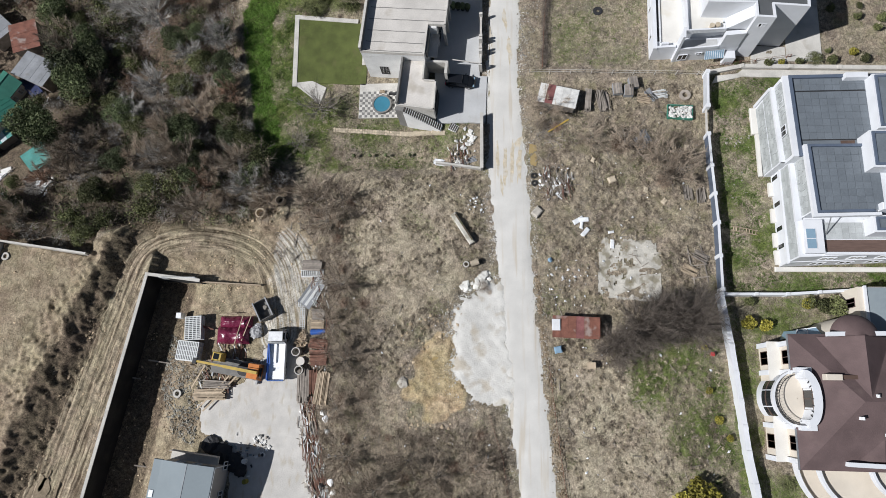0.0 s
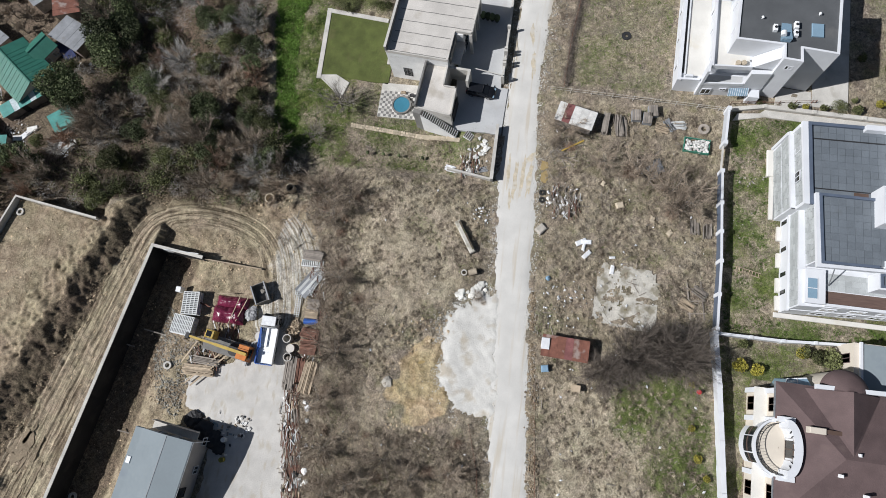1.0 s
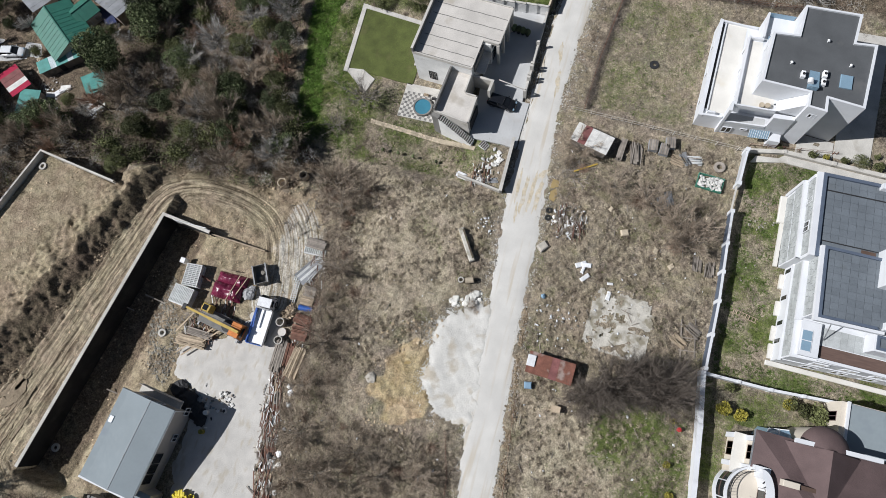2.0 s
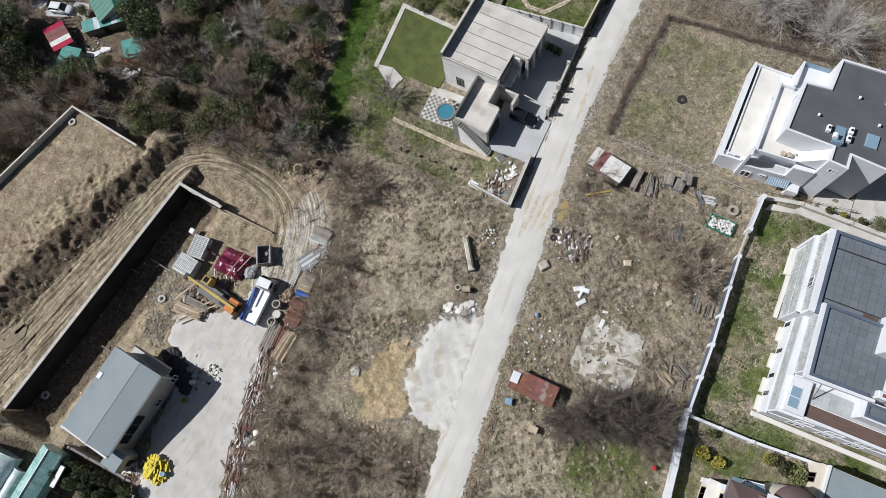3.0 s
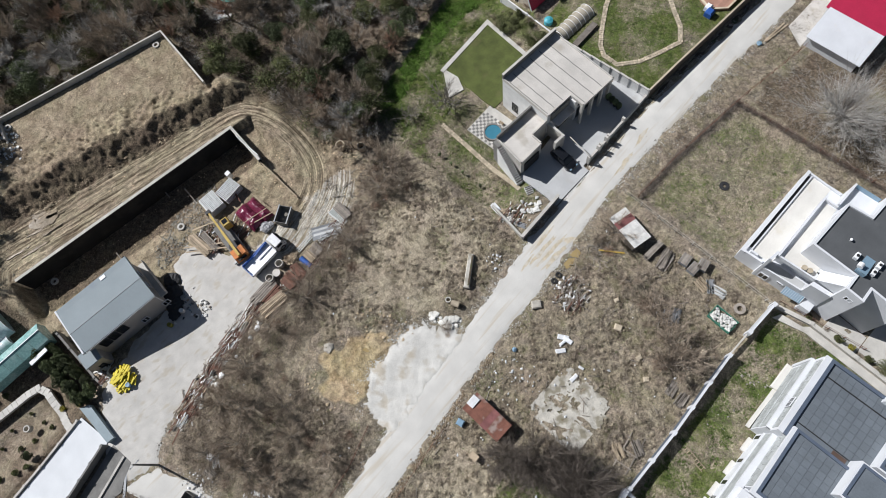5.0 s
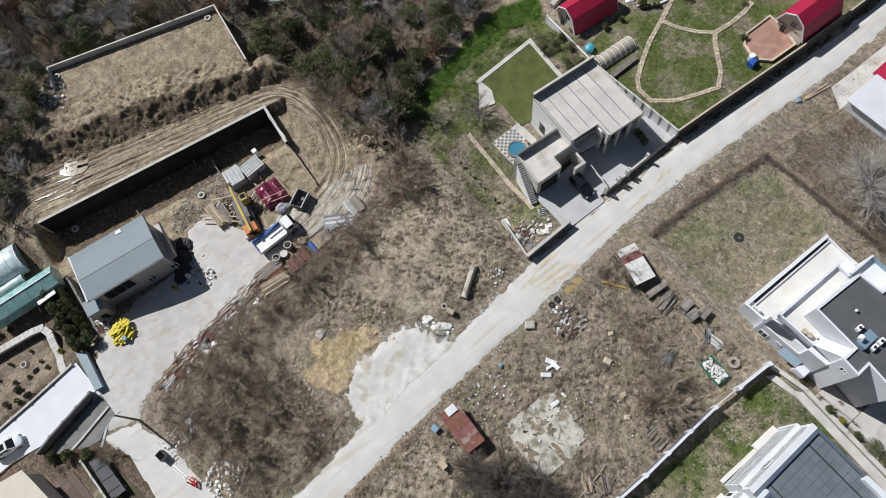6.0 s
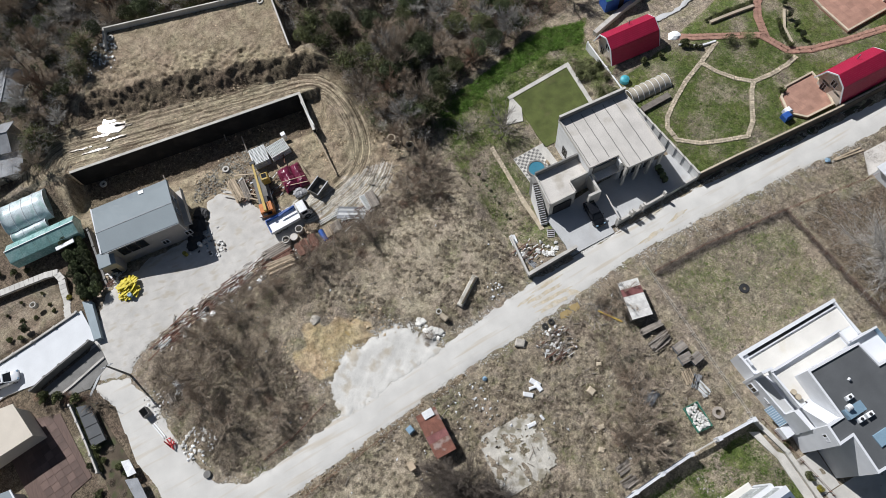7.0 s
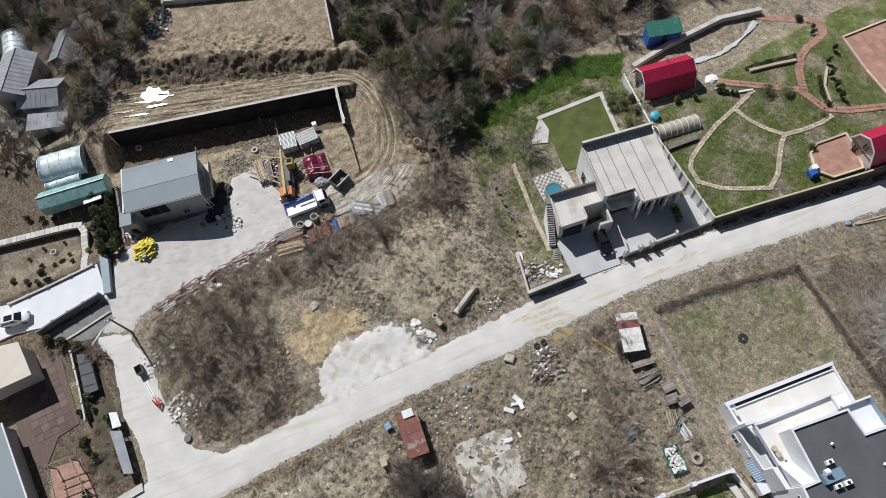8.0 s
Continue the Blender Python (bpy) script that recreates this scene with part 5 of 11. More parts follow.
low_r = [(x, y, z - 0.2) for x, y, z in R[:9]]
rf = [(0, 1, 2, 3, 9), (3, 4, 5, 6, 9), (6, 7, 10, 9), (8, 0, 9, 10), (7, 8, 10)] + [(i, 11 + i, 11 + (i + 1) % 9, (i + 1) % 9) for i in range(9)]
roof = part("roof", Solid().add([(x, y, z if k not in (2, 3, 4) else 6.3 + 0.46 * (x - 34.4)) for k, (x, y, z) in enumerate(R)] + low_r, rf), M_MAROON, vi, "maroon shingle hip roof")
part("gable", Solid().add([(37.6, 7.75, 6.45), (46.0, 7.75, 6.45), (41.8, 7.75, 9.1), (41.8, 1.2, 9.1), (41.8, 0.2, 9.2)], [(0, 2, 3), (0, 3, 4), (1, 3, 2), (1, 4, 3), (0, 1, 2)]), M_MAROON, roof, "maroon shingle cross gable")
part("gable", Solid().add([(39.6, -6.4, 6.5), (47.0, -6.4, 6.5), (43.3, -6.4, 7.35), (43.3, -3.6, 7.75)], [(1, 0, 2), (2, 0, 3), (1, 2, 3)]), M_MAROON, roof, "maroon shingle cross gable")
part("gutter", Solid().beam((34.33, 3.9, 6.26), (34.33, 8.1, 6.26), 0.16), M_STEEL, vi)
part("gutter", Solid().beam((34.33, -7.6, 6.26), (34.33, -3.0, 6.26), 0.16), M_STEEL, vi)
part("chimney", Solid().bev(37.3, 2.6, 7.3, 39.1, 3.3, 8.7, 0.05), M_CREAM, vi, "cream chimney stack")
part("chimney_cap", Solid().box(38.9, 2.75, 8.2, 41.2, 3.2, 8.5), M_BROWN, vi, "dark flue box")
for x, y in ((40.5, -1.6), (42.4, 0.9), (43.2, -3.4)):
    part("roof_vent", Solid().bev(x - 0.13, y - 0.18, zc - 0.9, x + 0.13, y + 0.18, zc + 0.15, 0.05), M_PLASTIC, vi)
# half dome over the stair tower
DX, DY, DR = 41.8, 7.7, 2.75
dome, N = [], 18
for j in range(7):
    e = j / 7 * math.pi / 2
    dome += [(DX + DR * math.cos(e) * math.cos(a * math.pi / N), DY + DR * math.cos(e) * math.sin(a * math.pi / N), 6.7 + 2.0 * math.sin(e)) for a in range(N + 1)]
dome.append((DX, DY, 8.7))
df = [(j * (N + 1) + a, j * (N + 1) + a + 1, (j + 1) * (N + 1) + a + 1, (j + 1) * (N + 1) + a) for j in range(6) for a in range(N)] + [(6 * (N + 1) + a, 6 * (N + 1) + a + 1, len(dome) - 1) for a in range(N)]
df.append(tuple([len(dome) - 1] + [j * (N + 1) for j in range(6, -1, -1)] + [j * (N + 1) + N for j in range(7)]))
part("dome", Solid().add(dome, df), M_MAROON, vi, "maroon shingled half dome", False)
part("tower", Solid().ring(DX, DY, -0.3, 6.7, 0.3, DR - 0.15, 20, 0, math.pi), M_CREAM, vi, "round cream stair tower")
part("white_band", Solid().beam((38.2, 7.95, 7.9), (47.5, 8.15, 7.9), 0.5, 0.7), M_WHITE, vi, "white cornice band")
part("white_band", Solid().beam((39.3, -6.75, 7.0), (54, -7.2, 7.0), 0.5, 1.0), M_WHITE, vi, "white cornice band")
con = part("conservatory", Solid().add([(36.0, 7.9, 0), (39.0, 7.9, 0), (39.0, 9.4, 0), (36.6, 9.0, 0), (36.2, 7.9, 4.4), (39.0, 7.9, 5.4), (38.8, 9.1, 4.2), (36.8, 8.8, 3.4)], [(0, 3, 2, 1), (4, 5, 6, 7), (0, 1, 5, 4), (1, 2, 6, 5), (2, 3, 7, 6), (3, 0, 4, 7)]), M_BLUEGLASS, vi, "glazed curved conservatory")
for a, b in (((36.2, 7.95, 4.45), (36.8, 8.85, 3.45)), ((37.5, 7.95, 4.9), (37.8, 9.0, 3.85)), ((36.8, 8.85, 3.45), (38.8, 9.15, 4.25))):
    part("glazing_bar", Solid().beam(a, b, 0.1), M_WHITE, con)
# round bay with balcony on the west front
BX, BY = 35.2, 0.45
part("bay", oval(Solid(), BX, BY, -0.3, 5.3, (0.05, 0.05), (2.7, 3.05), 32, 89, 271), M_WHITE, vi, "round white bay")
for a0, a1 in ((138, 160), (163, 197), (200, 222)):
    bw = part("bay_window", oval(Solid(), BX, BY, 1.9, 4.5, (2.69, 3.04), (2.78, 3.13), 6, a0, a1), M_GLASS, vi, "tall curved bay window")
    part("transom", oval(Solid(), BX, BY, 3.1, 3.3, (2.77, 3.12), (2.84, 3.19), 6, a0, a1), M_BROWN, bw)
bal = part("balcony", oval(Solid(), BX, BY, 5.303, 5.5, (0.05, 0.05), (2.95, 3.3), 40, -90, 270), M_CREAM, vi, "round cream balcony floor")
part("balcony_wall", oval(Solid(), BX, BY, 5.503, 6.0, (2.75, 3.1), (3.0, 3.35), 32, 92, 268), M_WHITE, bal, "white curved balcony wall")
part("arch_wall", oval(Solid(), BX, BY, 5.503, 8.2, (0.75, 2.35), (1.65, 3.3), 36, -90, 90), M_WHITE, bal, "thick white curved tower wall")
for sgn in (-1, 1):
    part("arch_foot", Solid().box(34.6, BY + sgn * 3.32 - 0.28, 5.503, 36.3, BY + sgn * 3.32 + 0.28, 7.4), M_WHITE, bal)
window(vi, pose(BX + 0.68, BY, 6.75, 0, 0, 90), 2.6, 2.3, bars=1, frame_mat=M_BROWN, name="balcony_window", label="brown-framed balcony door")
for k in range(7):
    a = radians(-60 + k * 20)
    part("lamp_bracket", Solid().beam((BX + 0.75 * math.cos(a), BY + 2.35 * math.sin(a), 8.1), (BX + 0.55 * math.cos(a), BY + 2.05 * math.sin(a), 7.9), 0.1), M_IRON, bal)
rail = Solid()
for k in range(22):
    a = radians(100 + k * 160 / 21)
    rail.tube((BX + 2.5 * math.cos(a), BY + 2.8 * math.sin(a), 5.5), (BX + 2.5 * math.cos(a), BY + 2.8 * math.sin(a), 6.5), 0.025, None, 5)
oval(rail, BX, BY, 6.48, 6.54, (2.46, 2.76), (2.54, 2.84), 28, 100, 260)
part("balcony_rail", rail, M_IRON, bal, "thin black curved railing")
for y in (5.4, -4.7):
    window(vi, pose(34.6, y, 4.85, 0, 0, 90), 1.7, 2.0, frame_mat=M_BROWN)
    window(vi, pose(33.3, y, 1.6, 0, 0, 90), 1.7, 2.2, frame_mat=M_BROWN)
# curved terraces on the south side
for r, z, cx in ((7.4, 0.5, 43.5), (5.9, 3.0, 43.5), (4.2, 5.6, 46.5)):
    ter = part("terrace", Solid().ring(cx, -6.9, z - 0.5 if z < 1 else z - 0.25, z, 0.3, r - 0.3, 30, math.pi, math.tau), M_CREAM, vi, "curved cream terrace")
    part("terrace_rim", Solid().ring(cx, -6.9, z - 0.5 if z < 1 else z - 0.3, z + 0.55, r - 0.297, r, 30, math.pi, math.tau), M_WHITE, ter, "white curved parapet")
# flat-roofed annex
an = thing("annex", "cream garden annex with blue-grey flat roof", "building", pose(0, 0, 0))
part("wall", Solid().prism([(44.0, 8.6), (56, 8.6), (56, 14.2), (44.0, 14.2)], -0.3, 4.6), M_CREAM, an)
part("roof", Solid().prism([(44.9, 8.4), (56, 8.4), (56, 14.1), (44.9, 14.1)], 4.603, 4.75), M_SHEET_ROOF, an, "blue-grey sheet roof")
part("roof_edge", Solid().prism([(44.6, 8.4), (44.897, 8.4), (44.897, 14.3), (44.6, 14.3)], 4.603, 4.95), M_WHITE, an)
window(an, pose(44.0, 12.4, 2.6, 0, 0, 90), 1.2, 2.2, frame_mat=M_MAROON)


def chalet(at, length=9.6, wide=7.0):
    c = thing("chalet", "small garden house with bright crimson gambrel sheet roof", "house", at, "red-roofed chalets")
    w, L = wide / 2, length / 2
    part("wall", Solid().box(-w + 0.5, -L + 0.7, -1.5, w - 0.5, L - 0.7, 1.75), M_CREAM, c)
    prof = [(-w, 1.5), (-w * 0.6, 4.2), (0, 5.2), (w * 0.6, 4.2), (w, 1.5)]
    part("gable_end", Solid().add([(x * 0.93, y, z - 0.15) for y in (-L + 0.7, L - 0.7) for x, z in prof], [(0, 1, 2, 3, 4), (9, 8, 7, 6, 5), (0, 5, 6, 1), (1, 6, 7, 2), (2, 7, 8, 3), (3, 8, 9, 4), (4, 9, 5, 0)]), M_CREAM, c, "cream gable wall")
    for i in range(4):
        (ax, az), (bx, bz) = prof[i], prof[i + 1]
        d = Vector((bx - ax, 0, bz - az)).normalized()
        nrm = Vector((-d.z, 0, d.x)) * 0.1
        v = [(ax, -L, az), (bx, -L, bz), (bx, L, bz), (ax, L, az)]
        slope = part("roof_slope", Solid().add(v + [(x + nrm.x, y, z + nrm.z) for x, y, z in v], [(0, 1, 2, 3)[::-1], (4, 5, 6, 7), (0, 1, 5, 4), (1, 2, 6, 5), (2, 3, 7, 6), (3, 0, 4, 7)]), M_RED, c, "crimson sheet roof slope")
        k = 7
        for j in range(1, k):
            f = j / k
            p = Vector((ax + (bx - ax) * f, 0, az + (bz - az) * f)) + nrm * 1.05
            part("seam", Solid().beam((p.x, -L + 0.02, p.z), (p.x, L - 0.02, p.z), 0.05, 0.03), M_RED, slope)
    for sgn in (-1, 1):
        for i in range(4):
            (ax, az), (bx, bz) = prof[i], prof[i + 1]
            part("barge_board", Solid().beam((ax, sgn * (L + 0.06), az), (bx, sgn * (L + 0.06), bz), 0.1, 0.22), M_WHITE, c)
    window(c, pose(0, -L + 0.7, 2.6, 0, 0, 180), 1.1, 1.3)
    window(c, pose(-1.2, -L + 0.7, 0.4, 0, 0, 180), 1.0, 2.0)
    window(c, pose(w - 0.5, 1.0, 0.4, 0, 0, -90), 1.2, 1.2)
    part("flue", Solid().tube((-w * 0.4, 0.5, 4.0), (-w * 0.4, 0.5, 5.6), 0.09, None, 8), M_STEEL, c)
    part("porch_deck", Solid().box(w - 0.48, -L + 1, -1.3, w + 1.1, L - 1, -0.9), M_WOOD_GREY, c)
    return c


chalet(pose(-29.6, 68.1, -1.3, 0, 0, -5.4), 8.9, 5.9)
chalet(pose(-4.3, 91.6, 0.2, 0, 0, -2), 8.6, 5.8)
chalet(pose(-5.6, 108.0, 0.2, 0, 0, -3), 9.0, 6.0)
chalet(pose(-15.5, 112.0, 0.2, 0, 0, 60), 9.0, 6.0)

# retaining walls of the pit and the upper plot
def wall_run(name, pts, z0, z1, t, mat, label, parent=None):
    s = Solid()
    for k, (a, b) in enumerate(zip(pts[:-1], pts[1:])):
        d = (Vector(b) - Vector(a)).normalized()
        side = Vector((-d.y, d.x)) * t / 2
        a2, b2 = Vector(a) - d * t / 2, Vector(b) + d * t / 2
        s.prism([a2 - side, b2 - side, b2 + side, a2 + side], z0, z1 - 0.005 * k)
    return tagged(mesh_ob(name, s.v, s.f, mat), label, "wall", kind="structure")

wall_run("pit_wall", [(-58.3, -23.4), (-51.5, 16.3), (-43.6, 15.4)], -4.8, -0.2, 0.42, M_CONC_PIT, "near-black concrete retaining wall of the building pit")
wall_run("pit_wall_head", [(-58.3, -23.4), (-51.5, 16.3), (-43.6, 15.4)], -0.197, -0.1, 0.46, M_CONC, "pale concrete head of the pit wall")
wall_run("plot_wall", [(-78.5, -9.6), (-82.6, -8.5), (-73.6, 20.8), (-60.0, 18.9)], -2.5, 2.1, 0.28, M_CONC, "low concrete retaining wall round the upper plot")

# ---- courtyard, gardens, fences ----
def run_points(pts, step):
    """Points every step metres along a line, with their headings."""
    out, left = [], 0.0
    for a, b in zip(pts[:-1], pts[1:]):
        a, b = Vector(a), Vector(b)
        L, d = (b - a).length, (b - a).normalized()
        t = left
        while t < L:
            out.append((a + d * t, math.atan2(d.y, d.x)))
            t += step
        left = t - L
    return out


def masonry_fence(name, pts, h, t, mat, label, pillar=4.2, cap=0.5, z=None, pillar_mat=None):
    """A wall with coping and pillars, each panel and pillar a part."""
    f = thing(name, label, "fence", kind="structure")
    for first, (a, b) in enumerate(zip(pts[:-1], pts[1:])):
        a, b = Vector(a), Vector(b)
        n = max(1, round((b - a).length / pillar))
        for i in range(n):
            p, q = a.lerp(b, i / n), a.lerp(b, (i + 1) / n)
            d = (q - p).normalized()
            s = Vector((-d.y, d.x)) * t / 2
            zz = (min(ground_z(*p), ground_z(*q)) if z is None else z)
            panel = part("panel", Solid().prism([p - s, q - s, q + s, p + s], zz - 0.5, zz + h), mat, f)
            s2 = s * 1.15
            part("coping", Solid().prism([p - s2, q - s2, q + s2, p + s2], zz + h + 0.003, zz + h + 0.09), pillar_mat or mat, panel)
        for i in range(1 if first else 0, n + 1):
            p = a.lerp(b, i / n)
            d = (b - a).normalized()
            e, s = d * cap / 2, Vector((-d.y, d.x)) * cap / 2
            zz = ground_z(*p) if z is None else z
            part("pillar", Solid().prism([p - e - s, p + e - s, p + e + s, p - e + s], zz - 0.5, zz + h + 0.22), pillar_mat or mat, f)
    return f


def post_fence(name, pts, label, h=1.3, gap=2.6, mat=None, wires=3, rail=False):
    """Posts with wires between."""
    f = thing(name, label, "fence", kind="structure")
    mat = mat or M_RUSTSTEEL
    spots = [p for p, _ in run_points(pts, gap)] + [Vector(pts[-1])]
    for p in spots:
        zz = ground_z(*p)
        part("post", Solid().tube((p.x, p.y, zz - 0.2), (p.x + 0.03, p.y, zz + h), 0.05, 0.045, 6), mat, f)
    for p, q in zip(spots[:-1], spots[1:]):
        a, b = ground_z(*p), ground_z(*q)
        for k in range(wires):
            u = h * (k + 1) / wires - 0.04
            part("rail" if rail else "wire", Solid().beam((p.x, p.y, a + u), (q.x, q.y, b + u), 0.07 if rail else 0.03), mat, f)
    return f


# east boundary: block wall, then the white garden wall of the villa
masonry_fence("boundary_wall", [(29.0, 45.4), (28.7, 40.2)], 1.75, 0.28, M_WALLBLUE, "grey block boundary wall with pale pillars", 5.0, 0.55, 0.0, M_WHITE)
masonry_fence("boundary_wall", [(28.5, 36.0), (28.6, 31.4), (28.9, 23.3), (28.8, 14.2)], 1.75, 0.28, M_COPING, "dark slate panel boundary wall with white pillars", 4.4, 0.5, 0.0, M_WHITE)
single("gate_rail", Solid().beam((28.65, 39.9, 0.9), (28.5, 36.3, 0.9), 0.16, 0.5), M_CONC, "low concrete rail closing the wall gap", "rail", kind="structure")
masonry_fence("garden_wall", [(28.6, 13.6), (29.4, 7.0), (30.0, 0.0), (30.5, -6.2), (31.6, -14.0), (32.4, -20)], 1.7, 0.55, M_WHITE, "white rendered garden wall with square pillars", 3.4, 0.62, 0.0)
masonry_fence("garden_wall", [(29.2, 13.7), (37.1, 13.75), (45.0, 14.3)], 1.3, 0.3, M_WHITE, "low white garden wall with pillars", 4.0, 0.42, 0.0)
masonry_fence("block_wall", [(29.3, 45.9), (34.2, 46.8), (54, 46.0)], 0.5, 0.5, M_CONC, "low concrete kerb wall", 6.0, 0.5, 0.0)
post_fence("wire_fence", [(4.0, 46.7), (14, 46.3), (28.6, 45.7)], "rusty post and wire fence", 1.3, 3.0, M_CONC, 2)
post_fence("wire_fence", [(5.9, 47.4), (6.3, 55.6), (8.0, 70.0), (10.4, 84)], "leaning post and wire fence along the meadow", 1.2, 2.7, M_RUSTSTEEL, 3)
post_fence("wire_fence", [(8.0, 69.2), (20, 69.4), (36, 70.0)], "leaning post and wire fence along the meadow", 1.2, 2.7, M_RUSTSTEEL, 3)
post_fence("timber_fence", [(29.6, 46.9), (41, 48.2)], "low wire fence beside the white house", 0.9, 2.2, M_RUSTSTEEL, 2)
# dry stone edge along the track
post_fence("wire_fence", [(6.3, 4.0), (7.3, -5), (8.3, -13)], "rusty low fence at the edge of the track", 0.6, 2.4, M_RUSTSTEEL, 2)

post_fence("wire_fence", [(-1.6, -2.4), (0.2, -8.1), (0.9, -12.8)], "rusty low fence between scrub and track", 0.5, 2.0, M_RUSTSTEEL, 4)

# courtyard of the concrete house
COURT = [(-9.5, 39.0), (-4.0, 39.0), (-3.3, 46.5), (-3.2, 61.4), (-8.6, 62.0), (-10.2, 50)]
single("courtyard", Solid().prism(COURT, -2.2, 0.06), M_PAVE, "smooth grey concrete courtyard", "courtyard", kind="structure")
single("gate_apron", Solid().prism([(-4.0, 38.9), (-2.4, 38.9), (-2.2, 46.3), (-3.3, 46.4)], -0.3, 0.09), M_PAVE, "concrete gate apron", "pavement", kind="structure")
cw = thing("courtyard_wall", "low concrete courtyard wall with piers beside the track", "wall", kind="structure")
for y0, y1, h in ((47.6, 49.4, 1.1), (50.3, 51.3, 0.9), (52.2, 55.6, 1.2), (55.7, 61.6, 0.9)):
    part("panel", Solid().box(-3.3, y0, -0.3, -3.0, y1, h), M_CONC, cw)
for y in (47.3, 49.6, 50.1, 51.5, 52.0, 55.65, 61.8):
    part("pier", Solid().box(-3.4, y - 0.16, -0.3, -2.9, y + 0.16, 2.0), M_CONC, cw)
part("gate_beam", Solid().beam((-7.2, 47.9, 2.4), (-3.1, 47.3, 2.2), 0.12), M_CONC, cw)
rw = thing("road_wall", "dark concrete retaining wall beside the track", "wall", kind="structure")
part("panel", Solid().prism([(-3.0, 31.6), (-2.65, 31.6), (-2.75, 39.9), (-3.1, 39.9)], -0.5, 1.35), M_CONC_DARK, rw)
part("return_wall", Solid().prism([(-9.5, 32.6), (-3.0, 31.6), (-3.0, 31.9), (-9.5, 32.9)], -2.2, 0.7), M_CONC, rw)
part("coping", Solid().prism([(-3.1, 31.5), (-2.6, 31.5), (-2.7, 39.95), (-3.15, 39.95)], 1.353, 1.45), M_CONC, rw)
gw = thing("garden_wall", "long concrete garden wall coloured dark for shade, with a thin tan coping beside the track", "wall", kind="structure")
line = [(-3.0, 61.9), (-2.6, 68), (-1.9, 76), (-1.1, 86), (-0.6, 96), (0, 118)]
for a, b in zip(line[:-1], line[1:]):
    # panel colour holds the shade of the face turned from the sun
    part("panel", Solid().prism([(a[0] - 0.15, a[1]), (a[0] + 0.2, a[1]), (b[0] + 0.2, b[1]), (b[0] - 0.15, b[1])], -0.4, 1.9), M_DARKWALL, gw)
    part("coping", Solid().prism([(a[0] - 0.17, a[1]), (a[0] + 0.1, a[1]), (b[0] + 0.1, b[1]), (b[0] - 0.17, b[1])], 1.903, 1.97), M_FLAG, gw)
sheet("wall_ditch", [(-2.75, 61.6), (-1.9, 61.8), (-1.0, 68), (-0.4, 76), (0.4, 86), (1.0, 96), (1.4, 118), (0.2, 118), (-0.4, 96), (-0.9, 86), (-1.7, 76), (-2.4, 68)], M_SOIL, "strip of dark earth at the foot of the wall", "soil", 0.03, 0.2, 0.6)
sf = thing("panel_fence", "stepped grey concrete panel fence between house and garden", "fence", kind="structure")
for i in range(10):
    x0, x1 = -20.2 + i * 1.72, -20.2 + (i + 1) * 1.72
    y = 60.3 + i * 0.14
    h = 2.9 - 0.09 * i
    part("panel", Solid().box(x0 + 0.004, y, -2.6, x1 - 0.004, y + 0.2, h), M_PALEWALL, sf)
    part("coping", Solid().box(x0, y - 0.05, h + 0.003, x1, y + 0.25, h + 0.07), M_CONC, sf)

# lawn, pool and terraces west of the house
def ledge(name, pts, w, z, mat, label, category="kerb", h=0.25):
    s = Solid()
    for k, (a, b) in enumerate(zip(pts[:-1], pts[1:])):
        a, b = Vector(a), Vector(b)
        d = (b - a).normalized()
        n = Vector((-d.y, d.x)) * w / 2
        s.prism([a - d * w / 2 - n, b + d * w / 2 - n, b + d * w / 2 + n, a - d * w / 2 + n], z - h, z - 0.006 * k)
    return single(name, s, mat, label, category, kind="structure")


LZ = -1.95
sheet("lawn", [(-32.3, 58.2), (-31.9, 47.2), (-20.9, 46.4), (-20.9, 56.8)], M_LAWN, "neatly mown green lawn", "lawn", 0.0, 0.03, 1.0, 0.8, LZ)
ledge("lawn_kerb", [(-32.2, 46.8), (-32.6, 58.5), (-23.0, 57.4)], 0.7, LZ + 0.1, M_CONC, "pale concrete kerb round the lawn")
single("garden_slab", Solid().prism([(-32.5, 47.0), (-28.0, 43.4), (-27.1, 46.1), (-29.4, 47.3)], LZ - 0.5, LZ + 0.03), M_CONC, "pale concrete garden slab", "slab", kind="structure")
ledge("planter_kerb", [(-21.4, 55.6), (-21.4, 50.0), (-20.7, 50.0)], 0.5, LZ + 0.12, M_CONC, "pale stepped kerb by the house")
pool_terrace = thing("pool_terrace", "checked grey and white tiled terrace", "terrace", kind="structure")
part("base", Solid().box(-21.8, 40.9, -3.0, -15.4, 46.6, LZ), M_CONC, pool_terrace)
for i in range(15):
    for j in range(10):
        if (i + j) % 2:
            x, y = -21.7 + i * 0.42, 41.0 + j * 0.43
            part("tile", Solid().box(x, y, LZ + 0.003, x + 0.4, y + 0.41, LZ + 0.02), M_PALEFLAG, pool_terrace)
        else:
            x, y = -21.7 + i * 0.42, 41.0 + j * 0.43
            part("tile", Solid().box(x, y, LZ + 0.003, x + 0.4, y + 0.41, LZ + 0.016), M_CONC_DARK, pool_terrace)
pool = thing("pool", "small round pool with blue water and a grey rim", "pool", pose(-18.2, 43.0, LZ))
part("rim", Solid().ring(0, 0, 0.02, 0.45, 1.28, 1.5, 32), M_CONC_DARK, pool, "grey stone rim")
part("water", Solid().tube((0, 0, 0.02), (0, 0, 0.36), 1.277, None, 32), M_POOL, pool, "clear blue water")
single("pool_step", Solid().bev(-17.2, 44.6, LZ + 0.02, -15.9, 44.95, LZ + 0.35, 0.04), M_IRON, "dark step beside the pool", "step")
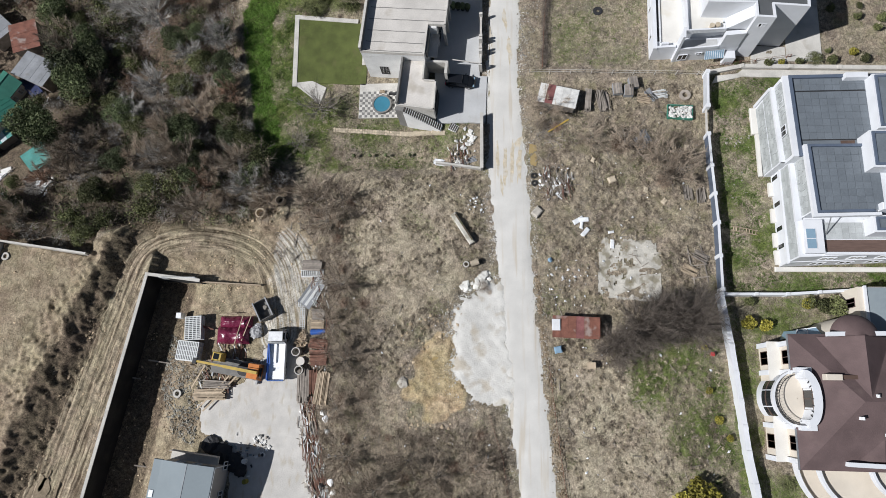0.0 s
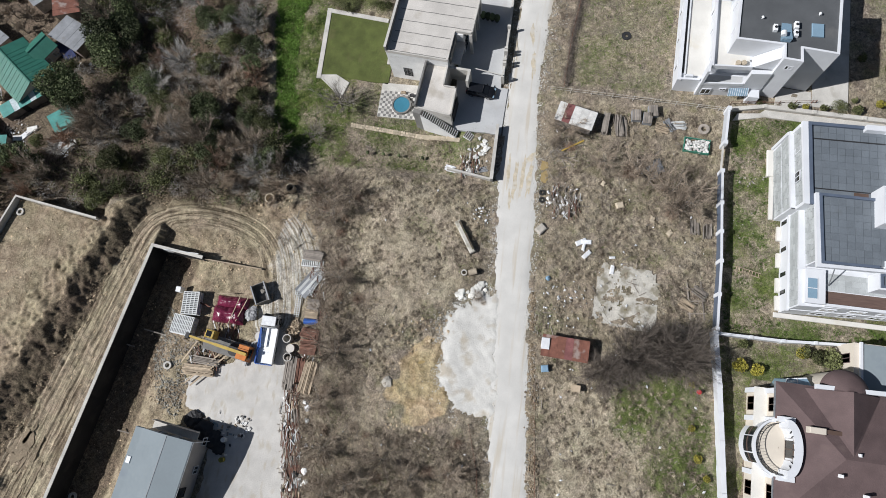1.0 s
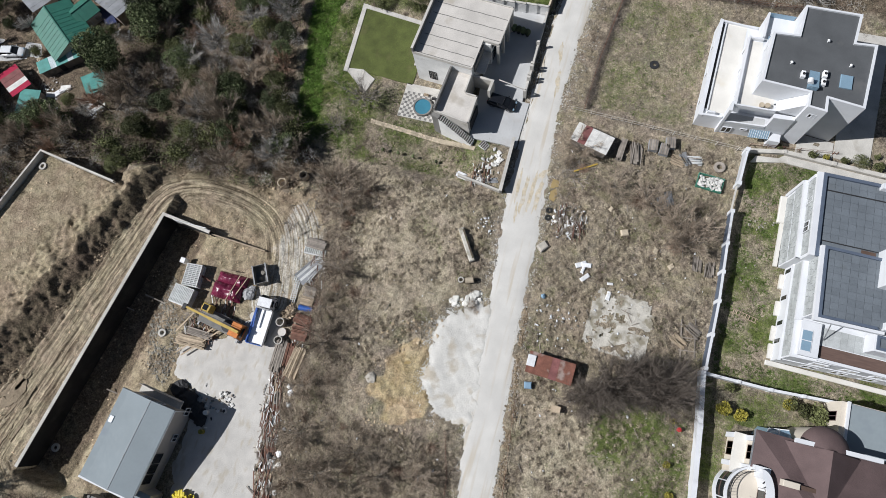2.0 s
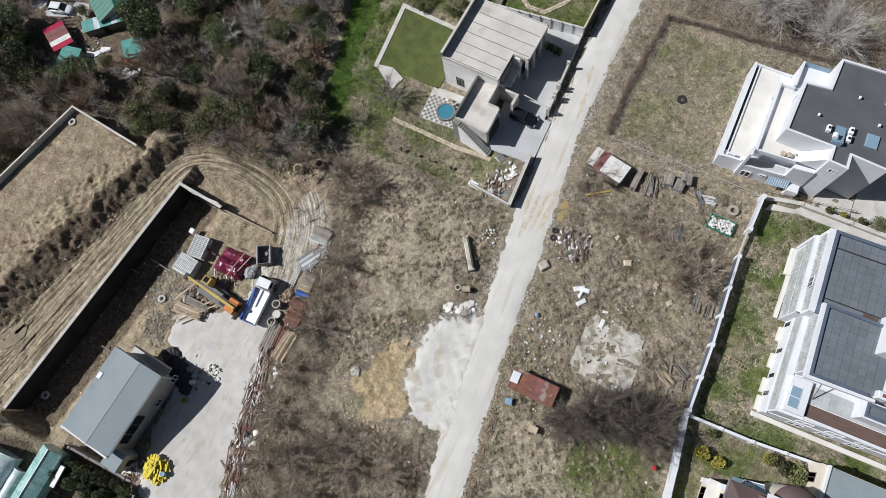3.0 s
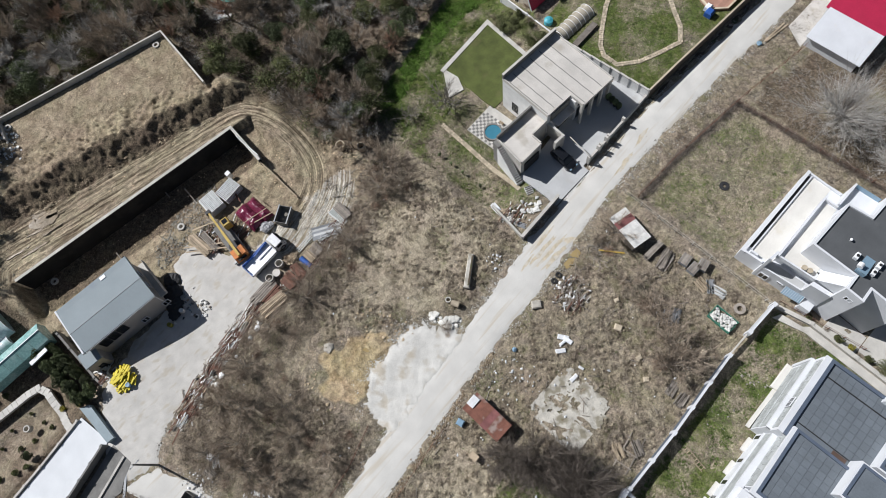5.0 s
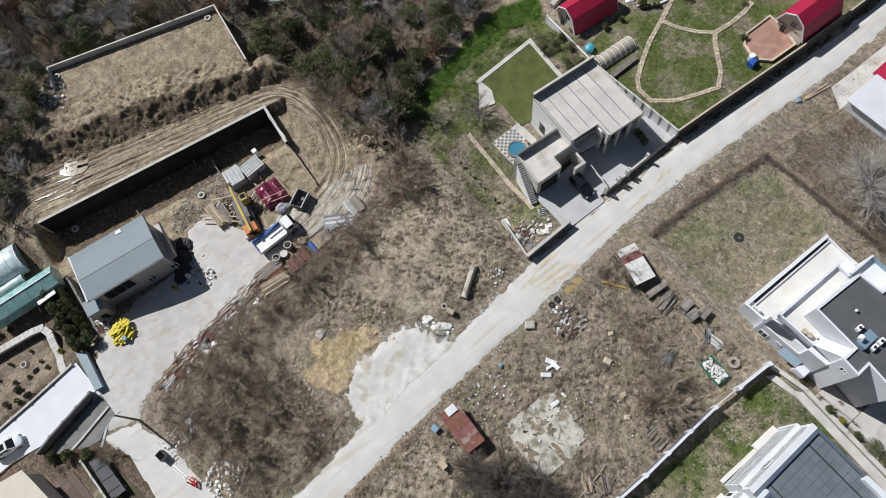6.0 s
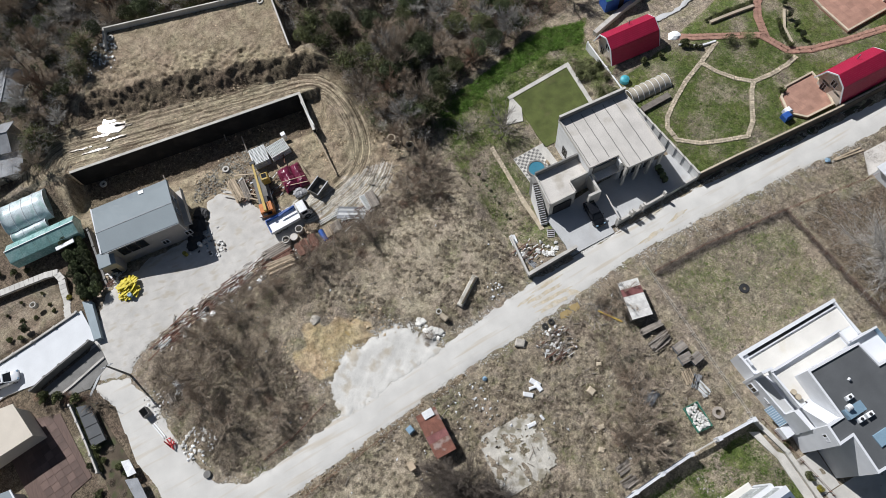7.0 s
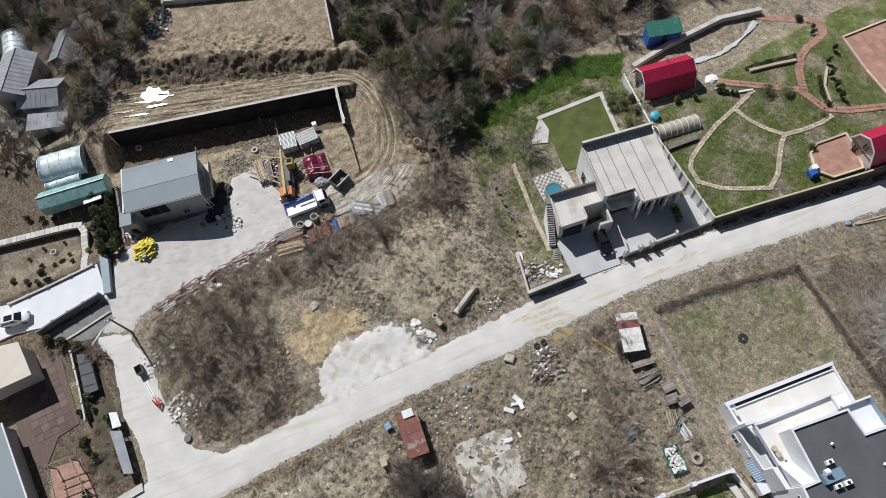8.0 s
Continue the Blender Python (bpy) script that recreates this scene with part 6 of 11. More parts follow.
single("bench", Solid().bev(-18.6, 45.0, LZ + 0.02, -17.9, 45.3, LZ + 0.45, 0.04).box(-18.5, 45.05, LZ + 0.45, -18.0, 45.1, LZ + 0.8), M_WOOD, "small wooden bench beside the pool", "bench")
# flagged path through the lower garden
def flag_path(name, pts, w, mat, label, size=0.55, gap=0.12, z=None, lift=0.06, bed_mat=None):
    f = thing(name, label, "path", kind="structure")
    bed = Solid()
    for a, b in zip(pts[:-1], pts[1:]):
        a, b = Vector(a), Vector(b)
        n = max(1, round((b - a).length / 1.0))
        d = (b - a).normalized()
        s = Vector((-d.y, d.x)) * w / 2
        for i in range(n):
            p, q = a.lerp(b, i / n) - d * 0.1, a.lerp(b, (i + 1) / n) + d * 0.1
            zp = max(ground_z(*p), ground_z(*q)) if z is None else z
            bed.prism([p - s, q - s, q + s, p + s], zp - 0.3, zp + lift)
    part("bed", bed, bed_mat or M_BED, f, "sandy path bed")
    meshes = []
    for k in range(6):
        v = [(size * 0.5 * rng.uniform(0.95, 1.2) * math.cos(i * math.tau / 6 + rng.uniform(-0.2, 0.2)), size * 0.5 * rng.uniform(0.95, 1.2) * math.sin(i * math.tau / 6 + rng.uniform(-0.2, 0.2))) for i in range(6)]
        s = Solid().prism(v, 0.0, 0.05)
        m2 = bpy.data.meshes.new("flagstone")
        m2.from_pydata(s.v, [], s.f)
        m2.materials.append(mat)
        meshes.append(m2)
    rows = max(1, int(w / size + 0.3))
    for p, a in run_points(pts, size + gap * 0.3):
        for r in range(rows):
            off = (r - (rows - 1) / 2) * (w / rows)
            x, y = p.x - math.sin(a) * off + rng.uniform(-0.05, 0.05), p.y + math.cos(a) * off + rng.uniform(-0.05, 0.05)
            ob = new("flagstone", rng.choice(meshes))
            ob.parent = f
            ob.matrix_basis = pose(x, y, (ground_z(x, y) if z is None else z) + lift + 0.02, 0, 0, rng.uniform(0, 360))
    return f


flag_path("garden_path", [(-25.4, 39.1), (-20, 38.7), (-12, 38.0), (-8.4, 37.6)], 0.7, M_FLAG, "sandstone flag path through the lower garden", 0.36, 0.06)
for x in (-22.0, -19.6, -17.2, -13.6):
    single("young_plant", Solid().tube((x, 34.6, -2.2), (x, 34.6, -1.4), 0.06, 0.03, 6).blob((x, 34.6, -1.2), 0.3, 0.9, 0.35), M_LEAF, "small dark clipped garden shrub", "shrub")
masonry_fence("garden_wall", [(-33.4, 63.0), (-27.5, 62.6), (-21.6, 62.2)], 1.2, 0.2, M_PALEWALL, "pale garden wall in front of the chalet", 4.0, 0.28, -1.3)
# chalet gardens: flag paths, clay paths and terraces
P1 = [(-21.8, 80.5), (-20.0, 76.2), (-18.3, 71.7), (-15.9, 67.4), (-14.3, 65.0), (-12.7, 63.8), (-10.1, 63.7), (-7.7, 66.3), (-6.1, 69.9), (-4.9, 73.1), (-6.6, 75.5), (-9.0, 77.3), (-11.3, 79.2), (-12.4, 80.4), (-14.5, 78.4), (-17.2, 76.8), (-19.6, 76.0)]
flag_path("garden_path", P1, 0.75, M_FLAG, "curving sandstone flag path in the lawn", 0.36, 0.06)
flag_path("garden_path", [(-12.4, 80.4), (-12.0, 84.0), (-12.1, 86.9), (-12.6, 89.2)], 0.8, M_FLAG, "curving sandstone flag path in the lawn", 0.36, 0.06)
CL1 = [(-26.2, 76.0), (-24.8, 77.9), (-22.4, 81.9), (-19.0, 87.4), (-16.5, 88.2), (-14.2, 88.9), (-12.4, 92.1), (-10.7, 98.0), (-9, 106)]
CL2 = [(-18.4, 87.9), (-22.3, 89.5), (-24.6, 91.3), (-26.1, 93.6), (-26.9, 96.3), (-28.0, 98.2), (-31.2, 99.4), (-32.2, 98.6), (-33.9, 96.4), (-35.9, 93.5), (-37.6, 91.4)]
flag_path("brick_path", CL1, 1.3, M_CLAY, "reddish clay paved garden path", 0.62, 0.02, None, 0.07, M_CLAY)
flag_path("brick_path", CL2, 1.3, M_CLAY, "reddish clay paved garden path", 0.62, 0.02, None, 0.07, M_CLAY)


def paved(name, poly, z, mat, label, size=0.9, rim=None):
    f = thing(name, label, "terrace", kind="structure")
    part("base", Solid().prism(poly, z - 0.6, z), mat, f)
    xs, ys = [p[0] for p in poly], [p[1] for p in poly]
    s = Solid().box(-size / 2 + 0.008, -size / 2 + 0.008, 0, size / 2 - 0.008, size / 2 - 0.008, 0.012)
    m2 = bpy.data.meshes.new("paving_slab")
    m2.from_pydata(s.v, [], s.f)
    m2.materials.append(mat)
    y = min(ys) + size / 2
    while y < max(ys):
        x = min(xs) + size / 2
        while x < max(xs):
            if float(inside(poly, x, y)) > size * 0.45:
                ob = new("paving_slab", m2)
                ob.parent = f
                ob.matrix_basis = pose(x, y, z + 0.004)
            x += size
        y += size
    if rim:
        upstand(f, "rim", poly, z + 0.003, z + 0.25, 0.3, rim)
    return f


paved("clay_terrace", [(-7.8, 81.7), (-4.8, 80.6), (-2.6, 82.5), (-2.3, 87.6), (-5.6, 88.7), (-8.9, 89.0), (-9.0, 83.6)], 0.25, M_CLAY, "reddish clay paved garden terrace", 0.8, M_FLAG)
paved("clay_terrace", [(-18.0, 98.9), (-11.8, 99.0), (-12, 120), (-26, 120), (-25.5, 99.6)], 0.3, M_CLAY, "wide reddish clay paved court", 1.2, M_FLAG)
sheet("gravel_path", [(-33.2, 75.2), (-32.0, 80.0), (-33.7, 86.2), (-36.5, 90.5), (-35.6, 91.3), (-32.6, 84.8), (-31.2, 80.8), (-31.6, 75.0)], M_PAVE, "pale gravel garden path", "path", 0.34, 0.2, 0.5)
ledge("garden_ledge", [(-35.7, 66.6), (-37.5, 74.1), (-39.0, 85.4), (-37.9, 92.5)], 0.8, -1.6, M_CONC, "grey concrete ledge wall above the thicket", "wall", 1.6)
ledge("flower_bed_edge", [(-20.9, 93.8), (-18.0, 91.4), (-15.0, 90.4)], 0.35, 0.35, M_FLAG, "curving stone bed edge", "kerb", 0.5)
ledge("flower_bed_edge", [(-25.5, 82.4), (-25.0, 86.4), (-24.4, 90.0)], 0.5, 0.45, M_FLAG, "curving stone bed edge", "kerb", 0.6)
ledge("flower_bed_edge", [(-24.6, 75.2), (-22.6, 77.6), (-22.0, 80.4)], 0.3, 0.3, M_PLASTIC, "white painted stone bed edge", "kerb", 0.5)


def polytunnel(at, length, r, mat, label, ribs=6, tall=1.0):
    t = thing("greenhouse", label, "greenhouse", at, "garden greenhouses")
    N2 = 12
    v = []
    for k in range(ribs * 2 + 1):
        y = -length / 2 + length * k / (ribs * 2)
        sag = 0.0 if k % 2 == 0 else -0.05
        v += [((r + sag) * math.cos(math.pi * i / N2), y, (r * tall + sag) * math.sin(math.pi * i / N2)) for i in range(N2 + 1)]
    f = [(k * (N2 + 1) + i, k * (N2 + 1) + i + 1, (k + 1) * (N2 + 1) + i + 1, (k + 1) * (N2 + 1) + i) for k in range(ribs * 2) for i in range(N2)]
    f += [tuple(range(N2 + 1)), tuple(range(ribs * 2 * (N2 + 1) + N2, ribs * 2 * (N2 + 1) - 1, -1))]
    part("cover", Solid().add(v, f), mat, t, "cloudy plastic film cover", False)
    for k in range(ribs + 1):
        y = -length / 2 + length * k / ribs
        s = Solid()
        for i in range(N2):
            a, b = math.pi * i / N2, math.pi * (i + 1) / N2
            s.beam(((r + 0.03) * math.cos(a), y, (r * tall + 0.03) * math.sin(a)), ((r + 0.03) * math.cos(b), y, (r * tall + 0.03) * math.sin(b)), 0.07)
        part("hoop", s, M_PLASTIC, t)
    return t


polytunnel(pose(-20.3, 65.6, -0.3, 0, 0, -4), 7.0, 1.45, M_FILM_TAN, "brownish polycarbonate tunnel greenhouse", 7)
polytunnel(pose(-55.5, -32.2, -1.2, 0, 0, -4), 7.4, 2.9, M_FILM, "cloudy plastic film tunnel greenhouse", 4, 0.75)
polytunnel(pose(-51.9, -32.8, -1.2, 0, 0, -2), 5.8, 0.9, M_FILM, "small cloudy plastic film tunnel", 3)
polytunnel(pose(-86.8, -38.3, -1.0, 0, 0, -90), 6.0, 2.2, M_FILM, "cloudy plastic film tunnel greenhouse", 4, 0.8)
gg = thing("greenhouse", "long gabled greenhouse of green-tinted film", "greenhouse", pose(-48.0, -30.7, -1.2, 0, 0, -3), "garden greenhouses")
for sgn in (-1, 1):
    for k in range(5):
        y0 = -5.6 + k * 2.24
        part("roof_pane", Solid().add([(0, y0, 2.9), (0, y0 + 2.2, 2.9), (sgn * 1.7, y0 + 2.2, 1.9), (sgn * 1.7, y0, 1.9), (0, y0, 2.95), (0, y0 + 2.2, 2.95), (sgn * 1.7, y0 + 2.2, 1.95), (sgn * 1.7, y0, 1.95)], [(0, 1, 2, 3), (7, 6, 5, 4), (0, 4, 5, 1), (1, 5, 6, 2), (2, 6, 7, 3), (3, 7, 4, 0)]), M_FILM_GREEN, gg)
    part("side_wall", Solid().box(sgn * 1.7 - 0.03, -5.6, 0, sgn * 1.7 + 0.03, 5.6, 1.9), M_FILM_GREEN, gg)
for y in (-5.62, 5.58):
    part("end_wall", Solid().prism([(-1.7, 0), (1.7, 0), (1.7, 1.9), (0, 2.9), (-1.7, 1.9)], 0, 0.05), M_FILM_GREEN, gg).matrix_basis = pose(0, y, 0, 90, 0, 0)
part("ridge", Solid().beam((0, -5.7, 2.97), (0, 5.7, 2.97), 0.1), M_PLASTIC, gg)
single("plastic_sheet", Solid().bev(-45.6, -29.4, 0.4, -44.9, -26.4, 0.55, 0.03), M_PLASTIC, "white plastic sheet beside the greenhouse", "sheet")

# ---- sheds, cottages ----
def shed(at, w, l, h, roof_mat, label, wall_mat=None, slope=0.25, over=0.2, name="shed", ribs=0):
    s = thing(name, label, "shed", at)
    wall_mat = wall_mat or M_WOOD_GREY
    part("wall", Solid().add([(-w / 2, -l / 2, -0.6), (w / 2, -l / 2, -0.6), (w / 2, l / 2, -0.6), (-w / 2, l / 2, -0.6), (-w / 2, -l / 2, h), (w / 2, -l / 2, h - slope), (w / 2, l / 2, h - slope), (-w / 2, l / 2, h)], [(0, 3, 2, 1), (4, 5, 6, 7), (0, 1, 5, 4), (1, 2, 6, 5), (2, 3, 7, 6), (3, 0, 4, 7)]), wall_mat, s)
    n = ribs or max(2, round(l / 1.0))
    for i in range(n):
        y0, y1 = -l / 2 - over + (l + 2 * over) * i / n, -l / 2 - over + (l + 2 * over) * (i + 1) / n - 0.02
        z0, z1 = h + 0.05, h - slope + 0.05
        lift = 0.02 * (i % 2)
        part("roof_sheet", Solid().add([(x, y, z + lift + k) for k in (0, 0.05) for x, y, z in ((-w / 2 - over, y0, z0), (w / 2 + over, y0, z1), (w / 2 + over, y1, z1), (-w / 2 - over, y1, z0))], [(0, 3, 2, 1), (4, 5, 6, 7), (0, 1, 5, 4), (1, 2, 6, 5), (2, 3, 7, 6), (3, 0, 4, 7)]), roof_mat[i % len(roof_mat)] if isinstance(roof_mat, list) else roof_mat, s)
    part("door", Solid().box(w / 2 + 0.003, -0.45, -0.4, w / 2 + 0.05, 0.45, h - slope - 0.15), M_IRON, s)
    return s


def gable_house(at, w, l, h, rise, roof_mat, label, wall_mat, name="cottage", over=0.35):
    c = thing(name, label, "house", at)
    part("wall", Solid().box(-w / 2, -l / 2, -1.0, w / 2, l / 2, h), wall_mat, c)
    for sgn in (-1, 1):
        e = over
        v = [(0, -l / 2 - e, h + rise), (0, l / 2 + e, h + rise), (sgn * (w / 2 + e), l / 2 + e, h - 0.1), (sgn * (w / 2 + e), -l / 2 - e, h - 0.1)]
        sl = part("roof_slope", Solid().add(v + [(x, y, z + 0.1) for x, y, z in v], [(0, 1, 2, 3), (7, 6, 5, 4), (0, 4, 5, 1), (1, 5, 6, 2), (2, 6, 7, 3), (3, 7, 4, 0)]), roof_mat, c)
        for k in range(1, int(l / 0.9)):
            y = -l / 2 - e + k * 0.9
            part("seam", Solid().beam((0, y, h + rise + 0.11), (sgn * (w / 2 + e), y, h + 0.01), 0.05), roof_mat, sl)
    for y, r in ((-l / 2, 0), (l / 2 - 0.02, 0)):
        part("gable", Solid().prism([(-w / 2, 0), (w / 2, 0), (0, rise)], 0, 0.02), wall_mat, c).matrix_basis = pose(0, y + 0.02, h, 90, 0, 0)
    part("ridge", Solid().beam((0, -l / 2 - over, h + rise + 0.14), (0, l / 2 + over, h + rise + 0.14), 0.22, 0.06), roof_mat, c)
    for y in (-l / 4, l / 4):
        window(c, pose(w / 2, y, h * 0.5, 0, 0, -90), 1.0, 1.1)
    return c


# outbuilding beside the track at the end of the meadow
ob2 = thing("outbuilding", "white outbuilding with a lean-to sheet roof and a crimson gable roof", "house", pose(0, 0, 0))
part("wall", Solid().box(9.4, 89.8, -0.3, 18.0, 98.0, 2.6), M_WHITE, ob2)
part("wall", Solid().box(9.9, 83.9, -0.3, 18.0, 89.7, 2.2), M_WHITE, ob2)
lean = part("lean_to_roof", Solid().add([(9.6, 83.4, 2.3), (18.4, 83.4, 2.3), (18.4, 89.75, 2.75), (9.6, 89.75, 2.75), (9.6, 83.4, 2.38), (18.4, 83.4, 2.38), (18.4, 89.75, 2.83), (9.6, 89.75, 2.83)], [(3, 2, 1, 0), (4, 5, 6, 7), (0, 1, 5, 4), (1, 2, 6, 5), (2, 3, 7, 6), (3, 0, 4, 7)]), M_WHITE, ob2, "white sheet lean-to roof")
for k in range(14):
    part("rib", Solid().beam((9.9 + 0.63 * k, 83.4, 2.4), (9.9 + 0.63 * k, 89.7, 2.85), 0.05, 0.05), M_WHITE, lean)
for y0, y1, z0, z1 in ((89.5, 94.0, 2.62, 4.3), (98.5, 94.0, 2.62, 4.3)):
    part("roof_slope", Solid().add([(9.1, y0, z0), (18.4, y0, z0), (18.4, y1, z1), (9.1, y1, z1), (9.1, y0, z0 + 0.1), (18.4, y0, z0 + 0.1), (18.4, y1, z1 + 0.1), (9.1, y1, z1 + 0.1)], [(3, 2, 1, 0), (4, 5, 6, 7), (0, 1, 5, 4), (1, 2, 6, 5), (2, 3, 7, 6), (3, 0, 4, 7)]), M_RED, ob2, "crimson sheet roof slope")
part("gable", Solid().add([(9.4, 89.8, 2.6), (9.4, 98.0, 2.6), (9.4, 94.0, 4.2), (9.6, 89.8, 2.6), (9.6, 98.0, 2.6), (9.6, 94.0, 4.2)], [(2, 1, 0), (3, 4, 5), (0, 1, 4, 3), (1, 2, 5, 4), (2, 0, 3, 5)]), M_WHITE, ob2)
single("concrete_apron", Solid().prism([(6.4, 85.5), (9.8, 83.3), (9.8, 100), (6.8, 100), (6.6, 90)], -0.3, 0.1), M_CONC_ROOF, "pale concrete apron before the outbuilding", "pavement", kind="structure")
for x, y, a in ((5.3, 83.2, 84), (5.7, 83.4, 80)):
    single("long_plank", Solid().box(-2.4, -0.11, 0, 2.4, 0.11, 0.07), M_WOOD, "long pale plank lying on the verge", "plank", "planks on the verge", at=pose(x, y, 0.12, 0, 0, a))
single("blue_sack", Solid().blob((0, 0, 0.2), 0.42, 0.6, 0.35, 2), M_PALEBLUE, "crumpled pale blue sack on the verge", "sack", at=pose(4.7, 80.1, 0.02))
# green-roofed cottage by the thicket
gable_house(pose(-81.9, 42.6, -3.0, 0, 0, 54), 7.2, 8.6, 2.4, 1.4, M_GREEN_SHEET, "small cottage with green sheet gable roof", M_CREAM)
gable_house(pose(-79.6, 46.9, -3.0, 0, 0, -32), 3.6, 3.4, 2.4, 1.0, M_GREEN_SHEET, "small green-roofed wing of the cottage", M_CREAM)
shed(pose(-74.8, 49.8, -3.0, 0, 0, 66), 4.2, 6.0, 2.8, M_CORR, "low shed with weathered corrugated grey roof", None, 0.5, ribs=7)
shed(pose(-72.4, 35.0, -3.2, 0, 0, 42), 3.6, 3.4, 2.2, M_TEAL, "small shed with teal sheet roof", None, 0.4)
shed(pose(-80.6, 37.3, -3.1, 0, 0, -50), 1.9, 6.8, 2.1, [M_TEAL, M_TEAL, M_FILM], "narrow lean-to with pale teal roof sheets", None, 0.2)
# the pale sheet paints sun glare onto the red roof
shed(pose(-86.6, 32.0, -3.1, 0, 0, 58), 3.2, 5.0, 2.2, [M_RED, M_BAG, M_RUST_RED, M_RUST_RED], "low shed with faded red roof sheets, one painted pale as glare", None, 0.3)
single("parking_strip", Solid().prism([(-99, 34.2), (-91.5, 35.8), (-85.6, 37.8), (-86.6, 40.2), (-99, 39.2)], -3.6, -2.9), M_PAVE, "grey concrete parking strip by the cottages", "pavement", kind="structure")
shed(pose(-82.6, 29.0, -3.1, 0, 0, 10), 3.0, 4.0, 2.0, M_TEAL, "low shed under a teal tarpaulin", None, 0.3)
shed(pose(-78.0, 56.0, -3.0, 0, 0, 20), 4.0, 5.0, 2.4, M_RUST, "old shed with rusty red roof", None, 0.5)
shed(pose(-84.0, 58.0, -3.0, 0, 0, 50), 4.2, 6.0, 2.5, M_CORR, "old shed with weathered corrugated roof", None, 0.5)
shed(pose(-90.0, 48.0, -3.0, 0, 0, 60), 4.2, 6.0, 2.5, M_CORR, "old shed with weathered corrugated roof", None, 0.5)
ps = thing("stone_patio", "irregular tan stone patio by the cottage", "patio", kind="structure")
part("base", Solid().prism([(-88.0, 35.0), (-85.8, 38.5), (-81.2, 36.0), (-83.0, 32.9)], -3.6, -2.95), M_BED, ps)
for i in range(8):
    for j in range(5):
        fx, fy = (i + 0.5) / 8, (j + 0.5) / 5
        x = -88 + 5.2 * fx + 2.1 * fy
        y = 34.9 - 2.1 * fx + 3.4 * fy
        part("flagstone", Solid().prism([(x + 0.33 * math.cos(k * 1.05 + i) * rng.uniform(0.8, 1.1), y + 0.33 * math.sin(k * 1.05 + i) * rng.uniform(0.8, 1.1)) for k in range(6)], -2.947, -2.9), M_FLAG, ps)
single("blue_tarpaulin", Solid().prism([(-78.6, 48.4), (-76.8, 49.3), (-74.0, 46.6), (-75.4, 45.4)], -2.4, -1.9), M_NAVY, "crumpled dark blue tarpaulin over a heap", "tarpaulin")
for k, (x, y, a) in enumerate(((-74.8, 46.2, 30), (-73.6, 45.2, 40), (-72.6, 45.8, 20), (-79.4, 32.4, 50), (-80.6, 31.6, 10), (-71.9, 30.6, 60), (-71.2, 31.6, 30), (-72.8, 31.2, 80), (-78.6, 33.4, 20))):
    single("white_sheet", Solid().bev(-0.9, -0.45, 0, 0.9, 0.45, 0.18, 0.05), M_PLASTIC if k % 2 else M_BAG, "pale sheet of scrap beside the cottages", "sheet", "scrap sheets", at=pose(x, y, -2.9, 3, 2, a))

# grey cottages at the western edge
gable_house(pose(-80.0, -27.7, -1.4, 0, 0, 66), 4.6, 6.6, 2.6, 1.2, M_CORR, "grey shed with corrugated gable roof", M_WOOD_GREY)
gable_house(pose(-75.6, -37.0, -1.4, 0, 0, 70), 6.0, 9.0, 4.2, 1.4, M_CORR, "old grey two-storey cottage with pale roof", M_WALL_GREY)
gable_house(pose(-70.4, -33.2, -1.4, 0, 0, -18), 5.6, 7.0, 3.0, 1.4, M_CORR, "old grey barn with slate-dark roof", M_WALL_GREY)
shed(pose(-65.2, -33.2, -1.4, 0, 0, -14), 3.8, 7.0, 2.2, M_CORR, "open lean-to with pale corrugated roof", None, 0.3, ribs=8)
# small green hut by the thicket
shed(pose(-39.6, 73.9, -2.9, 0, 0, -12), 2.6, 5.8, 3.4, M_GREEN_SHEET, "small blue hut with bright green roof", M_BLUE, 0.5)
# rusty and striped sheds in the rough field
shed(pose(9.75, 9.05, 0, 0, 0, 88), 2.5, 5.8, 1.9, [M_RUST, M_RUST, M_RUST_RED, M_RUST], "low shed of rusty brown roofing sheets", M_RUSTSTEEL, 0.15)
single("white_box", Solid().bev(6.6, 8.6, 1.95, 7.7, 10.1, 2.1, 0.04), M_PLASTIC, "white board on the shed roof", "board")
shed(pose(8.0, 42.1, 0, 0, 0, 76), 2.6, 5.2, 1.9, [M_BAG, M_BAG, M_BAG, M_RUST_RED, M_BAG], "low shed with rust-red and pale roof sheets", M_WOOD_GREY, 0.15)
single("blue_box", Solid().bev(-0.5, -0.45, 0, 0.5, 0.45, 0.6, 0.05).bev(-0.4, -0.35, 0.6, 0.4, 0.35, 0.68, 0.03), M_PALEBLUE, "pale blue plastic box on the grass", "box", at=pose(7.5, 6.2, 0, 0, 0, 12))

# crumbling concrete slab in the field
SLAB = [(13.3, 21.6), (21.5, 20.9), (21.3, 12.6), (12.8, 13.2)]
sv, sf2, sat = [], [], {}
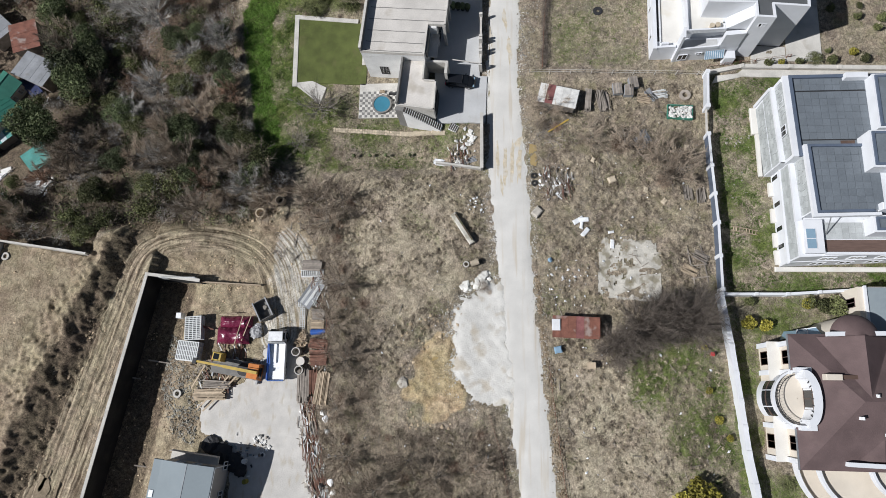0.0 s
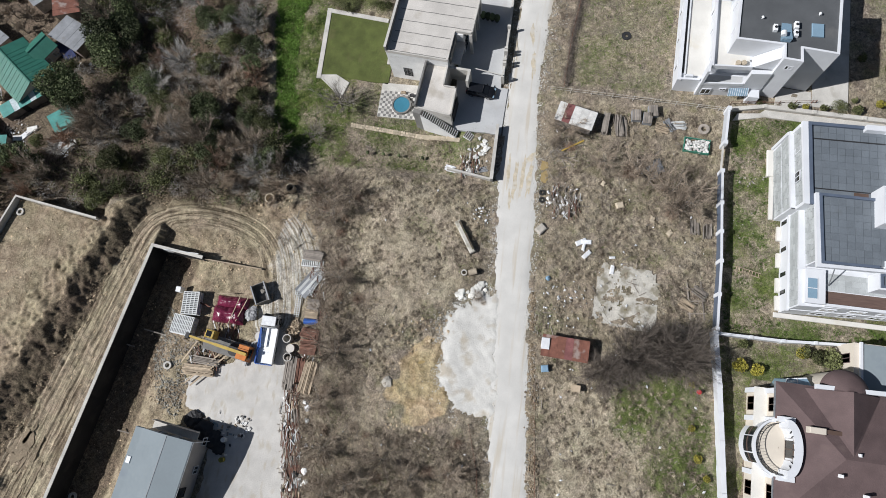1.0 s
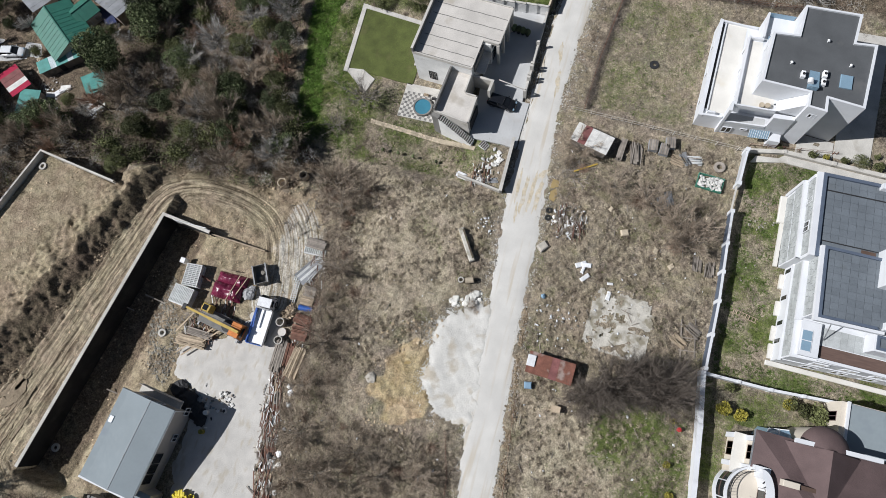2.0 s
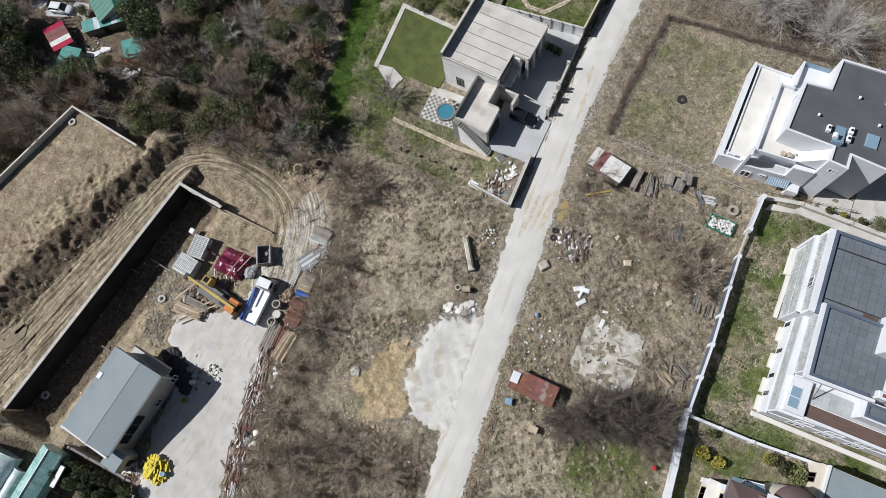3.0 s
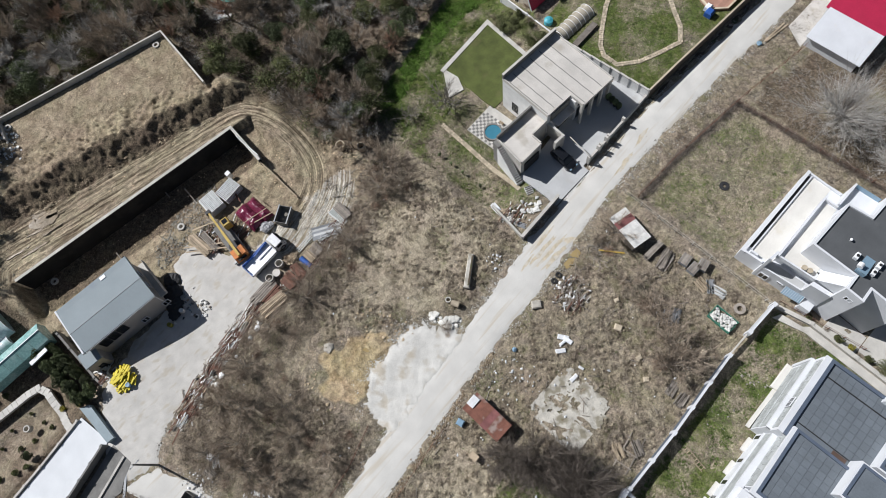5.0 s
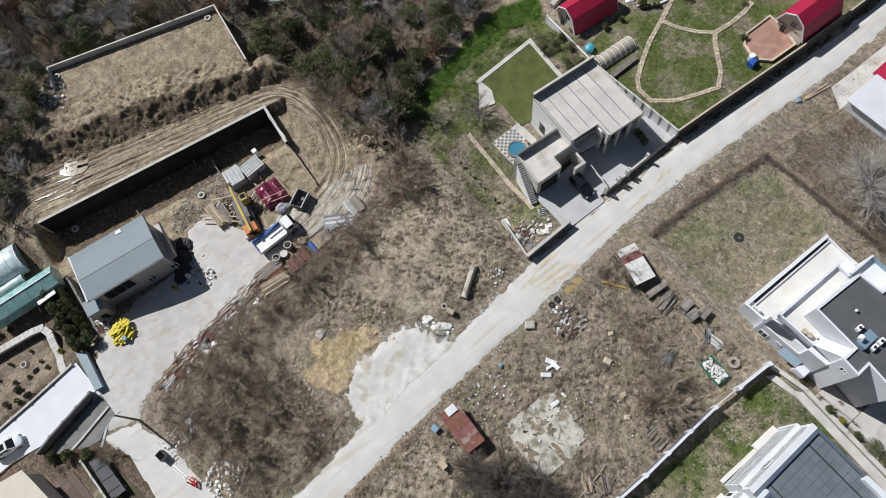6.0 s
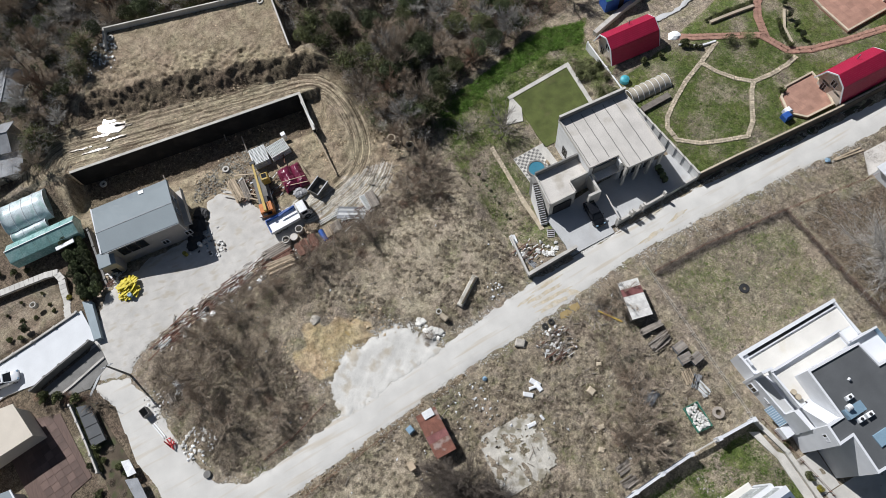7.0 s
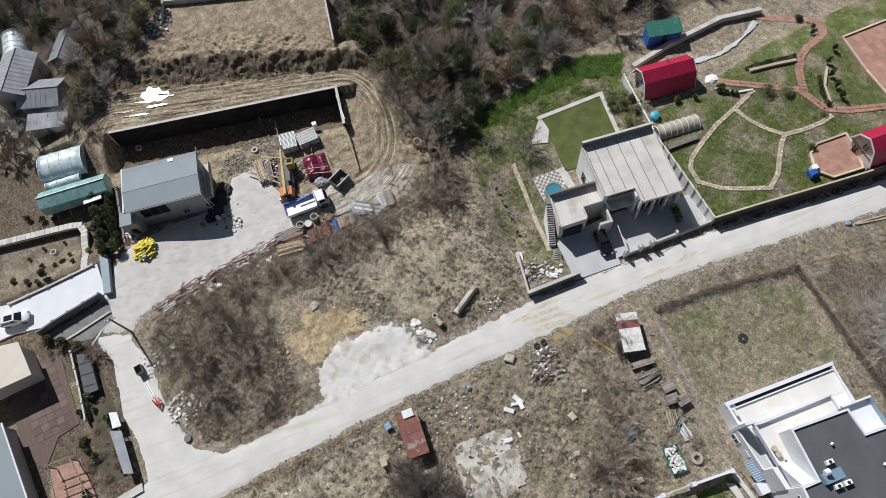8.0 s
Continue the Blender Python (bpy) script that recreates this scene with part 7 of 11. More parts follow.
for i in range(44):
    for j in range(46):
        x, y = 12.6 + i * 0.21, 12.4 + j * 0.21
        n = noise.noise((x * 0.45, y * 0.45, 4.4)) + 0.55 * noise.noise((x * 1.3, y * 1.3, 2.0)) + 0.3 * noise.noise((x * 3.1, y * 3.1, 7.0))
        if n + 0.25 * smooth(1.4, 0.0, inside(SLAB, x, y)) > 0.42 or float(inside(SLAB, x, y)) < 0:
            continue
        ids = []
        for di, dj in ((0, 0), (1, 0), (1, 1), (0, 1)):
            key = (i + di, j + dj)
            if key not in sat:
                sat[key] = len(sv)
                px, py = 12.6 + key[0] * 0.21, 12.4 + key[1] * 0.21
                sv.append((px + 0.09 * noise.noise((px * 4, py * 4, 1)), py + 0.09 * noise.noise((px * 4, py * 4, 5)), 0.14 + 0.03 * noise.noise((px, py, 3))))
            ids.append(sat[key])
        sf2.append(tuple(ids))
ob = mesh_ob("concrete_slab", sv, sf2, M_SLAB)
tagged(ob, "broken pale concrete foundation slab with grassy gaps", "slab", kind="structure")

# driveway, deck and house by the lane
DRV = [(-32.3, -46), (-31.6, -41.7), (-32.6, -33), (-33.4, -29.0), (-27.8, -28.3), (-25.8, -37.6), (-26.6, -42.8), (-26.3, -46)]
single("driveway", Solid().prism(DRV, -1.0, 0.12), M_DRIVE, "smooth pale concrete driveway", "driveway", kind="structure")
single("driveway_gate", Solid().prism([(-34.2, -28.1), (-33.5, -26.8), (-27.2, -27.2), (-27.4, -28.3)], -1.5, 0.9), M_STEELBLUE, "grey-blue metal gate wall", "gate", kind="structure")
masonry_fence("driveway_wall", [(-27.4, -28.9), (-25.6, -36.2), (-24.8, -38.6)], 1.4, 0.22, M_CONC_DARK, "dark low driveway wall", 2.6, 0.35, 0.0)
# dark concrete paints the driveway wall's shadow over the apron
single("lane_apron", Solid().prism([(-26.9, -28.2), (-24.5, -37.8), (-21.9, -35.9), (-21.1, -31.3), (-22.1, -30.0), (-23.1, -27.9)], -0.3, 0.075), M_CONC_DARK, "concrete apron between driveway wall and lane, coloured dark for the wall's shade", "pavement", kind="structure")
ledge("apron_kerb", [(-24.4, -28.2), (-22.9, -33.4), (-22.4, -35.6)], 0.3, 0.3, M_CONC, "low pale kerb between apron and lane", "kerb", 0.5)
masonry_fence("driveway_kerb", [(-33.4, -29.6), (-32.4, -37), (-31.8, -43.0)], 0.35, 0.25, M_CONC, "low driveway kerb", 4, 0.3, 0.0)
single("drain_channel", Solid().beam((-23.4, -28.5, 0.03), (-20.0, -31.8, 0.03), 0.35, 0.06), M_STEEL, "steel drain channel across the lane", "drain", kind="structure")
bl = thing("house", "flat-roofed cream house beside a brown deck", "house", pose(0, 0, 0))
part("wall", Solid().prism([(-24.0, -50), (-22.6, -40.2), (-17.6, -38.9), (-16.6, -50)], -0.3, 3.7), M_CREAM, bl)
part("roof", Solid().prism([(-24.4, -50), (-22.9, -39.9), (-17.2, -38.5), (-16.2, -50)], 3.703, 3.95), M_CREAM, bl, "flat cream roof")
part("wall", Solid().prism([(-14, -56), (-11.8, -43.9), (-0.4, -41.4), (2.6, -56)], -0.3, 3.4), M_WALL_GREY, bl)
part("roof", Solid().prism([(-14.2, -56), (-12.0, -43.4), (-0.2, -40.8), (2.9, -56)], 3.403, 3.6), M_SHEET_ROOF, bl, "blue-grey sheet roof")
part("eave", Solid().beam((-12.0, -43.4, 3.55), (-0.2, -40.8, 3.55), 0.22), M_WHITE, bl)
deck = thing("deck", "brown tiled deck beside the flat-roofed house", "deck", kind="structure")
part("base", Solid().prism([(-21.2, -40.3), (-19.9, -36.3), (-9.2, -34.8), (-8.4, -38.0), (-4.6, -40.2), (-8.0, -43), (-18, -44.5)], -0.4, 0.1), M_DECK, deck)
for i in range(10):
    for j in range(6):
        x, y = -19.8 + i * 1.12 + j * 0.1, -36.9 - j * 1.12 + i * 0.22
        if float(inside([(-21.2, -40.3), (-19.9, -36.3), (-9.2, -34.8), (-8.4, -38.0), (-4.6, -40.2), (-8.0, -43), (-18, -44.5)], x, y)) > 0.7:
            part("tile", Solid().bev(-0.54, -0.54, 0, 0.54, 0.54, 0.03, 0.01), M_DECK_TILE, deck).matrix_basis = pose(x, y, 0.103, 0, 0, 11)
paved("pergola_terrace", [(-4.4, -39.6), (-4.2, -35.4), (3.0, -33.4), (3.0, -40)], 0.12, M_CLAY, "pale clay terrace under the pergola", 1.1)
pg = thing("pergola", "thin dark timber pergola", "pergola", pose(0, 0, 0))
for x, y in ((-4, -38.6), (-4, -35.6), (1.4, -34.0), (1.4, -38)):
    part("post", Solid().box(x - 0.07, y - 0.07, 0.1, x + 0.07, y + 0.07, 2.3), M_WOOD_GREY, pg)
for i in range(6):
    part("rafter", Solid().beam((-4.3 + i * 1.15, -39.0 + i * 0.15, 2.4), (-4.3 + i * 1.15, -35.3 + i * 0.3, 2.4), 0.09), M_WOOD_GREY, pg)
for k in (0, 1):
    part("beam", Solid().beam((-4.4, -38.6 + 3 * k, 2.3), (1.8, -37.9 + 4 * k, 2.3), 0.1), M_WOOD_GREY, pg)
masonry_fence("hedge_wall", [(-20.0, -34.4), (-14.5, -33.9), (-9.1, -33.6)], 0.9, 0.22, M_CONC, "pale garden wall beside the deck", 3.0, 0.3, 0.0)
single("garden_soil", Solid().prism([(-19.6, -34.2), (-20.2, -31.9), (-8.3, -29.4), (0.4, -28.6), (0.6, -33), (-8.6, -33.4)], -0.3, 0.04), M_SOIL, "dark planted soil strip beside the lane", "soil", kind="structure")
sr = thing("store_roof", "low dark felt-roofed store beside the lane", "shed", pose(0, 0, 0))
part("wall", Solid().prism([(-18.8, -33.3), (-18.3, -31.9), (-12.9, -31.4), (-12.9, -32.9)], -0.2, 1.0), M_CONC_DARK, sr)
part("roof", Solid().prism([(-19.1, -33.5), (-18.5, -31.7), (-12.6, -31.1), (-12.6, -33.1)], 1.003, 1.12), M_FELT, sr, "dark felt roof")
for x in (-17.4, -15.6, -13.8):
    part("batten", Solid().beam((x, -33.25, 1.15), (x + 0.1, -31.4, 1.15), 0.06), M_IRON, sr)
tk = thing("roof_canopy", "grey corrugated canopy over the garden strip", "canopy", pose(0, 0, 0))
part("sheet", Solid().prism([(-6.0, -30.2), (-5.4, -28.6), (0.9, -27.9), (0.5, -29.2)], 1.45, 1.55), M_CORR, tk)
part("sheet", Solid().prism([(-8.6, -30.0), (-8.3, -28.9), (-6.1, -28.6), (-6.2, -29.8)], 1.3, 1.4), M_PLASTIC, tk)
for x, y in ((-8.3, -29.5), (-5.6, -29.9), (0.3, -28.9), (-5.2, -28.8), (0.6, -28.1)):
    part("post", Solid().box(x - 0.05, y - 0.05, 0, x + 0.05, y + 0.05, 1.3), M_RUSTSTEEL, tk)
single("lane_kerb", Solid().prism([(2.2, -27.6), (3.3, -27.6), (4.2, -33), (3.2, -33)], -0.2, 0.3), M_CONC, "pale concrete kerb block beside the lane", "kerb", kind="structure")
# kitchen garden west of the driveway
KP = [(-44.6, -46), (-43.8, -39.4), (-43.0, -33.0), (-42.5, -31.3), (-41.0, -30.8), (-39.0, -31.0), (-32.9, -31.1)]
kp = thing("garden_path", "pale slab path round the kitchen garden", "path", kind="structure")
for p, a in run_points(KP, 0.78):
    part("paving_slab", Solid().bev(-0.38, -0.55, -0.3, 0.38, 0.55, 0.14, 0.03), M_PALEFLAG, kp).matrix_basis = pose(p.x, p.y, max(ground_z(p.x, p.y), -1.2), 0, 0, math.degrees(a) + rng.uniform(-3, 3))
masonry_fence("hedge_kerb", [(-46.4, -24.2), (-33.6, -24.4)], 0.8, 0.3, M_CONC_DARK, "dark concrete wall beside the conifer hedge", 3.5, 0.35, -1.2)
single("planter_ring", Solid().ring(-38.3, -35.4, -0.6, 0.25, 0.35, 0.5, 16), M_CONC, "round pale concrete planter ring", "planter")
# stone rings, water tank and small garden items
single("water_tank", Solid().tube((-23.6, 63.4, -0.6), (-23.6, 63.4, 0.7), 0.75, 0.72, 20).tube((-23.6, 63.4, 0.7), (-23.6, 63.4, 0.95), 0.7, 0.25, 20), M_CYAN, "turquoise plastic water tank", "tank")
single("white_tarpaulin", Solid().blob((-26.6, 75.8, -0.2), 1.1, 0.6, 0.25, 2), M_PLASTIC, "white tarpaulin over a garden heap", "tarpaulin")
single("blue_tent", Solid().bev(-5.0, 79.3, 0, -3.8, 80.6, 1.1, 0.2), M_BLUE, "blue covered garden box", "box")
single("white_cover", Solid().bev(-5.6, 80.2, 0, -4.6, 81.3, 1.0, 0.2), M_PLASTIC, "white covered garden box", "box")
single("cold_frame", Solid().box(-17.9, 62.4, -0.2, -16.9, 67.6, 0.5), M_WOOD_GREY, "grey timber cold frame", "frame")

# ---- builder's yard ----
YZ = -2.16


def wheel(parent, x, y, z, r, w, side):
    t = part("wheel", Solid().tube((x - w / 2, y, z), (x + w / 2, y, z), r, None, 18), M_RUBBER, parent, "black rubber tyre")
    part("rim", Solid().tube((x + side * w / 2, y, z), (x + side * (w / 2 + 0.03), y, z), r * 0.58, r * 0.5, 12), M_WHEEL, t)


def tipper(at):
    t = thing("tipper_truck", "white-cab tipper truck with a blue-sided open bed", "truck", at)
    part("chassis", Solid().box(-0.45, -3.6, 0.55, 0.45, 3.0, 0.85), M_IRON, t)
    cab = part("cab", Solid().add([(-1.05, 1.6, 0.55), (1.05, 1.6, 0.55), (1.05, 3.4, 0.55), (-1.05, 3.4, 0.55), (-1.0, 1.65, 2.35), (1.0, 1.65, 2.35), (1.0, 2.95, 2.35), (-1.0, 2.95, 2.35), (1.04, 3.38, 1.45), (-1.04, 3.38, 1.45)],
                                  [(0, 3, 2, 1), (4, 5, 6, 7), (0, 1, 5, 4), (1, 2, 8, 6, 5), (3, 0, 4, 7, 9), (2, 3, 9, 8), (6, 8, 9, 7)]), M_PLASTIC, t, "white truck cab")
    part("windscreen", Solid().add([(-0.9, 3.37, 1.52), (0.9, 3.37, 1.52), (0.88, 3.0, 2.28), (-0.88, 3.0, 2.28), (-0.9, 3.4, 1.53), (0.9, 3.4, 1.53), (0.88, 3.03, 2.3), (-0.88, 3.03, 2.3)], [(0, 3, 2, 1), (4, 5, 6, 7), (0, 1, 5, 4), (1, 2, 6, 5), (2, 3, 7, 6), (3, 0, 4, 7)]), M_WINDSHIELD, cab)
    for s in (-1, 1):
        part("side_window", Solid().box(s * 1.03 - 0.02, 1.9, 1.45, s * 1.03 + 0.02, 2.8, 2.1), M_WINDSHIELD, cab)
        part("mirror", Solid().box(s * 1.25 - 0.08, 3.1, 1.5, s * 1.25 + 0.08, 3.2, 1.95), M_IRON, cab)
    bed = part("bed", Solid().box(-1.15, -3.7, 0.88, 1.15, 1.35, 1.0), M_PLASTIC, t, "pale worn tipper bed floor")
    part("side_board", Solid().box(-1.3, -3.7, 0.88, -1.153, 1.35, 1.6), M_BLUE, bed, "blue side board")
    part("side_board", Solid().box(1.153, -3.7, 0.88, 1.25, 1.35, 1.55), M_PLASTIC, bed)
    part("headboard", Solid().box(-1.25, 1.353, 0.88, 1.25, 1.5, 1.9), M_STEEL, bed)
    part("tail_board", Solid().box(-1.15, -3.8, 0.88, 1.15, -3.703, 1.5), M_BLUE, bed)
    part("beacon_arm", Solid().beam((-1.0, 1.2, 1.95), (-0.75, -1.5, 1.75), 0.16), M_BLUE, t)
    for y in (2.5, -1.6, -2.7):
        for s in (-1, 1):
            wheel(t, s * 0.95, y, 0.5, 0.5, 0.3, s)
    for s in (-1, 1):
        part("headlight", Solid().box(s * 0.8 - 0.15, 3.403, 0.75, s * 0.8 + 0.15, 3.44, 0.95), M_PLASTIC, cab)
    return t


tipper(pose(-31.35, 5.2, YZ, 0, 0, 1))


def crane(at):
    t = thing("mobile_crane", "old mobile crane with orange cab and yellow boom", "crane", at)
    part("chassis", Solid().bev(-3.6, -1.15, 0.6, 3.4, 1.15, 1.05, 0.06), M_CONC_DARK, t)
    part("cab", Solid().add([(2.2, -1.1, 1.053), (4.0, -1.1, 1.053), (4.0, 1.1, 1.053), (2.2, 1.1, 1.053), (2.3, -1.0, 2.6), (3.8, -1.0, 2.5), (3.8, 1.0, 2.5), (2.3, 1.0, 2.6)], [(0, 3, 2, 1), (4, 5, 6, 7), (0, 1, 5, 4), (1, 2, 6, 5), (2, 3, 7, 6), (3, 0, 4, 7)]), M_ORANGE, t, "faded orange machine house")
    part("cab_window", Solid().box(4.0, -0.7, 1.6, 4.04, 0.7, 2.3), M_WINDSHIELD, t)
    part("turntable", Solid().tube((1.2, 0, 1.053), (1.2, 0, 1.35), 0.9, None, 20), M_IRON, t)
    part("driver_cab", Solid().bev(-3.2, 0.5, 1.053, -1.8, 1.7, 2.5, 0.12), M_YELLOW, t, "yellow driver's cab")
    part("cab_roof_glass", Solid().box(-3.0, 0.7, 2.503, -2.2, 1.5, 2.53), M_WINDSHIELD, t)
    boom = part("boom", Solid().beam((3.8, -0.1, 2.75), (-1.0, -0.05, 2.9), 0.4, 0.42), M_YELLOW, t, "yellow box boom")
    part("boom_section", Solid().beam((-1.0, -0.05, 2.9), (-5.0, 0.0, 3.0), 0.3, 0.3), M_YELLOW, boom)
    part("boom_head", Solid().box(-5.5, -0.4, 2.7, -4.95, 0.4, 3.2), M_IRON, boom)
    part("jib_cable", Solid().beam((3.6, 0.3, 2.95), (-5.2, 0.25, 3.2), 0.05), M_IRON, boom)
    for x in (-2.8, -1.5, 1.6, 2.9):
        for s in (-1, 1):
            w = part("wheel", Solid().tube((x, s * 1.0 - 0.16, 0.5), (x, s * 1.0 + 0.16, 0.5), 0.5, None, 16), M_RUBBER, t)
            part("rim", Solid().tube((x, s * 1.16, 0.5), (x, s * 1.2, 0.5), 0.28, None, 10), M_RUSTSTEEL, w)
    for x in (-3.4, 3.2):
        for s in (-1, 1):
            part("outrigger", Solid().box(x - 0.12, min(s * 1.1, s * 1.7), 0.2, x + 0.12, max(s * 1.1, s * 1.7), 0.55), M_STEEL, t)
    return t


crane(pose(-37.2, 3.1, YZ, 0, 0, -9))


def grid_panel(parent, at, w, l, nx3, ny3, mat, name="grid_panel", bar=0.12):
    s = lattice_plate(w, l, nx3, ny3, bar, 0.0, 0.12)
    ob = part(name, s, mat, parent)
    ob.matrix_basis = at
    return ob


M_ALU = material("grey_white_aluminium", (0.60, 0.61, 0.60), 0.5, 0.12, 1.5, 12.0, 0.03, island=0.1)
fr = thing("formwork_stack", "stacked pale grid formwork panels", "panels", pose(-44.0, 8.6, YZ), "formwork stacks")
for k in range(9):
    grid_panel(fr, pose(0.04 * (k % 3), 0.05 * (k % 2), k * 0.17, 0, 0, 4 + (k % 2)), 2.3, 3.2, 4, 12, M_ALU)
fr = thing("formwork_stack", "stacked pale grid formwork panels", "panels", pose(-44.4, 5.3, YZ), "formwork stacks")
for k in range(9):
    grid_panel(fr, pose(0.05 * (k % 2), 0.04 * (k % 3), k * 0.17, 0, 0, -5), 3.0, 2.6, 12, 4, M_ALU)
for i in range(7):
    part("prop", Solid().beam((-0.2 + i * 0.16, 4.0, 0.4 + 0.12 * i), (2.6 + 0.1 * i, 3.2, 0.5), 0.09), M_RUSTSTEEL, fr)

tp = thing("tarpaulin_shelter", "burgundy tarpaulin draped over a materials stack", "shelter", pose(-38.2, 8.5, YZ))
for x0, x1, y0, y1, h in ((-2.5, 2.3, -2.0, 0.5, 1.25), (-2.2, 2.6, 0.2, 2.0, 0.95)):
    v, f, nx4, ny4 = [], [], 26, 14
    for j in range(ny4 + 1):
        for i in range(nx4 + 1):
            u, w2 = i / nx4, j / ny4
            z = h * (1 - (2 * w2 - 1) ** 4 * 0.9) * (1 - (2 * u - 1) ** 6 * 0.7) + 0.3 * noise.noise((u * 4, w2 * 3, h)) + 0.14 * noise.noise((u * 11, w2 * 6, h))
            v.append((x0 + (x1 - x0) * u, y0 + (y1 - y0) * w2, max(z, 0.05)))
    f = [(j * (nx4 + 1) + i, j * (nx4 + 1) + i + 1, (j + 1) * (nx4 + 1) + i + 1, (j + 1) * (nx4 + 1) + i) for j in range(ny4) for i in range(nx4)]
    part("tarpaulin", Solid().add(v, f), M_BURGUNDY, tp, "shiny burgundy tarpaulin", False)
for a, b in (((0.6, -2.2, 1.5), (1.5, 1.9, 1.4)), ((1.5, -1.6, 1.2), (2.7, 2.0, 1.3)), ((-2.4, 2.1, 0.7), (0.4, 2.3, 0.9))):
    part("batten", Solid().beam(a, b, 0.1), M_WOOD, tp)
single("bulk_bag", Solid().blob((-35.0, 8.2, YZ + 0.35), 0.9, 0.55, 0.2, 3).blob((-34.7, 9.0, YZ + 0.3), 0.6, 0.5, 0.25, 2), M_PLASTICGREY, "grey plastic sheet over a bulky heap", "heap")

sk = thing("skip", "dark grey open steel skip with some rubble", "skip", pose(-34.0, 11.4, YZ, 0, 0, 29))
for a in (((-1.0, -1.4, 0), (1.0, 1.4, 0.1)), ((-1.0, -1.4, 0.1), (-0.93, 1.4, 1.2)), ((0.93, -1.4, 0.1), (1.0, 1.4, 1.2)), ((-0.93, -1.4, 0.1), (0.93, -1.33, 1.2)), ((-0.93, 1.33, 0.1), (0.93, 1.4, 1.2))):
    part("plate", Solid().box(*a[0], *a[1]), M_CONC_DARK, sk)
part("rim", Solid().box(-1.08, -1.48, 1.2, -0.9, 1.48, 1.3), M_STEEL, sk)
part("rim", Solid().box(0.9, -1.48, 1.2, 1.08, 1.48, 1.3), M_STEEL, sk)
part("rubble", Solid().blob((0.1, 0.3, 0.3), 0.45, 0.6, 0.3).blob((-0.3, -0.5, 0.25), 0.35, 0.6, 0.3), M_STONE, sk)


def plank_stack(name, label, at, l, w, rows, layers, mat, category="timber", group="", mess=0.06, size=(0.16, 0.09)):
    """A stack of boards lying along y, each a part."""
    t = thing(name, label, category, at, group)
    for k in range(layers):
        for i in range(rows):
            x = -w / 2 + w * (i + 0.5) / rows + rng.uniform(-mess, mess)
            L = l * rng.uniform(0.72, 1.0)
            y0 = rng.uniform(-1, 1) * (l - L) / 2
            a = rng.uniform(-1, 1) * mess * 18
            b = Solid().box(-size[0] / 2, -L / 2, 0, size[0] / 2, L / 2, size[1])
            part("board", b, mat, t).matrix_basis = pose(x, y0, 0.03 + k * size[1] * 1.25, 0, 0, a)
    return t


STK = "materials stacked along the yard edge"
plank_stack("timber_stack", "neat stack of grey formwork boards", pose(-27.3, 17.9, YZ, 0, 0, 88), 3.0, 1.5, 7, 7, M_WOOD_GREY, group=STK, size=(0.2, 0.1), mess=0.02)
pf = thing("formwork_stack", "stacked pale grid formwork panels", "panels", pose(-27.3, 16.8, YZ, 0, 0, 2), "formwork stacks")
for k in range(4):
    grid_panel(pf, pose(0, 0, k * 0.15), 3.2, 0.9, 11, 1, M_ALU)
pf = thing("formwork_heap", "grey formwork panels leaning in a heap", "panels", pose(-27.1, 13.9, YZ, 0, 0, -33), "formwork stacks")
for k in range(5):
    part("panel", Solid().box(-0.32, -2.2, 0, 0.32, 2.2, 0.08), M_ALU if k % 2 else M_CORR, pf).matrix_basis = pose(-0.9 + k * 0.42, 0.2 * (k % 2), 0.15 + 0.11 * k, 0, 25 - 6 * k, 0)
for k in range(14):
    part("prop", Solid().tube((0.9 + rng.uniform(-0.6, 1.0), rng.uniform(-1.8, 1.8), 0.15 + 0.06 * k), (1.0 + rng.uniform(-1.0, 1.2), rng.uniform(-1.8, 2.2), 0.2 + 0.06 * k), 0.05, None, 6), M_ALU, pf)
pf = thing("ladder_pile", "pale grid ladder frames lying together", "panels", pose(-28.4, 10.4, YZ, 0, 0, 3), "formwork stacks")
grid_panel(pf, pose(0, 0, 0.1), 0.7, 3.2, 2, 10, M_ALU, bar=0.09)
grid_panel(pf, pose(0.9, 1.9, 0.1, 0, 0, 88), 0.6, 3.0, 2, 9, M_ALU, bar=0.09)
for x, y, l, w, mat, lab, az in ((-25.9, 10.8, 1.9, 1.6, M_WOOD_GREY, "stack of dark weathered boards", 90), (-25.9, 9.4, 1.9, 1.2, M_WOOD, "stack of pale timber pallets", 90), (-25.6, 6.7, 2.8, 1.4, M_RUSTSTEEL, "bundle of rusty steel props", 84), (-25.5, 4.7, 2.6, 2.0, M_RUSTSTEEL, "bundle of rusty steel props", 92),
                                (-27.5, 0.8, 4.8, 1.6, M_WOOD_GREY, "long stack of weathered boards", 2), (-24.7, 0.6, 4.6, 1.8, M_WOOD, "long stack of pale timber", -6), (-26.0, 1.4, 3.4, 1.1, M_RUSTSTEEL, "bundle of rusty frames", 4),
                                (-40.9, -0.6, 4.8, 1.5, M_WOOD, "pile of long pale planks", 92), (-40.0, 0.8, 4.2, 1.0, M_WOOD_GREY, "pile of weathered planks", 88)):
    plank_stack("timber_stack", lab, pose(x, y, ground_z(x, y) + 0.04, 0, 0, az), l, w, max(5, int(w / 0.17)), 7, mat, group=STK, mess=0.07)
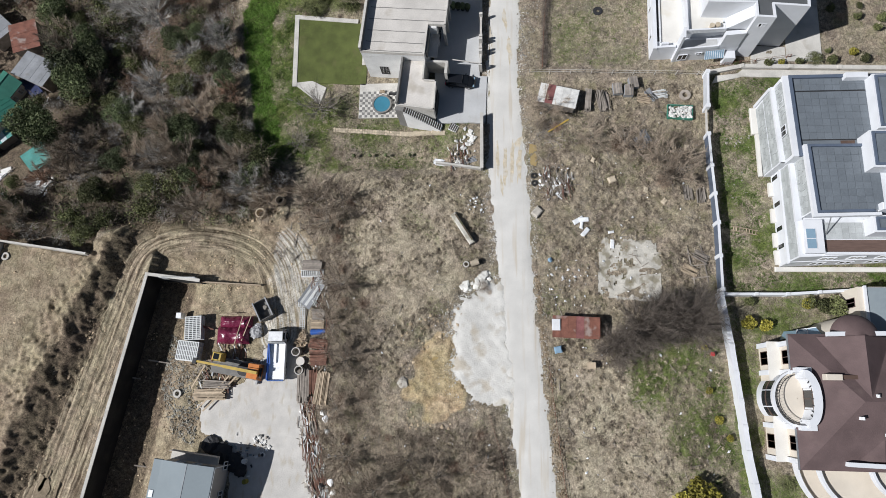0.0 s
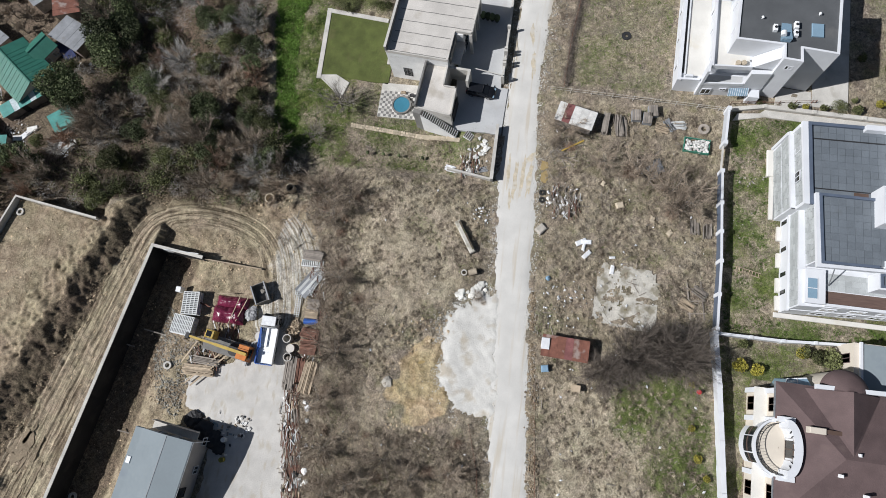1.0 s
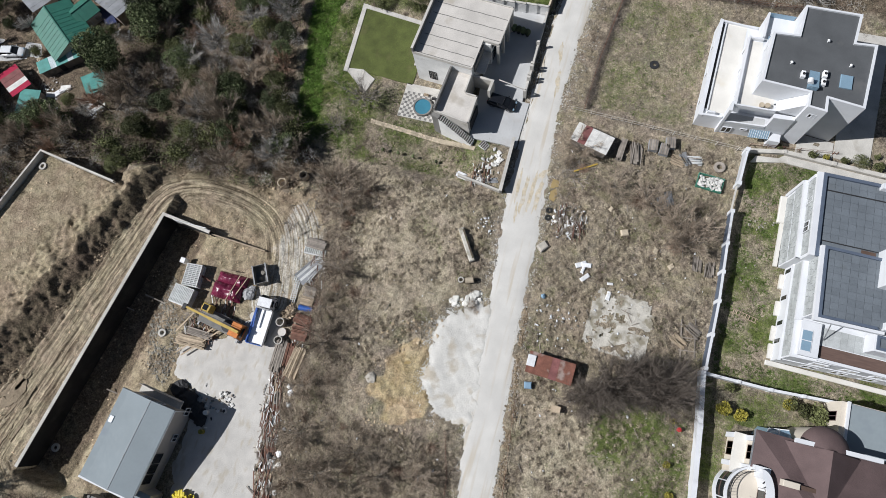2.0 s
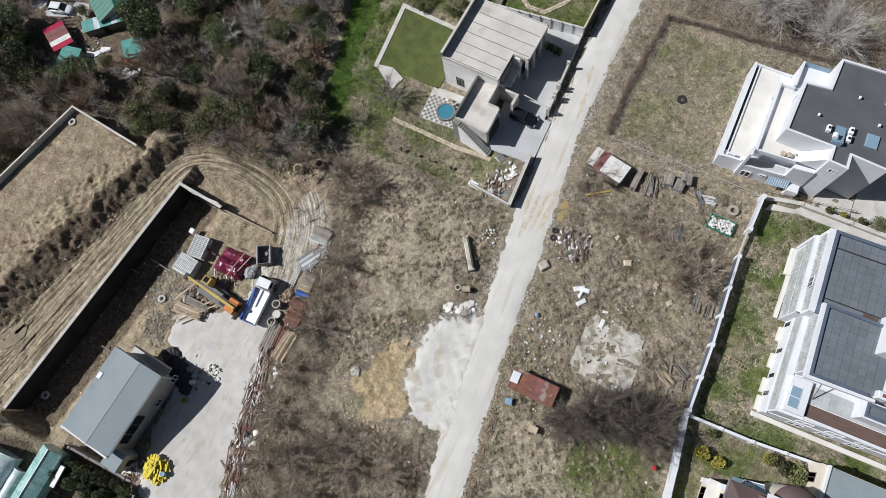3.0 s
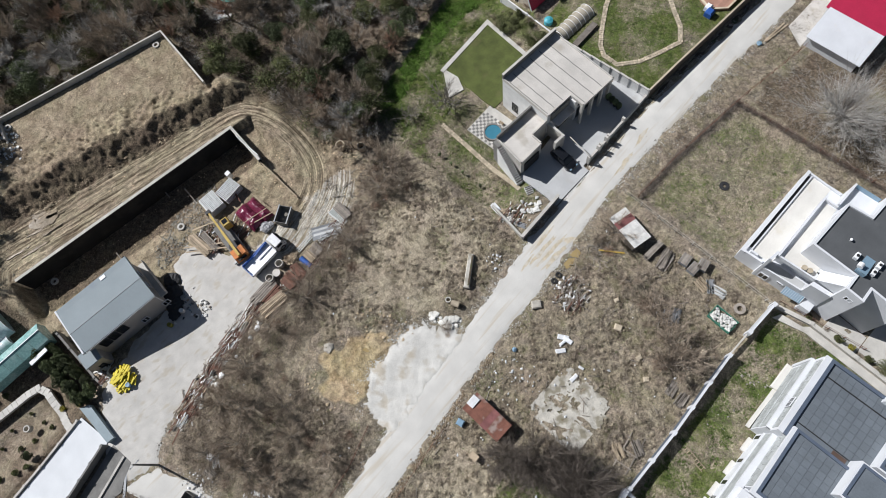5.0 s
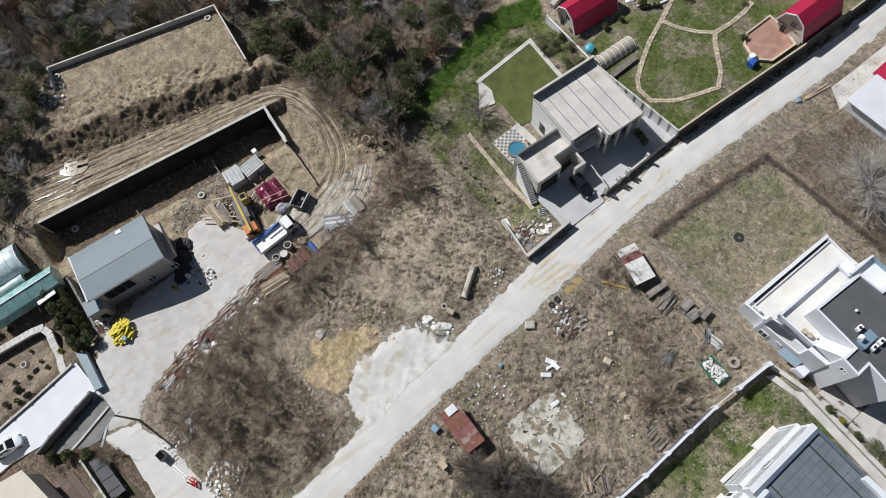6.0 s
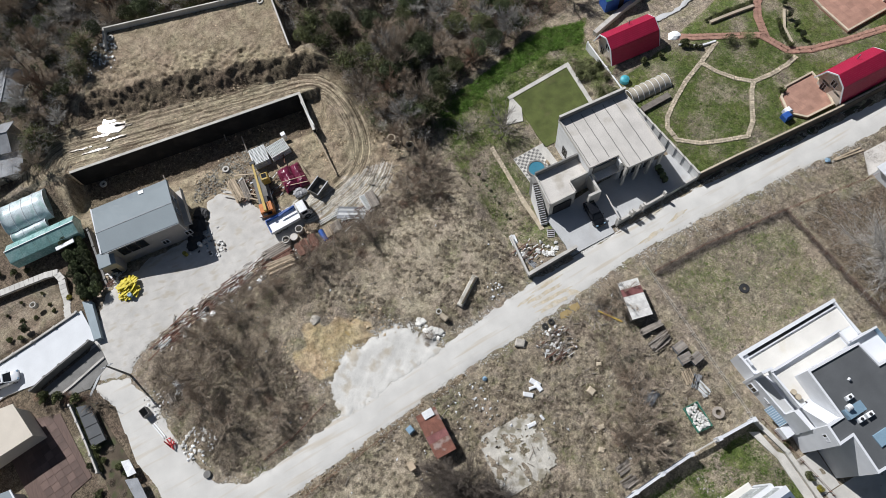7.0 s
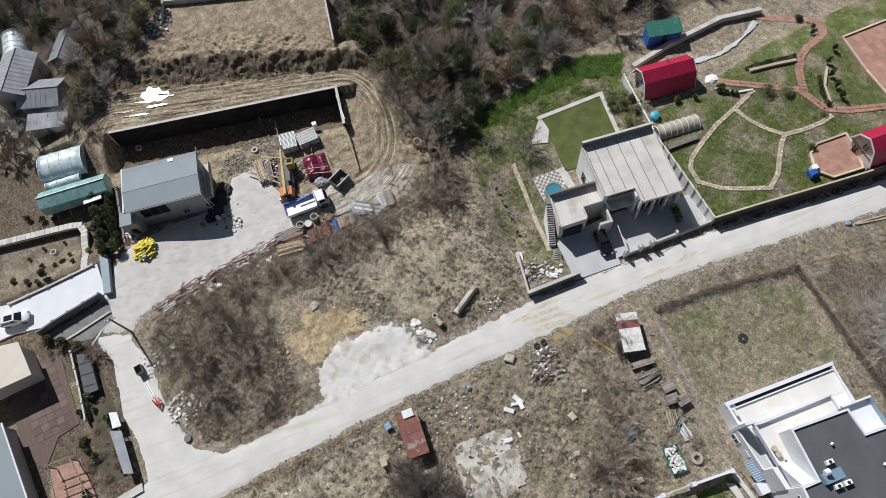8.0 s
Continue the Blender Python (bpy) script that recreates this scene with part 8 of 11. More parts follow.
for a, b in (((-42.4, -2.6), (-38.2, 2.0)), ((-41.6, -2.9), (-36.9, 2.2)), ((-43.6, 0.2), (-41.9, 3.4))):
    single("plank", Solid().beam((*a, YZ + 0.65), (*b, YZ + 0.75), 0.2, 0.07), M_WOOD, "long pale plank thrown across the pile", "plank", "loose planks")
single("tarpaulin_roll", Solid().tube((-26.9, 8.3, YZ + 0.5), (-24.8, 8.4, YZ + 0.5), 0.42, None, 12).box(-26.9, 7.9, YZ, -24.8, 8.8, YZ + 0.35), M_BLUE, "rolled blue tarpaulin on boards", "tarpaulin")
fw = Solid()
for k in range(130):
    a, r = rng.uniform(0, 6.28), rng.uniform(0, 1.1)
    x, y = -28.3 + r * 0.8 * math.cos(a), 7.2 + r * 1.1 * math.sin(a)
    b = rng.uniform(0, 6.28)
    fw.tube((x, y, YZ + 0.1 + rng.uniform(0, 0.5)), (x + 0.45 * math.cos(b), y + 0.45 * math.sin(b), YZ + 0.1 + rng.uniform(0, 0.5)), 0.06, None, 5)
single("firewood_heap", fw, M_WOOD, "loose heap of pale split firewood", "firewood", kind="stuff")
for x, y in ((-28.8, 5.5), (-28.2, 2.95)):
    single("concrete_ring", Solid().ring(x, y, YZ, YZ + 1.0, 0.5, 0.62, 24), M_CONC, "pale concrete well ring standing open", "ring", "concrete rings")
single("well_cover", Solid().tube((-28.2, 4.2, YZ), (-28.2, 4.2, YZ + 0.5), 0.62, None, 24), M_CONC_ROOF, "round pale concrete lid", "lid")
for x, y, r in ((-32.9, 27.8, 0.66), (-35.7, 25.8, 0.74)):
    zz = ground_z(x, y)
    single("concrete_ring", Solid().ring(x, y, zz - 0.3, zz + 1.0, r - 0.17, r, 22), M_FLAG, "tan concrete well ring on bare soil", "ring", "concrete rings")
single("white_cube", Solid().bev(-47.2, 10.1, YZ - 0.9, -46.4, 10.9, YZ + 0.4, 0.05), M_PLASTIC, "white plastic water cube", "container")
for x, y, z0 in ((-72.9, 18.6, 0.95), (-80.7, -8.2, 0.95), (-56.5, -20.6, -4.45), (-45.8, -0.6, YZ)):
    single("tyre", Solid().ring(x, y, z0, z0 + 0.3, 0.32, 0.6, 20), M_CONC, "pale ring lying on the soil", "ring", "concrete rings")
# timber shores against the pit wall
for k, (u, v) in enumerate(((26.5, 7.5), (12.0, 5.2), (15.0, 1.5))):
    ax, ay = PIT_A - PIT_D * u + np.array((PIT_D[1], -PIT_D[0])) * v
    single("shoring_beam", Solid().beam((ax, ay, -4.2), (ax - 2.8, ay + 0.4, -3.3), 0.18), M_WOOD_GREY, "grey timber beam leaning in the pit", "beam", "pit beams")
single("board_ramp", Solid().beam((-43.4, 15.3, -1.0), (-34.8, 15.0, -1.9), 0.16, 0.4), M_WOOD, "long board leaning off the pit wall", "board")
single("formwork_board", Solid().box(-49.5, 15.75, -1.5, -44.0, 15.85, 0.15), M_ALU, "pale formwork board on the wall head", "board", at=pose(0, 0, 0))
# rusty rails and scrap along the lane edge
RAIL = [(-27.2, -2.6), (-26.2, -8.0), (-24.8, -13.6), (-22.8, -19.6)]
for off in (0.0, 0.28, 0.5):
    s = Solid()
    for a, b in zip(RAIL[:-1], RAIL[1:]):
        s.beam((a[0] + off, a[1], ground_z(*a) + 0.12), (b[0] + off, b[1], ground_z(*b) + 0.12), 0.13)
    single("steel_rail", s, M_RUSTSTEEL, "long rusty steel rail beside the lane", "rail", "steel rails")
k = 0
for p, a in run_points([(-26.2, -3.4), (-25.0, -9.0), (-23.4, -14.4), (-21.4, -20.4)], 1.5):
    mat = (M_WOOD, M_WOOD_GREY, M_RUSTSTEEL, M_ALU)[k % 4]
    plank_stack("scrap_pile", ("pile of broken boards beside the lane", "pile of grey scrap timber beside the lane", "tangle of rusty scrap steel beside the lane", "heap of pale scrap metal beside the lane")[k % 4],
                pose(p.x + rng.uniform(-0.2, 0.4), p.y, ground_z(p.x, p.y) + 0.03, 0, 0, math.degrees(a) - 90 + rng.uniform(-12, 12)), rng.uniform(1.3, 2.4), rng.uniform(0.6, 1.3), 5, 3, mat, "scrap", "scrap beside the lane", 0.14, (0.13, 0.08))
    k += 1
for x, y, r, mat in ((-24.0, -3.6, 0.5, M_PLASTIC), (-23.6, -5.2, 0.45, M_ALU), (-22.6, -11.6, 0.55, M_PLASTIC), (-23.8, -12.2, 0.5, M_IRON), (-22.2, -12.9, 0.4, M_BAG), (-23.2, -8.4, 0.35, M_PLASTIC), (-24.3, -2.6, 0.5, M_BAG), (-21.4, -16.4, 0.4, M_BAG)):
    single("junk", Solid().blob((0, 0, r * 0.5), r, 0.7, 0.35), mat, "crumpled heap of scrap beside the lane", "scrap", "scrap beside the lane", at=pose(x, y, ground_z(x, y)))
# yellow beams and clutter south of the grey house
ys = thing("beam_heap", "untidy heap of yellow formwork beams", "beams", pose(-33.0, -21.4, ground_z(-33.0, -21.4)))
for k in range(130):
    L, a = rng.uniform(0.9, 1.7), rng.uniform(-35, 35)
    x, y = rng.uniform(-1.5, 1.5), rng.uniform(-1.1, 1.1)
    part("beam", Solid().box(-0.12, -L / 2, 0, 0.12, L / 2, 0.16), M_YELLOWBEAM, ys).matrix_basis = pose(x, y, 0.05 + 1.2 * (k / 130) * max(0.25, 1 - math.hypot(x, y) / 2.1), rng.uniform(-14, 14), 0, 20 + a)
for k in range(16):
    x, y = -36.3 + rng.uniform(-1.5, 1.6), -23.4 + rng.uniform(-0.9, 1.2)
    single("scrap_board", Solid().bev(-0.5, -0.14, 0, 0.5, 0.14, 0.12, 0.03), (M_BAG, M_WOOD, M_ALU)[k % 3], "pale scrap board behind the house", "scrap", "scrap behind the house", at=pose(x, y, -0.9 + rng.uniform(0, 0.4), rng.uniform(-15, 15), 0, rng.uniform(0, 180)))
for k in range(22):
    x, y = -33.0 + rng.uniform(-1.2, 1.0), -7.6 + rng.uniform(-1.2, 1.6)
    single("rubbish", Solid().blob((0, 0, 0.18), rng.uniform(0.1, 0.26), 0.7, 0.5), (M_BAG, M_IRON, M_CONC_DARK, M_WOOD_GREY, M_PLASTIC)[k % 5], "loose rubbish beside the grey house", "rubbish", "rubbish beside the house", at=pose(x, y, ground_z(x, y)))
for x, y, mat in ((-34.6, -12.0, M_LEAF_YEL), (-31.6, -21.4, M_PALEBLUE), (-35.0, -9.4, M_BAG)):
    single("barrel", Solid().tube((x, y, ground_z(x, y)), (x, y, ground_z(x, y) + 0.85), 0.32, 0.3, 14).ring(x, y, ground_z(x, y) + 0.8, ground_z(x, y) + 0.9, 0.22, 0.34, 14), mat, "plastic barrel beside the grey house", "barrel")

# black tarpaulins, which also fill out the dark of the house's shadow
for x, y, r, a in ((-38.4, -8.6, 1.5, 20), (-36.6, -9.6, 1.2, 70), (-40.2, -7.4, 1.2, 0), (-35.6, -10.6, 0.9, 40)):
    single("black_tarpaulin", Solid().blob((0, 0, 0.25), r, 0.34, 0.22, 3), M_IRON, "crumpled black tarpaulin over building rubbish", "tarpaulin", "tarpaulins beside the house", at=pose(x, y, ground_z(x, y), 0, 0, a))
for k in range(34):
    x, y = -35.4 + rng.gauss(0, 1.1), -8.8 + rng.gauss(0, 1.2)
    single("rubbish", Solid().bev(-0.24, -0.12, 0, 0.24, 0.12, 0.14, 0.04), (M_BAG, M_IRON, M_STEELBLUE, M_WOOD, M_CONC_DARK)[k % 5], "loose rubbish beside the grey house", "rubbish", "rubbish beside the house", at=pose(x, y, ground_z(x, y), rng.uniform(-25, 25), rng.uniform(-25, 25), rng.uniform(0, 180)))

# ---- cars ----
def loft(sections):
    """A closed skin over rings of equal count."""
    n = len(sections[0])
    s = Solid()
    f = [tuple(range(n)), tuple(range((len(sections) - 1) * n, len(sections) * n))[::-1]]
    for k in range(len(sections) - 1):
        f += [(k * n + i, (k + 1) * n + i, (k + 1) * n + (i + 1) % n, k * n + (i + 1) % n) for i in range(n)]
    return s.add([p for ring in sections for p in ring], f)


def car(at, paint, label, length=4.4, w=1.82, roof_glass=False):
    t = thing("car", label, "car", at)
    L, W2 = length / 2, w / 2
    hull = []
    for x, k, lo, hi in ((-L, 0.74, 0.42, 0.72), (-L + 0.14, 0.92, 0.32, 0.9), (-L + 0.5, 0.99, 0.24, 0.99), (-0.3, 1.0, 0.24, 0.99), (L - 1.35, 1.0, 0.24, 0.97), (L - 0.7, 0.98, 0.24, 0.88), (L - 0.2, 0.9, 0.3, 0.75), (L, 0.7, 0.4, 0.62)):
        e = W2 * k
        hull.append([(x, y * e, z) for y, z in ((-0.86, lo), (-1, lo + 0.14), (-1, hi - 0.24), (-0.95, hi - 0.06), (-0.8, hi), (0, hi + 0.03), (0.8, hi), (0.95, hi - 0.06), (1, hi - 0.24), (1, lo + 0.14), (0.86, lo))])
    part("body", loft(hull), paint, t, flat=False)
    top = []
    for x, k, hi in ((-L + 0.12, 0.8, 0.99), (-L + 0.62, 0.72, 1.42), (-0.55, 0.74, 1.48), (L - 1.95, 0.7, 1.42), (L - 1.05, 0.82, 0.97)):
        e = W2 * k
        top.append([(x, y * e, z) for y, z in ((-1.1, 0.9), (-1, hi), (0, hi + 0.02), (1, hi), (1.1, 0.9))])
    part("cabin_glass", loft(top), M_WINDSHIELD, t, "dark car glass")
    part("roof", Solid().bev(-L + 0.5, -W2 * 0.74, 1.42, L - 1.85, W2 * 0.74, 1.54, 0.06), paint, t)
    if roof_glass:
        part("glass_roof", Solid().bev(-L + 1.0, -W2 * 0.5, 1.543, L - 2.15, W2 * 0.5, 1.56, 0.01), M_WINDSHIELD, t, "dark glass roof panel")
    for y in (-1, 1):
        for a, b in (((-L + 0.1, 0.86, 0.96), (-L + 0.62, 0.73, 1.45)), ((-0.35, 0.93, 0.96), (-0.45, 0.75, 1.46)), ((L - 1.02, 0.88, 0.97), (L - 1.92, 0.72, 1.45))):
            part("pillar", Solid().beam((a[0], y * W2 * a[1], a[2]), (b[0], y * W2 * b[1], b[2]), 0.1, 0.07), paint, t)
    for x in (-L + 0.85, L - 0.9):
        for y in (-1, 1):
            wv = part("wheel", Solid().tube((x, y * (W2 - 0.2), 0.33), (x, y * (W2 + 0.01), 0.33), 0.33, None, 18), M_RUBBER, t)
            part("rim", Solid().tube((x, y * (W2 + 0.01), 0.33), (x, y * (W2 + 0.03), 0.33), 0.2, None, 12), M_WHEEL, wv)
    for y in (-1, 1):
        part("headlight", Solid().bev(L - 0.32, y * 0.6 - 0.17, 0.6, L - 0.06, y * 0.6 + 0.17, 0.78, 0.05), M_BLUEGLASS, t)
        part("tail_light", Solid().bev(-L + 0.02, y * 0.62 - 0.14, 0.7, -L + 0.16, y * 0.62 + 0.14, 0.92, 0.03), M_RED, t)
        part("mirror", Solid().bev(L - 1.55, y * (W2 + 0.1) - 0.1, 0.97, L - 1.38, y * (W2 + 0.1) + 0.1, 1.1, 0.03), paint, t)
    return t


car(pose(-6.1, 45.3, 0.07, 0, 0, -6), M_CAR_BLACK, "black hatchback car parked in the courtyard")
car(pose(-28.6, -42.0, 0.13, 0, 0, 84), M_CAR_WHITE, "white car with glass roof on the driveway", roof_glass=True)
car(pose(-90.6, 37.4, -2.9, 0, 0, 12), M_CAR_WHITE, "white car parked beside the cottages")
for k in range(4):
    x, y = -7.4 + 0.72 * k, 57.8 - 0.12 * k
    pot = thing("topiary", "dark clipped potted shrub in the courtyard", "shrub", pose(x, y, 0.06), "potted shrubs")
    part("pot", Solid().tube((0, 0, 0), (0, 0, 0.4), 0.26, 0.34, 12), M_IRON, pot, "black plant pot")
    part("crown", Solid().blob((0, 0, 0.95), 0.52, 1.2, 0.14, 2), M_LEAF, pot)

# ---- lane items ----
po = thing("utility_pole", "grey concrete utility pole with crossarm", "pole", pose(-19.9, -25.5, 0))
part("shaft", Solid().tube((0, 0, -0.3), (0, 0, 6.6), 0.17, 0.11, 12), M_CONC_DARK, po)
part("crossarm", Solid().box(-0.06, -0.8, 6.1, 0.06, 0.8, 6.22), M_STEEL, po)
for y in (-0.65, 0, 0.65):
    part("insulator", Solid().tube((0, y, 6.22), (0, y, 6.45), 0.06, 0.04, 8), M_WHITE, po)
ds = thing("waste_bin", "dark grey open rubbish container", "bin", pose(-13.4, -25.1, 0.06, 0, 0, 12))
for a in (((-0.65, -0.5, 0.1), (0.65, 0.5, 0.16)), ((-0.65, -0.5, 0.16), (-0.6, 0.5, 1.1)), ((0.6, -0.5, 0.16), (0.65, 0.5, 1.1)), ((-0.6, -0.5, 0.16), (0.6, -0.45, 1.1)), ((-0.6, 0.45, 0.16), (0.6, 0.5, 1.1))):
    part("plate", Solid().box(*a[0], *a[1]), M_CONC_DARK, ds)
for i, x in enumerate((-0.5, 0.5)):
    for y in (-0.4, 0.4):
        part("castor", Solid().tube((x, y - 0.04, 0.05), (x, y + 0.04, 0.05), 0.06, None, 8), M_RUBBER, ds)
br = thing("barrier", "white barrier rails lying by the lane", "barrier", pose(-10.2, -24.4, 0.1, 0, 0, 17))
for y in (-0.15, 0.15):
    part("rail", Solid().box(-1.3, y - 0.07, 0, 1.3, y + 0.07, 0.16), M_PLASTIC, br)
rm = thing("garden_machine", "small red machine frame by the lane", "machine", pose(-7.7, -23.4, 0.1, 0, 0, 25))
for k in range(9):
    part("bar", Solid().beam((rng.uniform(-0.9, 0.9), rng.uniform(-0.5, 0.5), 0.15), (rng.uniform(-0.9, 0.9), rng.uniform(-0.5, 0.5), rng.uniform(0.2, 0.8)), 0.14), M_REDPAINT, rm)
single("manhole_block", Solid().tube((-1.3, -20.5, -0.1), (-1.3, -20.5, 0.35), 0.55, 0.5, 14), M_CONC_DARK, "dark concrete stump by the lane", "block")
wt = thing("washing_machine", "discarded white appliance beside scrap frames", "appliance", pose(-15.0, -19.7, ground_z(-15, -19.7), 0, 0, 8))
part("body", Solid().bev(-0.45, -0.45, 0, 0.45, 0.45, 0.85, 0.05), M_PLASTIC, wt)
part("door", Solid().tube((0, -0.45, 0.45), (0, -0.49, 0.45), 0.25, None, 16), M_GLASS, wt)
for k in range(3):
    plank_stack("scrap_pile", "old frames and boards in the weeds", pose(-14.6 + k * 0.5, -18.2 - k * 1.5, ground_z(-14.6, -18.2), 0, 0, 15 + 40 * k), 1.8, 1.0, 5, 2, M_ALU if k == 1 else M_WOOD_GREY, "scrap", "scrap in the weeds", 0.08)

# ---- rough field items ----
lg = thing("concrete_block", "long mossy concrete block lying in the grass", "block", pose(-5.45, 22.8, 0.3, 0, 0, 33))
part("body", Solid().bev(-0.42, -2.55, -0.4, 0.42, 2.55, 0.75, 0.12), M_SLAB, lg)
part("moss", Solid().bev(0.12, -2.2, 0.753, 0.38, 2.3, 0.8, 0.03), M_SOIL, lg, "mossy top strip")
single("concrete_ring", Solid().ring(0, 0, -0.2, 0.5, 0.28, 0.42, 20), M_CONC, "small concrete pipe ring in the grass", "ring", "concrete rings", at=pose(-4.9, 17.7, 0.35))
single("concrete_pipe", Solid().tube((-4.3, 17.7, 0.75), (-3.2, 18.1, 0.75), 0.42, None, 20), M_FLAG, "tan concrete pipe lying in the grass", "pipe", "concrete rings")
plank_stack("timber_stack", "stack of grey poles beside the striped shed", pose(12.4, 42.0, 0, 0, 0, -4), 3.4, 0.9, 6, 5, M_WOOD_GREY, mess=0.03, size=(0.14, 0.12))
plank_stack("timber_stack", "loose fan of grey poles beside the striped shed", pose(14.5, 41.9, 0, 0, 0, 8), 3.4, 1.3, 7, 4, M_WOOD_GREY, mess=0.3, size=(0.14, 0.12))
for x, y, a in ((16.6, 43.6, 4), (18.2, 43.3, -3), (18.9, 44.5, 8)):
    bx = thing("crate", "grey weathered crate with a lid of boards", "crate", pose(x, y, 0, 0, 0, a), "grey crates")
    part("body", Solid().bev(-0.65, -0.8, 0, 0.65, 0.8, 0.85, 0.05), M_CORR, bx)
    for k in range(4):
        part("lid_board", Solid().box(-0.62 + k * 0.32, -0.85, 0.853, -0.36 + k * 0.32, 0.85, 0.9), M_WOOD_GREY, bx)
    part("dark_gap", Solid().box(0.653, -0.6, 0.1, 0.7, 0.6, 0.6), M_IRON, bx)
for x, y, a, mat in ((21.4, 42.7, 40, M_CORR), (20.4, 42.2, 75, M_WOOD), (22.6, 42.8, 100, M_ALU), (20.3, 36.4, 25, M_CORR), (19.6, 35.4, 30, M_CORR), (25.6, 28.0, 5, M_WOOD_GREY), (27.4, 27.6, 3, M_WOOD_GREY), (26.8, 19.0, 60, M_WOOD_GREY), (25.2, 17.0, 62, M_WOOD)):
    plank_stack("scrap_pile", "heap of old boards in the rough grass", pose(x, y, 0, 0, 0, a), 2.2, 1.1, 6, 3, mat, "scrap", "boards in the rough grass", 0.16)
lad = thing("ladder", "old timber ladder lying on the grass", "ladder", pose(40 - 7.2, 22.6, 0.06, 0, 0, 78))
for s in (-0.3, 0.3):
    part("rail", Solid().box(s - 0.05, -1.7, 0, s + 0.05, 1.7, 0.08), M_WOOD, lad)
for k in range(8):
    part("rung", Solid().box(-0.28, -1.5 + k * 0.42, 0.02, 0.28, -1.42 + k * 0.42, 0.07), M_WOOD, lad)
lad = thing("ladder", "broken timber frame on the rough ground", "ladder", pose(26.3, 17.8, 0.1, 0, 0, 8))
for s in (-0.9, 0.9):
    part("rail", Solid().box(s - 0.07, -2.6, 0, s + 0.07, 2.6, 0.1), M_WOOD_GREY, lad)
for k in range(3):
    part("rung", Solid().box(-1.2, -1.8 + k * 1.7, 0.103, 1.2, -1.68 + k * 1.7, 0.18), M_WOOD_GREY, lad)
single("tyre", Solid().ring(26.1, 42.6, 0, 0.35, 0.38, 0.78, 24), M_WOOD_GREY, "pale worn tractor tyre on the ground", "tyre")
for x, y in ((4.5, 30.7), (4.6, 29.6)):
    single("tyre", Solid().ring(x, y, 0, 0.24, 0.2, 0.42, 18), M_RUBBER, "black car tyre beside the track", "tyre", "car tyres")
tr = thing("rubble_tray", "green metal tray heaped with pale sacks", "tray", pose(25.2, 39.9, 0, 0, 0, -4))
for a in (((-1.75, -1.05, 0), (1.75, 1.05, 0.08)), ((-1.75, -1.05, 0.08), (-1.68, 1.05, 0.6)), ((1.68, -1.05, 0.08), (1.75, 1.05, 0.6)), ((-1.68, -1.05, 0.08), (1.68, -0.98, 0.6)), ((-1.68, 0.98, 0.08), (1.68, 1.05, 0.6))):
    part("plate", Solid().box(*a[0], *a[1]), M_GREENTRAY, tr)
for k in range(120):
    part("sack", Solid().blob((rng.uniform(-1.5, 1.5), rng.uniform(-0.85, 0.85), 0.42 + rng.uniform(0, 0.35)), rng.uniform(0.12, 0.24), 0.5, 0.5), M_BAG, tr)
for x, y, r, mat, lab in ((15.4, 30.0, 0.55, M_FLAG, "square tan stone block in the grass"), (20.0, 28.5, 0.42, M_FLAG, "square tan stone block in the grass"), (22.4, 26.8, 0.42, M_FLAG, "square tan stone block in the grass"), (25.9, 34.6, 0.42, M_FLAG, "square tan stone block in the grass"), (12.9, 33.0, 0.36, M_FLAG, "square tan stone block in the grass"), (4.9, 25.3, 0.7, M_STONE, "pale boulder beside the track")):
    single("stone_block", Solid().bev(-r, -r * 0.8, -0.1, r, r * 0.8, r * 0.9, 0.14), mat, lab, "stone", "stone blocks", at=pose(x, y, 0, 4, 3, rng.uniform(0, 90)))
for x, y, a, w in ((10.6, 24.1, 30, 0.5), (11.3, 24.2, 5, 0.45), (11.0, 23.4, 80, 0.3), (11.5, 22.4, 50, 0.45), (15.1, 20.7, 85, 0.4), (15.0, 22.4, 10, 0.25)):
    single("white_sheet", Solid().bev(-w * 1.6, -w * 0.7, 0, w * 1.6, w * 0.7, 0.25, 0.08), M_PLASTIC, "bright white plastic scrap on the grass", "sheet", "scrap sheets", at=pose(x, y, 0.05, 6, 4, a))
single("orange_plank", Solid().beam((6.6, 37.2, 0.4), (9.6, 39.2, 0.15), 0.2, 0.06), M_YELLOW, "ochre plank in the weeds", "plank")
single("red_bin", Solid().tube((27.3, 5.9, 0), (27.3, 5.9, 0.6), 0.25, 0.3, 12), M_REDPAINT, "small red tub in the garden", "tub")
single("feeder_box", Solid().box(11.2, 3.8, 0.35, 12.2, 4.5, 0.9).box(11.3, 3.9, 0, 11.4, 4.0, 0.35).box(12.0, 4.3, 0, 12.1, 4.4, 0.35).bev(11.1, 3.7, 0.9, 12.3, 4.6, 1.0, 0.03), M_WOOD, "small wooden hutch on legs", "hutch")
single("fire_pit", Solid().ring(14.3, 56.6, -0.02, 0.12, 0.25, 0.7, 18), M_IRON, "blackened fire ring on the meadow", "fire ring")
single("blue_sack", Solid().blob((6.6, 18.4, 0.15), 0.4, 0.6, 0.3), M_PALEBLUE, "pale blue plastic sack in the weeds", "sack")
for x, y in ((-5.6, 35.0), (-5.0, 35.6), (-4.6, 37.6), (-6.6, 36.2), (-4.4, 36.4), (-5.4, 38.0), (-5.2, 33.6), (-3.9, 34.6)):
    single("rubble_sack", Solid().blob((0, 0, 0.12), rng.uniform(0.22, 0.5), 0.4, 0.55), M_BAG, "pale building rubble beside the road wall", "rubble", "rubble by the wall", at=pose(x, y, ground_z(x, y)))
